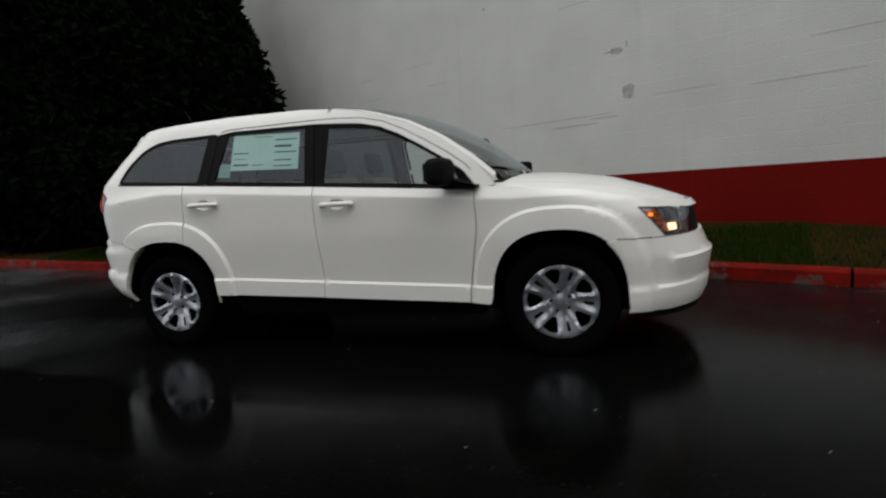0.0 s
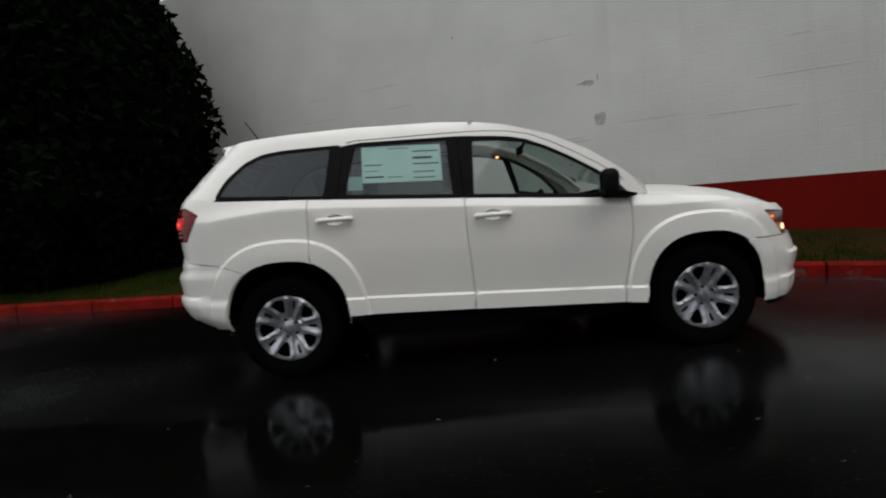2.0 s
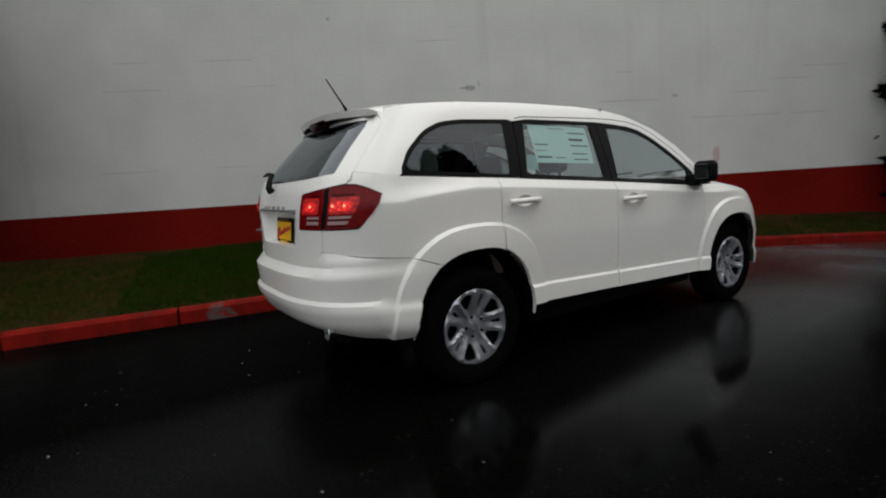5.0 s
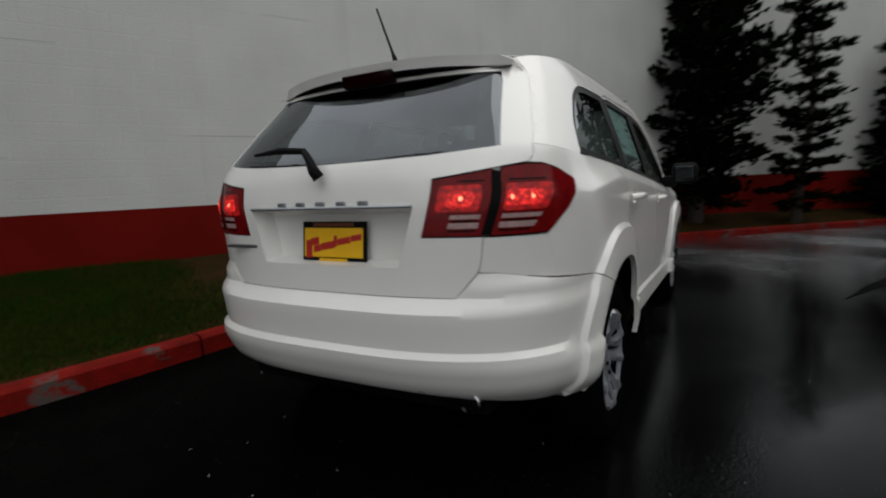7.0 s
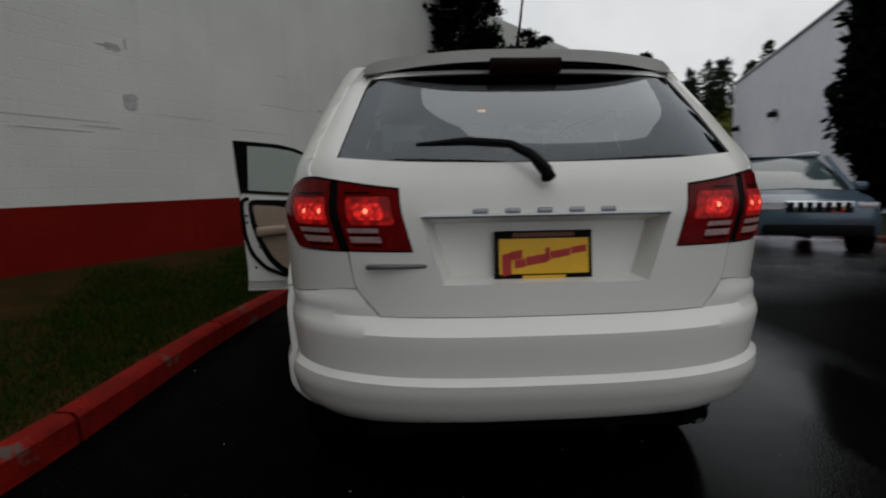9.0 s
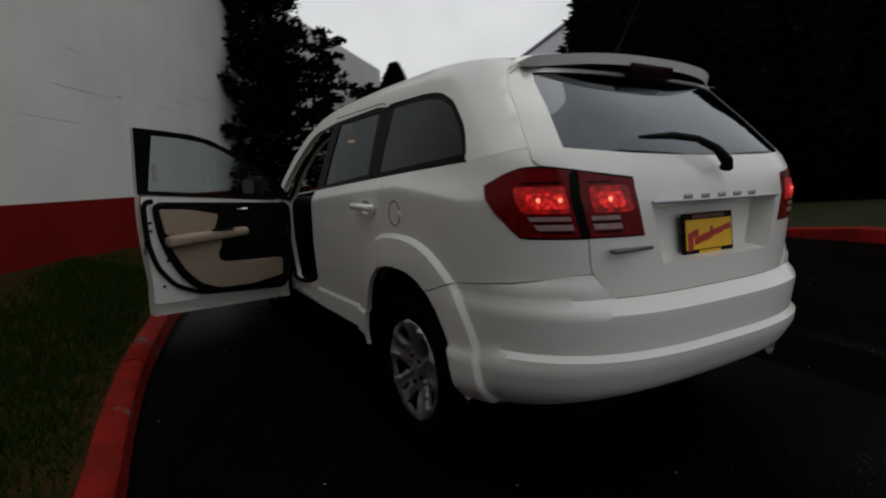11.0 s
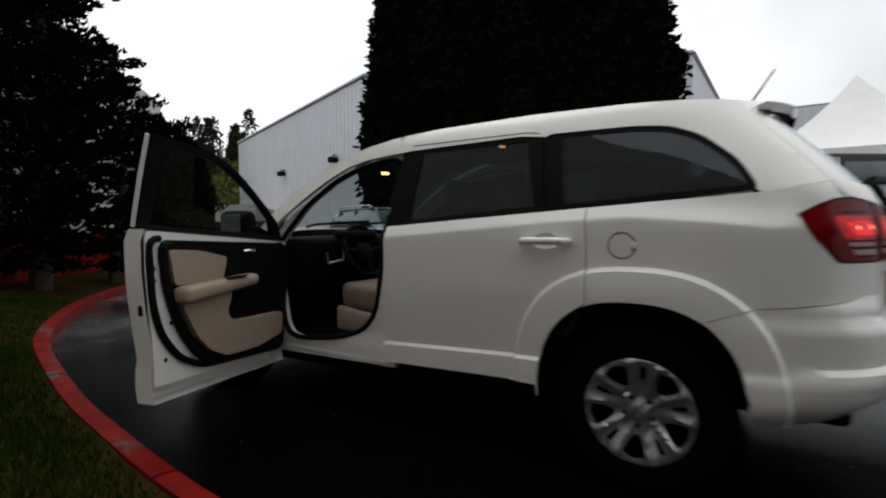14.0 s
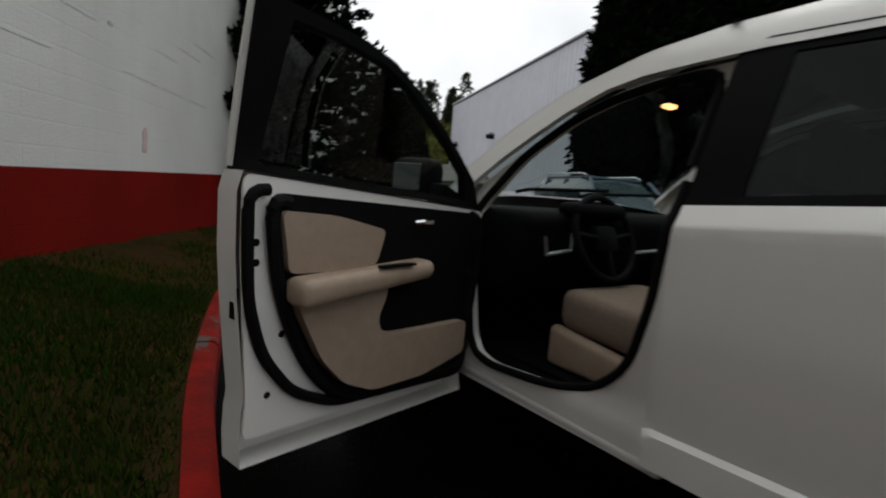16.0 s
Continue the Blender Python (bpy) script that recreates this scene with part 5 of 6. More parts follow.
door_parts.append(part("armrest", bm, TAN, left_door, "tan padded armrest"))
bm = bmesh.new()
box(bm, 1.70, 1.86, 0.672, 0.70, 0.880, 0.889, 0.004)
door_parts.append(part("window_switch", bm, BLACK_GLOSS, left_door))
bm = bmesh.new()
tube(bm, [(1.93, 0.755, 1.015), (1.95, 0.735, 1.02), (1.99, 0.735, 1.02), (2.01, 0.755, 1.015)], 0.011, 8)
door_parts.append(part("inner_handle", bm, CHROME, left_door, "chrome inner door handle"))
bm = bmesh.new()
box(bm, 1.330, 1.40, 0.80, 0.806, 0.775, 0.80, 0.004)
box(bm, 1.297, 1.31, 0.83, 0.86, 0.74, 0.83, 0.004)
door_parts.append(part("door_latch", bm, BLACK_TRIM, left_door))
for x, z in ((1.334, 0.961), (1.336, 0.905), (1.425, 0.689), (1.385, 0.513)):
    bm = bmesh.new()
    lathe(bm, [(0.0, -0.004), (0.008, -0.003), (0.011, 0.0)], 12, 'Y', pose(x, 0.793, z))
    door_parts.append(part("door_plug", bm, BLACK_TRIM, left_door))
bm = bmesh.new()
ifr = fine(FFRAME, 0.06)
sheet(bm, ifr, [fine(shrink(FWIN, 0.002), 0.06)], lambda x, z: Vector((x, side_y(x, z) - 0.045, z)), 0.06, 0.03, (), lambda co: Vector((0, 1, 0)))
door_parts.append(part("inner_window_frame", bm, BLACK_TRIM, left_door))
bm = bmesh.new()
tube(bm, [side_pt(1, x, z, -0.02) for x, z in ((1.268, 1.583), (1.275, 1.40), (1.283, 1.25), (1.29, 1.165))], 0.012, 8)
door_parts.append(part("door_edge", bm, WHITE, left_door))
for o in door_parts:
    o.data.transform(SWING)

# door opening of the body
OPEN = [(1.34, 1.15), (1.35, 0.50), (1.345, 0.345), (2.333, 0.325), (2.37, 0.60), (2.401, 0.83), (2.405, 1.08), *FFRAME[1:8][::-1], (1.266, 1.585)]
HOLE = round_loop([(1.405, 1.15), (1.432, 0.85), (1.49, 0.64), (1.60, 0.53), (1.72, 0.485), (1.88, 0.455), (2.15, 0.428), (2.29, 0.47), (2.315, 0.80), (2.325, 1.08), (2.13, 1.298), (1.92, 1.436), (1.76, 1.500), (1.56, 1.543), (1.385, 1.553)], 0.07)
bm = bmesh.new()
sheet(bm, fine(OPEN, 0.05), [fine(HOLE, 0.05)], lambda x, z: Vector((x, side_y(x, max(z, 0.42)) - 0.065, z)), 0.05, 0.05, (), lambda co: Vector((0, -1, 0)))
bmesh.ops.recalc_face_normals(bm, faces=bm.faces)
part("door_opening", bm, WHITE, car)
bm = bmesh.new()
tube(bm, [(x, side_y(x, max(z, 0.42)) - 0.066, z) for x, z in fine(HOLE, 0.05)] , 0.016, 8, False)
part("opening_seal", bm, BLACK_TRIM, car)
bm = bmesh.new()
lp = [(1.27, 1.58), (1.36, 1.56), (1.39, 1.16), (1.41, 0.72), (1.40, 0.48), (1.31, 0.42), (1.30, 0.9)]
sheet(bm, fine(lp, 0.06), [], lambda x, z: Vector((x, side_y(x, z) - 0.115, z)), 0.06)
part("pillar_trim", bm, GREY_CLOTH, car)
bm = bmesh.new()
box(bm, 1.345, 2.36, 0.78, 0.842, 0.335, 0.385, 0.015)
part("sill", bm, WHITE, car)

# headliner and floor
bm = bmesh.new()
xs = np.linspace(-0.45, 1.45, 18)
lp = [(x, -side_y(max(x, -0.3), top_z(x)) + 0.05) for x in xs] + [(x, side_y(max(x, -0.3), top_z(x)) - 0.05) for x in xs[::-1]]
sheet(bm, lp, [], lambda x, y: Vector((x, y, roof_z(x, y) - 0.035)), 0.15)
part("headliner", bm, GREY_CLOTH, car)
bm = bmesh.new()
box(bm, -0.48, 2.35, -0.72, 0.72, 0.43, 0.455, 0.004)
part("cabin_floor", bm, DASH, car)
bm = bmesh.new()
for v in box(bm, 2.02, 2.52, -0.80, 0.80, 0.72, 1.085, 0.06, seg=3):
    if v.co.z > 0.95:
        v.co.x += 0.02
    if v.co.z < 0.8:
        v.co.x += 0.12
part("dashboard", bm, DASH, car, "black soft dashboard")
bm = bmesh.new()
box(bm, 2.00, 2.12, 0.20, 0.56, 1.06, 1.13, 0.035, seg=3)
part("instrument_hood", bm, DASH, car)
for y0, y1 in ((0.56, 0.72), (-0.72, -0.30), (-0.18, 0.17)):
    bm = bmesh.new()
    tube(bm, [(2.005, y0, 1.0), (2.0, y0 + 0.01, 0.93), (2.0, y1 - 0.01, 0.915), (2.005, y1, 0.985)], 0.009, 6)
    part("dash_trim", bm, SILVER, car)
bm = bmesh.new()
box(bm, 1.15, 2.15, -0.14, 0.14, 0.45, 0.72, 0.04)
part("centre_console", bm, DASH, car)
M = pose(1.98, 0.38, 0.985, 0, 22, 0)
bm = bmesh.new()
tube(bm, [M @ Vector((0, 0.185 * math.cos(a), 0.185 * math.sin(a))) for a in np.linspace(0, 2 * math.pi, 37)], 0.016, 8, False)
wheel_rim = part("steering_wheel", bm, BLACK_TRIM, car, "black steering wheel")
bm = bmesh.new()
box(bm, -0.02, 0.05, -0.075, 0.075, -0.07, 0.06, 0.03, M)
for a in (0.1, math.pi - 0.1, -math.pi / 2):
    tube(bm, [M @ Vector((0.0, 0, -0.01)), M @ Vector((0, 0.18 * math.cos(a), 0.18 * math.sin(a)))], 0.014, 6)
part("wheel_hub", bm, BLACK_TRIM, wheel_rim)


# headrests made dark: the dim cabin's shade is put into the cloth colour
SHADED_CLOTH = mat("headrest cloth with cabin shade", (0.035, 0.030, 0.026), 0.9, var=0.15, scale=60)


def seat(x, y, w, bench=False, lift=0.0):
    bm = bmesh.new()
    vs = box(bm, x - 0.02, x + 0.52, y - w, y + w, 0.52 + lift, 0.685 + lift, 0.06, seg=4)
    for v in vs:
        v.co.z += 0.03 * (v.co.x - x) / 0.5 + (0.02 * (abs(v.co.y - y) / w) ** 3 if v.co.z > 0.6 + lift and not bench else 0.0)
    s = part("seat_cushion", bm, TAN_CLOTH, car, "tan cloth seat cushion")
    bm = bmesh.new()
    for v in box(bm, x - 0.14, x + 0.02, y - w, y + w, 0.58, 1.21, 0.055, seg=3):
        v.co.x -= 0.30 * (v.co.z - 0.58)
    part("seat_back", bm, TAN_CLOTH, s)
    for yy in ([y] if not bench else [y - w * 0.6, y + w * 0.6]):
        bm = bmesh.new()
        for v in box(bm, x - 0.30, x - 0.20, yy - 0.13, yy + 0.13, 1.24, 1.43, 0.045, seg=3):
            v.co.x -= 0.15 * (v.co.z - 1.24)
        tube(bm, [(x - 0.24, yy - 0.06, 1.15), (x - 0.25, yy - 0.06, 1.28)], 0.008, 6)
        tube(bm, [(x - 0.24, yy + 0.06, 1.15), (x - 0.25, yy + 0.06, 1.28)], 0.008, 6)
        part("headrest", bm, SHADED_CLOTH, s)
    return s


for y in (0.38, -0.38):
    s = seat(1.46, y, 0.26, False, 0.06)
    bm = bmesh.new()
    for v in box(bm, 1.42, 1.99, y + math.copysign(0.25, y) - 0.03, y + math.copysign(0.25, y) + 0.035, 0.46, 0.63, 0.025, seg=3):
        v.co.z -= 0.06 * (1.99 - v.co.x) / 0.5 * (1 if v.co.z > 0.53 else 0)
    part("seat_side", bm, TAN, s, "tan plastic seat side")
seat(0.50, 0.0, 0.66, True)
bm = bmesh.new()
tube(bm, [(1.30, 0.745, 1.46), (1.28, 0.74, 1.1), (1.29, 0.75, 0.6)], 0.02, 4)
part("seat_belt", bm, BLACK_TRIM, car)
for x, y, z in ((1.10, -0.05, 1.692), (1.68, 0.50, 1.502)):
    bm = bmesh.new()
    box(bm, x - 0.014, x + 0.014, y - 0.026, y + 0.026, z - 0.008, z + 0.006, 0.004)
    part("dome_lamp", bm, DOME, car, "lit warm dome lamp")
bm = bmesh.new()
box(bm, 1.80, 1.83, -0.12, 0.12, 1.47, 1.54, 0.014)
tube(bm, [(1.83, 0, 1.52), (1.86, 0, 1.57)], 0.012, 6)
part("rear_view_mirror", bm, BLACK_TRIM, car)

# price sheet behind the rear side glass, print as plain bars
def pane_patch(x0, x1, z0, z1, off):
    bm = bmesh.new()
    lp = [(x0, z0 - 0.045 * (x0 - 0.6)), (x1, z0 - 0.045 * (x1 - 0.6)), (x1, z1 - 0.045 * (x1 - 0.6)), (x0, z1 - 0.045 * (x0 - 0.6))]
    sheet(bm, fine(lp, 0.06), [], lambda x, z: side_pt(-1, x, z, off), 0.06)
    return bm


sheet_ob = part("price_sheet", pane_patch(0.602, 1.150, 1.312, 1.566, -0.016), PAPER, car, "pale green printed price sheet inside the window")
for x0, x1, z0, z1 in ((0.955, 1.13, 1.518, 1.526), (0.955, 1.09, 1.468, 1.484), (0.955, 1.13, 1.430, 1.438), (0.955, 1.10, 1.375, 1.382), (0.62, 0.74, 1.430, 1.437), (0.62, 0.75, 1.345, 1.356), (0.78, 0.88, 1.345, 1.350), (0.955, 1.10, 1.335, 1.342), (0.78, 0.93, 1.545, 1.549), (0.62, 0.72, 1.39, 1.394)):
    part("print_bar", pane_patch(x0, x1, z0, z1, -0.0145), PAPER_INK, sheet_ob, smooth=False)
part("window_decal", pane_patch(0.50, 0.60, 1.265, 1.36, -0.018), mat("pale decal", (0.30, 0.48, 0.46), 0.6, var=0.1), car)
bm = bmesh.new()
zt = roof_z(-0.33, 0)
tube(bm, [(-0.33, -0.01, zt), (-0.335, -0.01, zt + 0.03), (-0.355, -0.01, zt + 0.06), (-0.455, -0.01, zt + 0.215)], 0.006, 6, True, [0.014, 0.011, 0.006, 0.004])
part("aerial", bm, BLACK_TRIM, car)


# ---- grass ----
GRASS = mat("wet grass", (0.012, 0.034, 0.003), 0.9, spec=0.0, scale=2.2, color2=(0.026, 0.034, 0.005), coords="Object")
g_rng = np.random.default_rng(5)
verts, faces = [], []
for i in range(len(LAWN_ROWS) - 1):
    a, b = LAWN_ROWS[i], LAWN_ROWS[i + 1]
    cx = (a[0].x + b[0].x) / 2
    if not -8 < cx < 9.5:
        continue
    width = (a[8] - a[0]).length
    near = -2 < cx < 5
    for _ in range(int(width * (1100 if near else 300))):
        u, v = g_rng.random(), g_rng.random() * 8
        if v < 0.12:
            continue
        k = min(7, int(v))
        f = v - k
        p = (a[k].lerp(a[k + 1], f)).lerp(b[k].lerp(b[k + 1], f), u)
        if 0.7 * noise.noise(Vector((p.x * 0.7, p.y * 0.7, 3))) + 0.9 * max(0.0, v / 8 - 0.42) > 0.14 + 0.25 * g_rng.random():
            continue
        h = (0.025 + 0.045 * g_rng.random()) * min(1.0, 0.35 + v)
        an = g_rng.random() * 6.28
        dx, dy = math.cos(an) * 0.006, math.sin(an) * 0.006
        lean = Vector((g_rng.normal() * 0.02, g_rng.normal() * 0.02, h))
        n0 = len(verts)
        verts += [(p.x - dx, p.y - dy, p.z - 0.01), (p.x + dx, p.y + dy, p.z - 0.01), (p.x + lean.x, p.y + lean.y, p.z + lean.z)]
        faces.append((n0, n0 + 1, n0 + 2))
me = bpy.data.meshes.new("grass")
me.from_pydata(verts, [], faces)
me.materials.append(GRASS)
tagged(new("grass", me), "short wet green grass blades on the lawn", "grass", kind="stuff")

# ---- trees ----
BARK = mat("dark bark", (0.030, 0.022, 0.016), 0.9, var=0.35, scale=9, bump=0.8, bscale=30)
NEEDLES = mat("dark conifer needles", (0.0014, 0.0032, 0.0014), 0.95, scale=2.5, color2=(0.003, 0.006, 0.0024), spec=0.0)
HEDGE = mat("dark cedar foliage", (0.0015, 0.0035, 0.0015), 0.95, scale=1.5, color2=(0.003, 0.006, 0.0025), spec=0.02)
SHRUB = mat("olive shrub foliage", (0.045, 0.055, 0.010), 0.8, scale=0.12, color2=(0.13, 0.115, 0.022), spec=0.15)
FOREST = mat("distant wood foliage", (0.012, 0.018, 0.008), 0.85, scale=0.15, color2=(0.024, 0.032, 0.014), spec=0.1)


def spray(verts, faces, p, size, rng, flat_up=0.5, along=None, slim=0.22):
    """A small leafy spray of three crossed blades."""
    for _ in range(3):
        d = Vector((rng.normal(), rng.normal(), rng.normal() * flat_up)).normalized()
        if along is not None:
            d = (d * 0.55 + along).normalized()
        s = d.cross(Vector((rng.normal(), rng.normal(), rng.normal()))).normalized()
        n0 = len(verts)
        L = size * (0.7 + 0.6 * rng.random())
        verts += [tuple(p), tuple(p + d * L * 0.5 + s * L * slim), tuple(p + d * L), tuple(p + d * L * 0.5 - s * L * slim)]
        faces.append((n0, n0 + 1, n0 + 2, n0 + 3))


def pine(x, y, z, height, reach, seed, label, limbs, pad, lean=(0.0, 0.0)):
    """An old pine: uneven limbs that turn up at their ends, each set with separate flat pads of needles."""
    rng = np.random.default_rng(seed)
    t = thing("pine", label, "tree", pose(x, y, z))

    def stem(f):
        return Vector((0.10 * math.sin(f * 7 + seed) + lean[0] * f * f, 0.10 * math.cos(f * 6) + lean[1] * f * f, f * height))

    bm = bmesh.new()
    tube(bm, [stem(i / 10) for i in range(11)], 0.1, 9, True, [0.020 * height * (1 - i / 10.6) + 0.012 for i in range(11)])
    part("trunk", bm, BARK, t)
    bm = bmesh.new()
    verts, faces = [], []
    for i in range(limbs):
        f = 0.06 + 0.93 * (i + rng.random()) / limbs
        a = i * 2.39996 + rng.normal() * 0.35
        long_one = rng.random() < 0.18
        L = reach * (0.30 + 0.75 * (1 - f) ** 0.55 * min(1.0, 0.45 + 3.0 * f)) * (0.45 + 0.5 * rng.random() + 0.45 * long_one)
        p0 = stem(f)
        d = Vector((math.cos(a), math.sin(a), 0))
        rise = rng.uniform(0.15, 0.55) if f > 0.25 else rng.uniform(-0.05, 0.25)
        bend = rng.normal() * 0.25
        side = Vector((-d.y, d.x, 0))

        def at(k):
            return p0 + d * L * k + side * bend * L * k * k + Vector((0, 0, L * (-0.12 * k + rise * k ** 2.6)))

        tube(bm, [at(k) for k in (0, 0.3, 0.55, 0.8, 1.0)], 0.02, 5, False, [0.032, 0.026, 0.018, 0.012, 0.006])
        pads = max(3, int(L / 0.13))
        for j in range(pads):
            k = 0.04 + 0.98 * (j + rng.random()) / pads
            c = at(k) + Vector((rng.normal() * 0.07, rng.normal() * 0.07, rng.normal() * 0.03))
            r = pad * (0.13 + 0.09 * rng.random()) * (1.2 - 0.55 * k)
            along = (at(min(1.05, k + 0.1)) - at(k)).normalized() + Vector((0, 0, 0.35))
            for _ in range(20):
                q = c + Vector((rng.normal() * r, rng.normal() * r, rng.normal() * r * 0.42))
                spray(verts, faces, q, 0.15, rng, 0.5, along, 0.20)
    part("limb", bm, BARK, t)
    me = bpy.data.meshes.new("crown")
    me.from_pydata(verts, [], faces)
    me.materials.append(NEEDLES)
    c = new("crown", me)
    c.parent = t
    return t


def column_tree(x, y, z, height, radius, seed, label, n=5200, size=0.34, name="cedar", material=None, core=True):
    """A dense upright evergreen: a dark uneven core with sprays all over."""
    rng = np.random.default_rng(seed)
    t = thing(name, label, "tree", pose(x, y, z))
    bm = bmesh.new()
    tube(bm, [(0, 0, -0.1), (0, 0, height * 0.5), (0, 0, height * 0.9)], 0.1, 8, True, [radius * 0.13, radius * 0.09, 0.02])
    part("trunk", bm, BARK, t)
    def rad(f, a):
        r = radius * min(1.0, 0.55 + 3.0 * f) * (1 - max(0.0, f - 0.35) / 0.65) ** 0.6
        return r * (1 + 0.20 * noise.noise(Vector((math.cos(a) * 1.5, math.sin(a) * 1.5, f * height * 0.7 + seed))) + 0.06 * math.sin(5 * a + seed))
    verts, faces = [], []
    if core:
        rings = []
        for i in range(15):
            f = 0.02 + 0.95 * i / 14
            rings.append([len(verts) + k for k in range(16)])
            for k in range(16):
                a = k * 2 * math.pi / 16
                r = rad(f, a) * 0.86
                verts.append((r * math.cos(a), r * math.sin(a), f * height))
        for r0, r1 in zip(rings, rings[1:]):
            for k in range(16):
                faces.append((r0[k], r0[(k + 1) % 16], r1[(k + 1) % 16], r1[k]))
    for _ in range(n):
        f, a = rng.random() ** 1.1 * 0.98 + 0.01, rng.random() * 6.283
        r = rad(f, a) * (0.80 + 0.24 * rng.random())
        spray(verts, faces, Vector((r * math.cos(a), r * math.sin(a), f * height)), size, rng, 1.0)
    me = bpy.data.meshes.new("crown")
    me.from_pydata(verts, [], faces)
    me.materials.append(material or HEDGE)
    c = new("crown", me)
    c.parent = t
    return t


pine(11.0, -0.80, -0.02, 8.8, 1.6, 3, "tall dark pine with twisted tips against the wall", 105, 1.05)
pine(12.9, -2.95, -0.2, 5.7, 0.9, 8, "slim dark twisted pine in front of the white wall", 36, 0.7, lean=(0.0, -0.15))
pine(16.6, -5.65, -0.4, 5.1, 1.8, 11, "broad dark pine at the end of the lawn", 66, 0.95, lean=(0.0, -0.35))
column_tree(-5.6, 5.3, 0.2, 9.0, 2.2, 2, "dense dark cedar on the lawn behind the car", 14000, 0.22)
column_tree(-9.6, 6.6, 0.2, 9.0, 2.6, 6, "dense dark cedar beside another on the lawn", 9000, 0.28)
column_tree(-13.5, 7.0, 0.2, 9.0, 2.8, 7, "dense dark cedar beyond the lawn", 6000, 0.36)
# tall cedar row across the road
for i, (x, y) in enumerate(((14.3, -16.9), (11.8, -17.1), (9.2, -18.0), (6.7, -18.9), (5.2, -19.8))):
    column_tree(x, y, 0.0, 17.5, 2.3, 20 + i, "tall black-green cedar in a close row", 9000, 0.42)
for i, (x, y, h, r) in enumerate(((54.3, -24.9, 16.2, 3.2), (53.0, -28.6, 12.2, 2.7))):
    column_tree(x, y, -1.6, h, r, 40 + i, "tall upright arborvitae beside the car park", 7000, 0.5)

# wooded hill far behind
rng = np.random.default_rng(9)
bm = bmesh.new()
hx = np.linspace(-0.62, 0.15, 40)
def ridge(a):
    return 15.0 + 3.0 * math.sin(a * 7 + 1) + 2.0 * math.sin(a * 17)
rows = []
for f in np.linspace(0, 1, 7):
    rows.append([bm.verts.new(((75 + 45 * f) * math.cos(a), (75 + 45 * f) * math.sin(a), -0.5 + ridge(a) * f)) for a in hx])
for r0, r1 in zip(rows, rows[1:]):
    for k in range(len(hx) - 1):
        bm.faces.new((r0[k], r0[k + 1], r1[k + 1], r1[k]))
tagged(part("hill", bm, SHRUB), "olive shrub-covered hillside behind the car park", "hill", kind="structure")
verts, faces = [], []
for _ in range(900):
    a = rng.uniform(-0.62, 0.15)
    f = rng.random()
    c = Vector(((76 + 45 * f) * math.cos(a), (76 + 45 * f) * math.sin(a), -0.5 + ridge(a) * f))
    for _ in range(16):
        spray(verts, faces, c + Vector((rng.normal(), rng.normal(), abs(rng.normal()))) * 0.9, 1.0, rng, 1.0)
me = bpy.data.meshes.new("shrubs")
me.from_pydata(verts, [], faces)
me.materials.append(SHRUB)
tagged(new("shrubs", me), "olive and yellow-green shrubs on the hillside", "shrub", kind="stuff")
verts, faces = [], []
for _ in range(130):
    a = rng.uniform(-0.62, 0.15)
    f = rng.uniform(0.90, 1.0)
    h = rng.uniform(5.0, 13.0)
    c = Vector(((76 + 45 * f) * math.cos(a), (76 + 45 * f) * math.sin(a), -0.5 + ridge(a) * f))
    for _ in range(150):
        k = rng.random()
        r = 0.26 * h * (1 - k) ** 0.7 * (0.6 + 0.4 * rng.random()) * (1.3 if h < 5 else 1)
        an = rng.random() * 6.283
        spray(verts, faces, c + Vector((r * math.cos(an), r * math.sin(an), h * k)), 1.0, rng, 0.9)
me = bpy.data.meshes.new("woods")
me.from_pydata(verts, [], faces)
me.materials.append(FOREST)
tagged(new("woods", me), "dark wooded ridge of mixed conifers on the skyline", "woods", kind="stuff")

# ---- buildings across the road ----
METAL = mat("white ribbed metal cladding", (0.58, 0.58, 0.62), 0.5, var=0.06, scale=0.8)
METAL_TRIM = mat("grey metal roof edge", (0.22, 0.22, 0.24), 0.5, var=0.1)


def ribbed_wall(parent, a, b, z0, z1, pitch=0.6):
    """Cladding with trapezoid ribs from a to b."""
    d = Vector((b[0] - a[0], b[1] - a[1], 0))
    L = d.length
    d.normalize()
    nrm = Vector((d.y, -d.x, 0))
    prof = [(0.0, 0.0)]
    x = 0.0
    while x < L - pitch:
        prof += [(x + pitch * 0.70, 0.0), (x + pitch * 0.76, 0.05), (x + pitch * 0.94, 0.05), (x + pitch, 0.0)]
        x += pitch
    prof.append((L, 0.0))
    bm = bmesh.new()
    lo = [bm.verts.new(Vector((a[0], a[1], z0)) + d * x + nrm * o) for x, o in prof]
    hi = [bm.verts.new(Vector((a[0], a[1], z1)) + d * x + nrm * o) for x, o in prof]
    for k in range(len(prof) - 1):
        bm.faces.new((lo[k], lo[k + 1], hi[k + 1], hi[k]))
    return part("wall", bm, METAL, parent, smooth=False)


def slab(x0, x1, y0, y1, z0, z1, bevel=0.0):
    bm = bmesh.new()
    box(bm, x0, x1, y0, y1, z0, z1, bevel)
    return bm


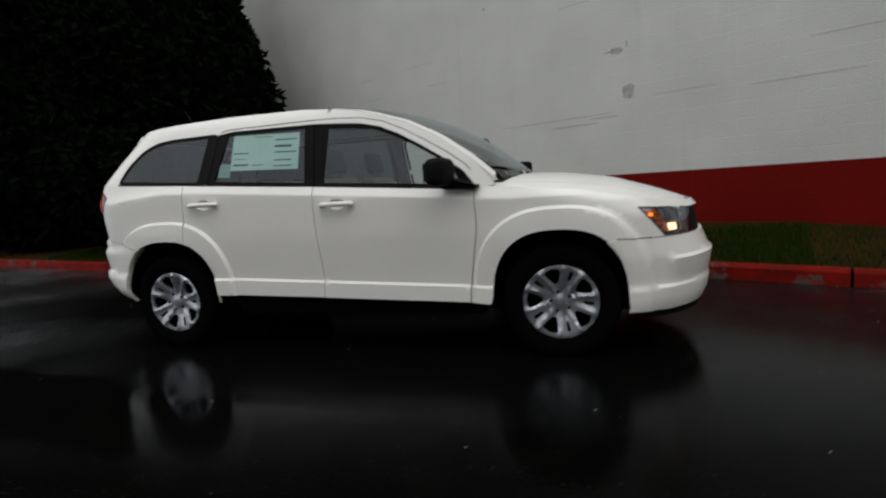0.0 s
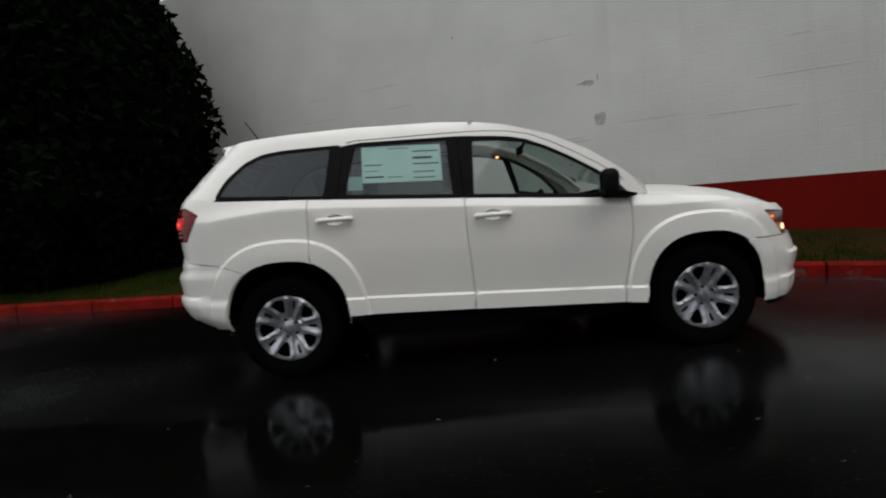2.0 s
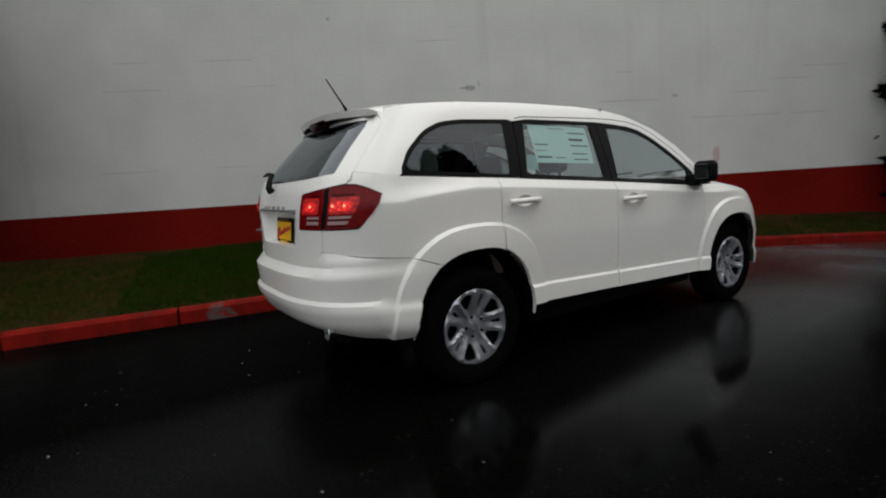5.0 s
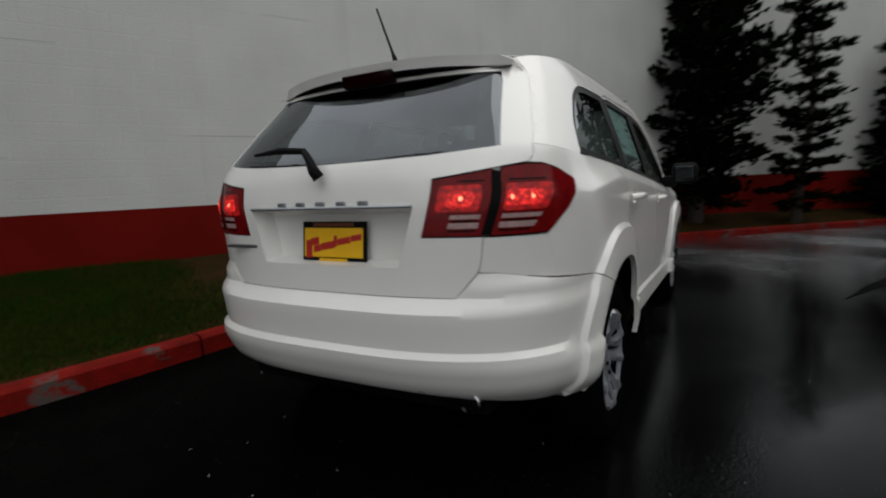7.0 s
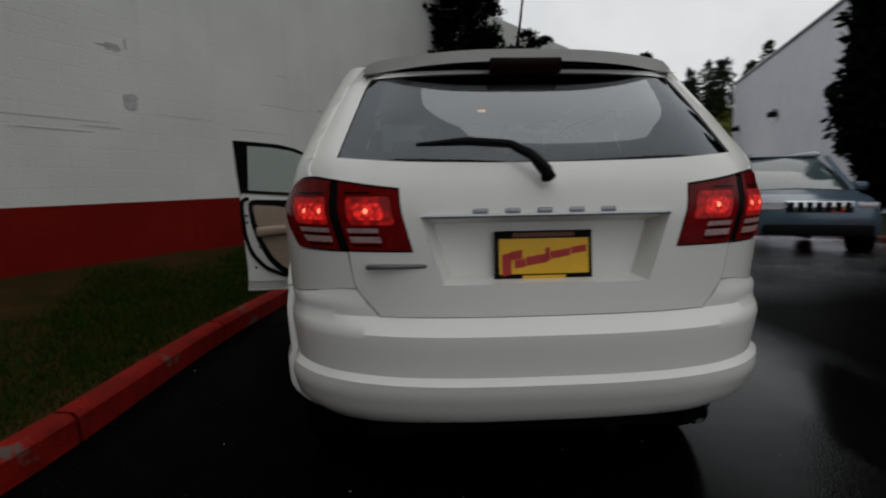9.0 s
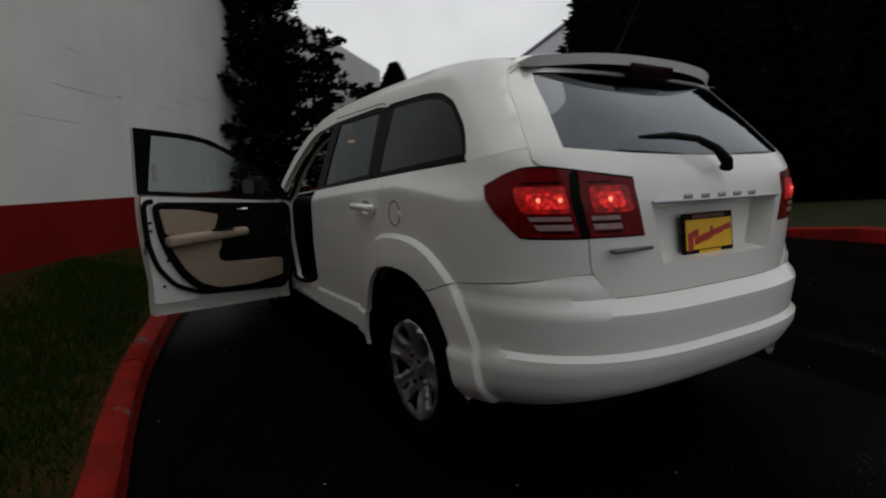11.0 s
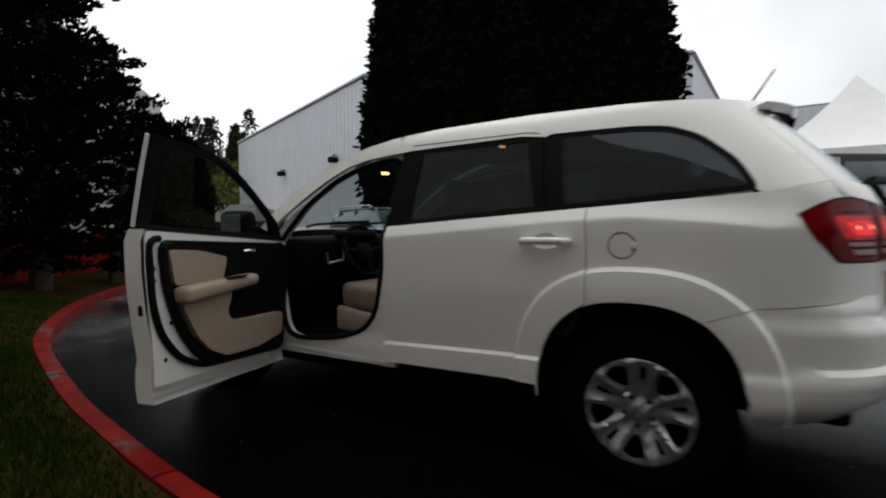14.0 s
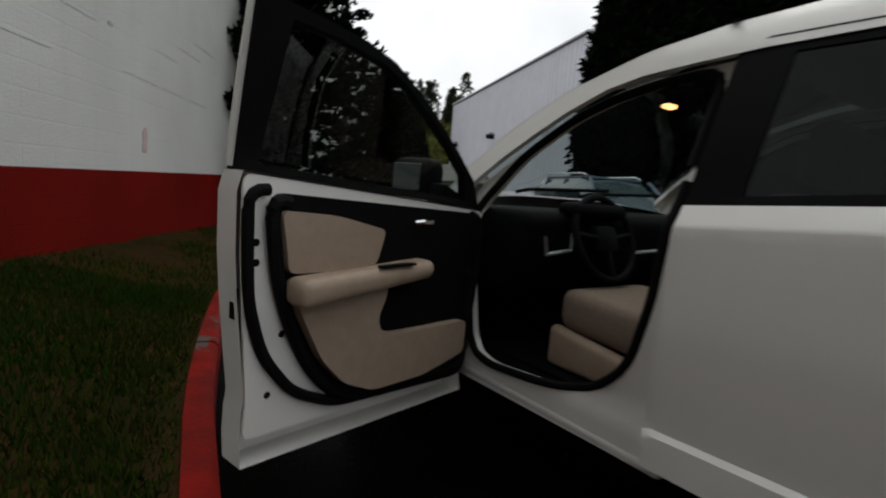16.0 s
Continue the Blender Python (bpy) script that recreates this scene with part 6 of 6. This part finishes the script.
shed = thing("warehouse", "long white ribbed-metal warehouse across the road", "building")
EAVE = 10.6
FOOT = [(50, -32.5), (21.4, -21.4), (3.57, -28.5), (3.4, -43), (46, -62)]
for a, b in zip(FOOT[:-1], FOOT[1:]):
    ribbed_wall(shed, b, a, -1.6, EAVE)
bm = bmesh.new()
f0 = [bm.verts.new((x, y, EAVE - 0.02)) for x, y in FOOT]
bm.faces.new(f0)
part("roof", bm, METAL_TRIM, shed, smooth=False)
for a, b in zip(FOOT[:-2], FOOT[1:-1]):
    bm = bmesh.new()
    A, B = Vector((*a, EAVE)), Vector((*b, EAVE))
    tube(bm, [A, B], 0.16, 4)
    part("roof_edge", bm, METAL_TRIM, shed, smooth=False)
for q in (0.10, 0.50, 0.86):
    c = Vector((*FOOT[0], 0)).lerp(Vector((*FOOT[1], 0)), q)
    bm = bmesh.new()
    box(bm, c.x - 0.28, c.x + 0.28, c.y + 0.10, c.y + 0.65, 5.6, 6.0, 0.08)
    tube(bm, [(c.x, c.y, 6.1), (c.x, c.y + 0.3, 6.15), (c.x, c.y + 0.4, 6.0)], 0.05, 6)
    part("wall_lamp", bm, BLACK_TRIM, shed)
bm = bmesh.new()
box(bm, 2.75, 3.3, -30.4, -29.9, 5.6, 5.95, 0.05)
part("wall_lamp", bm, BLACK_TRIM, shed)
wing = thing("office_wing", "low white flat-roofed wing behind the tent", "building")
ribbed_wall(wing, (-45, -43), (3.2, -43), 0, 9.6)
part("roof", slab(-45, 3.2, -60, -43.1, 9.5, 9.75), METAL_TRIM, wing, smooth=False)
far = thing("far_building", "lower white wall of a farther building", "building")
FAR_M = Matrix.Translation((20.6, -8.2, 0)) @ Matrix.Rotation(math.atan2(-2.7, 5.2), 4, 'Z')
bm = slab(0, 5.9, 0.02, 0.3, -1.2, 4.7)
bm.transform(FAR_M)
part("wall", bm, WALL_WHITE, far, smooth=False)
bm = slab(-0.05, 6.0, -0.04, 4.0, 4.7, 4.85)
bm.transform(FAR_M)
part("roof", bm, METAL_TRIM, far, smooth=False)

# ---- verge across the road ----
verge_line = spline([(16, -10.5), (8, -9.0), (4, -7.6), (2.4, -6.85), (0, -6.15), (-4, -6.4), (-12, -7.4), (-24, -9)], 0.3)
verge = thing("kerb", "red-painted kerb along the far verge", "kerb", kind="structure")
i = 0
while i < len(verge_line) - 2:
    seg = verge_line[i:i + 7]
    if len(seg) > 1:
        e = (seg[1] - seg[0]).normalized() * 0.01
        kerb_piece([seg[0] + e, *seg[1:-1], seg[-1] - e], verge, RED_KERB)
    i += 6
bm = bmesh.new()
rows = []
for i, p in enumerate(verge_line):
    t = (verge_line[min(i + 1, len(verge_line) - 1)] - verge_line[max(i - 1, 0)]).normalized()
    nrm = Vector((-t.y, t.x, 0))
    rows.append([bm.verts.new(p + nrm * d + Vector((0, 0, ground_z(p.x + nrm.x * d, p.y + nrm.y * d) + 0.13 + 0.03 * min(d, 4)))) for d in (0.15, 0.6, 1.5, 3, 7, 14)])
for a, b in zip(rows, rows[1:]):
    for k in range(5):
        bm.faces.new((a[k], a[k + 1], b[k + 1], b[k]))
tagged(part("verge", bm, mat("far verge grass", (0.010, 0.018, 0.005), 0.9, spec=0.05, scale=3, color2=(0.020, 0.018, 0.007), bump=0.8, bscale=50)), "short wet grass verge across the road", "lawn", kind="structure")

# ---- orange posts and cone ----
ORANGE = mat("orange plastic", (0.75, 0.085, 0.02), 0.45, var=0.12, scale=12)
BAND = mat("pale reflective band", (0.55, 0.50, 0.46), 0.35, var=0.1, scale=20)


def traffic_post(x, y, lean, label):
    z = ground_z(x, y)
    t = thing("traffic_post", label, "traffic post", pose(x, y, z, 0, lean, 0), "posts at the verge")
    bm = bmesh.new()
    lathe(bm, [(0.0, 0.0), (0.22, 0.0), (0.22, 0.03), (0.17, 0.06), (0.07, 0.08), (0.05, 0.10)], 20, 'Z')
    part("base", bm, RUBBER, t, "black rubber base")
    bm = bmesh.new()
    lathe(bm, [(0.055, 0.08), (0.05, 0.15), (0.045, 1.10), (0.03, 1.13), (0.03, 1.17), (0.048, 1.18), (0.048, 1.27), (0.0, 1.28)], 16, 'Z')
    part("post", bm, ORANGE, t)
    for zz in (0.86, 1.02):
        bm = bmesh.new()
        lathe(bm, [(0.0475, zz), (0.0482, zz + 0.005), (0.0475, zz + 0.075)], 16, 'Z')
        part("band", bm, BAND, t)
    return t


traffic_post(0.12, -5.75, 0, "orange plastic traffic post on a black rubber base")
traffic_post(-0.72, -5.85, 2, "leaning orange traffic post on a black rubber base")


def traffic_cone(x, y, bands, label):
    cone = thing("traffic_cone", label, "traffic cone", pose(x, y, ground_z(x, y)))
    bm = bmesh.new()
    lathe(bm, [(0.0, 0.70), (0.03, 0.70), (0.04, 0.68), (0.13, 0.05), (0.135, 0.03)], 20, 'Z')
    part("cone", bm, ORANGE, cone)
    bm = bmesh.new()
    box(bm, -0.18, 0.18, -0.18, 0.18, 0, 0.035, 0.012)
    part("base", bm, ORANGE, cone)
    for z0, z1 in bands:
        bm = bmesh.new()
        lathe(bm, [(0.13 - (z - 0.05) / 7 + 0.002, z) for z in (z0, z1)], 20, 'Z')
        part("band", bm, BAND, cone)


traffic_cone(4.0, -6.32, (), "plain orange traffic cone standing on wet asphalt")
traffic_cone(2.88, -6.62, ((0.30, 0.40), (0.48, 0.60)), "orange traffic cone with two pale bands beside the kerb")


# ---- other vehicles ----
def simple_wheel(parent, x, y, r, s, rim_mat):
    bm = bmesh.new()
    lathe(bm, [(r * 0.62, -0.10), (r * 0.9, -0.11), (r, -0.07), (r, 0.07), (r * 0.9, 0.11), (r * 0.62, 0.10)], 28, 'Y', pose(x, y, r))
    w = part("wheel", bm, RUBBER, parent)
    bm = bmesh.new()
    m = pose(x, y, r)
    lathe(bm, [(0.0, s * 0.07), (r * 0.18, s * 0.075), (r * 0.2, s * 0.05), (r * 0.64, s * 0.045), (r * 0.66, s * 0.10)], 28, 'Y', m)
    part("rim", bm, UNDER, w)
    for k in range(5):
        a = k * 2 * math.pi / 5 + 0.3
        bm = bmesh.new()
        tube(bm, [m @ Vector((0.04 * math.cos(a), s * 0.085, 0.04 * math.sin(a))), m @ Vector((r * 0.62 * math.cos(a), s * 0.09, r * 0.62 * math.sin(a)))], 0.03, 6)
        part("spoke", bm, rim_mat, w)


def loft(sections, parent, name, material, label=""):
    """A body from cross-sections: (x, half width low, half width high, z low, z high)."""
    bm = bmesh.new()
    rings = []
    for x, w0, w1, z0, z1 in sections:
        zm = z0 + (z1 - z0) * 0.55
        pts = [(w0 * 0.92, z0), (w0, z0 + 0.06), (max(w0, w1), zm), (w1, z1 - 0.05), (w1 * 0.93, z1), (0, z1 + 0.03)]
        ring = [(x, y, z) for y, z in pts] + [(x, -y, z) for y, z in pts[-2::-1]]
        rings.append([bm.verts.new(c) for c in ring])
    for r0, r1 in zip(rings, rings[1:]):
        for k in range(len(r0) - 1):
            bm.faces.new((r0[k], r0[k + 1], r1[k + 1], r1[k]))
        bm.faces.new((r0[-1], r0[0], r1[0], r1[-1]))
    bm.faces.new(rings[0])
    bm.faces.new(rings[-1][::-1])
    bmesh.ops.recalc_face_normals(bm, faces=bm.faces)
    return part(name, bm, material, parent, label)


def suv(m, paint, label):
    """A sport utility vehicle whose nose points to +x."""
    t = thing("sport_utility_vehicle", label, "car", m)
    L = 2.40
    body = loft([(-L, 0.80, 0.84, 0.42, 1.08), (-L + 0.12, 0.92, 0.93, 0.34, 1.14), (-1.0, 0.95, 0.94, 0.30, 1.14), (0.9, 0.95, 0.93, 0.30, 1.12), (1.2, 0.95, 0.90, 0.32, 1.10), (2.0, 0.93, 0.84, 0.36, 1.03), (L - 0.06, 0.84, 0.78, 0.42, 0.95), (L, 0.76, 0.70, 0.50, 0.90)], t, "body", paint)
    loft([(-2.25, 0.78, 0.62, 1.10, 1.66), (-1.7, 0.82, 0.64, 1.10, 1.73), (-0.2, 0.84, 0.64, 1.10, 1.74), (0.25, 0.84, 0.60, 1.10, 1.68), (1.15, 0.82, 0.74, 1.06, 1.12)], t, "cabin", DARK_CABIN, "dark glazed cabin")
    bm = bmesh.new()
    box(bm, -2.0, 0.2, -0.60, 0.60, 1.715, 1.765, 0.03)
    part("roof", bm, paint, t)
    for s in (-1, 1):
        for xx, dx in ((0.34, 0.83), (-0.75, 0.03), (-1.75, -0.15)):
            bm = bmesh.new()
            tube(bm, [(xx + (dx if xx > 0.3 else 0), s * 0.85, 1.10), (xx, s * 0.655, 1.71)], 0.04, 6)
            part("pillar", bm, paint, t)
        bm = bmesh.new()
        tube(bm, [(-1.9, s * 0.62, 1.79), (-1.7, s * 0.62, 1.82), (-0.1, s * 0.62, 1.82), (0.1, s * 0.62, 1.77)], 0.018, 6)
        part("roof_rail", bm, CHROME, t)
        bm = bmesh.new()
        box(bm, 0.78, 0.92, s * 0.95, s * 1.14, 1.10, 1.25, 0.04)
        part("mirror", bm, paint, t)
        for x in (-1.42, 1.47):
            bm = bmesh.new()
            lathe(bm, [(0.0, s * 0.90), (0.43, s * 0.90), (0.43, s * 0.957), (0.40, s * 0.962), (0.0, s * 0.962)], 24, 'Y', pose(x, 0, 0.40))
            part("wheel_well", bm, UNDER, t)
            simple_wheel(t, x, s * 0.87, 0.385, s, SILVER)
        bm = bmesh.new()
        box(bm, L - 0.10, L + 0.005, s * 0.50, s * 0.78, 0.84, 0.95, 0.025)
        part("headlamp", bm, mat("far headlamp", (0.45, 0.45, 0.47), 0.15, metal=0.5), t)
    bm = bmesh.new()
    box(bm, L - 0.03, L + 0.012, -0.46, 0.46, 0.78, 0.97, 0.02)
    grille = part("grille", bm, CHROME, t)
    for k in range(7):
        y = -0.38 + k * 0.127
        bm = bmesh.new()
        box(bm, L + 0.008, L + 0.018, y - 0.042, y + 0.042, 0.80, 0.95, 0.008)
        part("slot", bm, BLACK_TRIM, grille)
    bm = bmesh.new()
    box(bm, L - 0.08, L + 0.03, -0.75, 0.75, 0.42, 0.60, 0.04)
    part("lower_grille", bm, BLACK_TRIM, t)
    return t


DARK_CABIN = mat("dark vehicle glass", (0.05, 0.07, 0.075), 0.06, spec=0.8, var=0.2, scale=2)
BLUE = mat("blue-grey metallic paint", (0.075, 0.115, 0.16), 0.28, metal=0.35, coat=0.5, var=0.05)
SILVER_PAINT = mat("silver-grey metallic paint", (0.26, 0.27, 0.29), 0.3, metal=0.4, coat=0.4, var=0.05)
suv(pose(7.50, -6.85, ground_z(7.5, -6.85), 0, 0, 157), BLUE, "blue-grey sport utility vehicle standing on the wet road")


def off_roader(m, label):
    t = thing("off_roader", label, "car", m)
    loft([(-1.85, 0.72, 0.74, 0.55, 1.15), (-1.7, 0.76, 0.76, 0.50, 1.20), (0.35, 0.76, 0.75, 0.50, 1.18), (0.55, 0.74, 0.72, 0.52, 1.14), (1.55, 0.66, 0.62, 0.58, 1.08), (1.62, 0.60, 0.58, 0.62, 1.04)], t, "body", SILVER_PAINT)
    loft([(-1.80, 0.72, 0.64, 1.18, 1.76), (-1.7, 0.74, 0.66, 1.18, 1.80), (0.0, 0.74, 0.66, 1.18, 1.82), (0.25, 0.74, 0.64, 1.18, 1.78), (0.52, 0.72, 0.68, 1.14, 1.20)], t, "soft_top", mat("black soft top", (0.012, 0.012, 0.013), 0.8, var=0.2, scale=8), "black soft top")
    for s in (-1, 1):
        for x0, x1 in ((-0.45, 0.20), (-1.45, -0.62)):
            bm = bmesh.new()
            box(bm, x0, x1, s * 0.715, s * 0.755, 1.24, 1.64, 0.02)
            part("window", bm, DARK_CABIN, t)
        bm = bmesh.new()
        for x0, x1, z0, z1 in ((-0.53, -0.47, 1.18, 1.72), (0.20, 0.27, 1.18, 1.70), (-0.5, 0.25, 1.66, 1.72)):
            box(bm, x0, x1, s * 0.71, s * 0.765, z0, z1, 0.01)
        part("door_frame", bm, SILVER_PAINT, t)
        bm = bmesh.new()
        box(bm, 0.10, 0.22, s * 0.78, s * 0.98, 1.20, 1.38, 0.03)
        part("mirror", bm, BLACK_TRIM, t)
        for x in (-1.2, 1.22):
            simple_wheel(t, x, s * 0.76, 0.38, s, SILVER)
            bm = bmesh.new()
            tube(bm, [(x + 0.52 * math.cos(a), s * 0.82, 0.42 + 0.48 * math.sin(a)) for a in np.linspace(0.1, math.pi - 0.1, 12)], 0.07, 6)
            part("fender", bm, BLACK_TRIM, t)
    bm = bmesh.new()
    box(bm, 1.62, 1.85, -0.78, 0.78, 0.52, 0.70, 0.04)
    part("bumper", bm, BLACK_TRIM, t)
    return t


off_roader(pose(-0.62, -9.65, ground_z(0, -9.65) + 0.16, 0, 0, 34), "silver-grey off-road vehicle with a black soft top on the verge")
for x, y, rz, c in ((43.8, -23.7, 153, (0.16, 0.012, 0.012)), (46.5, -25.3, 150, (0.35, 0.35, 0.36)), (33, -10.2, 75, (0.14, 0.012, 0.012))):
    suv(pose(x, y, ground_z(x, y), 0, 0, rz), mat("distant car paint", c, 0.3, coat=0.5, var=0.05), "parked car far off beside the trees")
hut = thing("garden_shed", "low building with a pale pitched roof behind parked cars", "building")
part("wall", slab(36.2, 41.0, -28.2, -24.2, -1.5, 1.7), mat("grey-green shed wall", (0.06, 0.07, 0.05), 0.8, var=0.2), hut, smooth=False)
bm = bmesh.new()
for v in box(bm, 35.8, 41.4, -28.6, -23.9, 1.7, 1.86):
    v.co.z += 0.27 * (v.co.y + 28.6) * (v.co.z > 1.8)
part("roof", bm, mat("pale shed roof", (0.32, 0.30, 0.26), 0.8, var=0.15), hut, smooth=False)

# low leafy backdrop, added to darken the view beneath the tent canopy
for i, (x, y) in enumerate(((-9.5, -21.5), (-6.8, -21.0), (-4.0, -21.3), (-1.2, -21.0), (1.4, -21.6))):
    column_tree(x, y, 0.4, 3.1, 1.9, 60 + i, "low leafy backdrop added to darken the view under the tent", 1800, 0.34, name="tent_backdrop")

# ---- tent ----
CANVAS = mat("white tent canvas", (0.74, 0.74, 0.72), 0.6, var=0.05, scale=2, bump=0.2, bscale=4)
tent = thing("tent", "white peaked event tent with open sides", "tent", pose(-2.4, -16.6, 0.55))
bm = bmesh.new()
H, E2, AP = 2.9, 2.55, 5.0
N = 10
rings = []
for i in range(N + 1):
    f = i / N
    s = H * (1 - f)
    z = E2 + (AP - E2) * (f ** 1.7)
    ring = []
    for cx, cy in ((-1, -1), (1, -1), (1, 1), (-1, 1)):
        for k in range(4):
            nx, ny = [(2, 0), (0, 2), (-2, 0), (0, -2)][[(-1, -1), (1, -1), (1, 1), (-1, 1)].index((cx, cy))]
            ring.append(bm.verts.new(((cx + nx * k / 4) * s, (cy + ny * k / 4) * s, z + 0.0)))
    rings.append(ring)
for r0, r1 in zip(rings, rings[1:]):
    for k in range(16):
        bm.faces.new((r0[k], r0[(k + 1) % 16], r1[(k + 1) % 16], r1[k]))
bmesh.ops.remove_doubles(bm, verts=bm.verts, dist=0.001)
part("canopy", bm, CANVAS, tent)
for s0, s1 in (((-1, -1), (1, -1)), ((1, -1), (1, 1)), ((1, 1), (-1, 1)), ((-1, 1), (-1, -1))):
    bm = bmesh.new()
    vs = [bm.verts.new((s0[0] * H, s0[1] * H, E2)), bm.verts.new((s1[0] * H, s1[1] * H, E2)), bm.verts.new((s1[0] * H, s1[1] * H, E2 - 0.28)), bm.verts.new((s0[0] * H, s0[1] * H, E2 - 0.28))]
    bm.faces.new(vs)
    part("valance", bm, CANVAS, tent, smooth=False)
for sx in (-1, 1):
    for sy in (-1, 1):
        bm = bmesh.new()
        tube(bm, [(sx * H, sy * H, 0), (sx * H, sy * H, E2)], 0.04, 8)
        part("pole", bm, SILVER_PAINT, tent)

# ---- marks on the block wall ----
PATCH = mat("grey scraped plaster", (0.40, 0.40, 0.385), 0.9, var=0.3, scale=14, bump=0.8, bscale=60)
CRACK = mat("dark crack", (0.33, 0.33, 0.32), 0.9, var=0.3, scale=20)
W_DIR = (WALL_B - WALL_A).normalized()
W_ANG = math.atan2(W_DIR.y, W_DIR.x)


def wall_spot(x, z, w, h, material, seed, name="scuff", depth=0.006):
    """An uneven patch on the wall at x along the world and height z."""
    r = random.Random(seed)
    bm = bmesh.new()
    n = 14
    pts = [((0.5 * w) * math.copysign(abs(math.cos(a)) ** 0.6, math.cos(a)) * r.uniform(0.75, 1.05), (0.5 * h) * math.copysign(abs(math.sin(a)) ** 0.6, math.sin(a)) * r.uniform(0.75, 1.05)) for a in [k * 2 * math.pi / n for k in range(n)]]
    lo = [bm.verts.new((px, 0.02, pz)) for px, pz in pts]
    hi = [bm.verts.new((px * 0.95, -depth, pz * 0.95)) for px, pz in pts]
    for k in range(n):
        bm.faces.new((lo[k], lo[(k + 1) % n], hi[(k + 1) % n], hi[k]))
    bm.faces.new(hi)
    bmesh.ops.recalc_face_normals(bm, faces=bm.faces)
    ob = part(name, bm, material, wall_main)
    ob.matrix_parent_inverse = wall_main.matrix_basis.inverted()
    ob.matrix_basis = pose(x, wall_line_y(x), z, 0, 0, math.degrees(W_ANG))
    return ob


wall_main = bpy.data.objects["wall_north"]
wall_spot(3.63, 2.16, 0.20, 0.22, PATCH, 1)
wall_spot(3.45, 2.72, 0.30, 0.025, CRACK, 2)
wall_spot(3.62, 2.78, 0.018, 0.12, CRACK, 3)
wall_spot(2.9, 1.80, 0.9, 0.010, CRACK, 4)
wall_spot(3.3, 1.86, 0.5, 0.010, CRACK, 5)
wall_spot(3.49, 2.72, 0.22, 0.10, PATCH, 8, "scuff", 0.004)
wall_spot(1.52, 3.85, 0.05, 0.05, CRACK, 9, "scuff", 0.004)
wall_spot(5.41, 1.99, 1.2, 0.008, CRACK, 10, "joint_crack", 0.004)
wall_spot(5.95, 2.40, 1.3, 0.008, CRACK, 11, "joint_crack", 0.004)
wall_spot(6.7, 2.45, 0.12, 0.05, PATCH, 12, "scuff", 0.004)
wall_spot(2.6, 1.91, 2.2, 0.010, CRACK, 13, "joint_crack", 0.004)
for k in range(16):
    r = random.Random(100 + k)
    wall_spot(r.uniform(-3, 9.5), 1.25 + 0.203 * r.randrange(1, 14), r.uniform(0.3, 1.1), 0.007, CRACK, 30 + k, "joint_crack", 0.003)
wall_spot(7.40, 1.40, 0.14, 0.34, mat("faded pink notice", (0.55, 0.42, 0.40), 0.6, var=0.15, scale=10), 7, "notice", 0.012)

# ---- tar seam along the road ----
bm = bmesh.new()
rows = []
seam = spline([(15.5, -9.3), (13, -7.7), (9.8, -5.7), (7.0, -4.15), (3.9, -2.58), (3.3, -2.28)], 0.15)
for i, p in enumerate(seam):
    t = (seam[min(i + 1, len(seam) - 1)] - seam[max(i - 1, 0)]).normalized()
    w = (0.07 if p.x > 4.0 else max(0.004, 0.07 * (p.x - 3.3) / 0.7)) + (0.03 if p.x > 4.0 else 0.005) * noise.noise(Vector((p.x * 2.1, p.y * 2.1, 5)))
    side = Vector((-t.y, t.x, 0))
    z = ground_z(p.x, p.y)
    rows.append([bm.verts.new(p + side * d + Vector((0, 0, z + h))) for d, h in ((-w, 0.0), (-w * 0.7, 0.006), (w * 0.7, 0.006), (w, 0.0))])
for a, b in zip(rows, rows[1:]):
    for k in range(3):
        bm.faces.new((a[k], a[k + 1], b[k + 1], b[k]))
tagged(part("tar_seam", bm, mat("black tar", (0.003, 0.003, 0.003), 0.95, spec=0.02, var=0.2, scale=8)), "black tar seam along the wet road", "road seam", kind="structure")

# ---- small bits on the wet asphalt ----
lit = np.random.default_rng(12)
verts, faces = [], []
for _ in range(300):
    x, y = lit.uniform(-6, 8), lit.uniform(-6.0, 2.3)
    z = ground_z(x, y) + 0.003
    a, r = lit.random() * 6.28, lit.uniform(0.003, 0.009)
    n0 = len(verts)
    for k in range(5):
        b = a + k * 1.2566
        q = r * lit.uniform(0.6, 1.1)
        verts.append((x + q * math.cos(b), y + q * 0.7 * math.sin(b), z))
    verts.append((x, y, z + r * 0.5))
    faces += [(n0 + k, n0 + (k + 1) % 5, n0 + 5) for k in range(5)]
me = bpy.data.meshes.new("grit")
me.from_pydata(verts, [], faces)
me.materials.append(mat("pale stone grit", (0.20, 0.19, 0.17), 0.6, var=0.3, scale=5))
tagged(new("grit", me), "scattered pale stone chips on wet asphalt", "grit", kind="stuff")
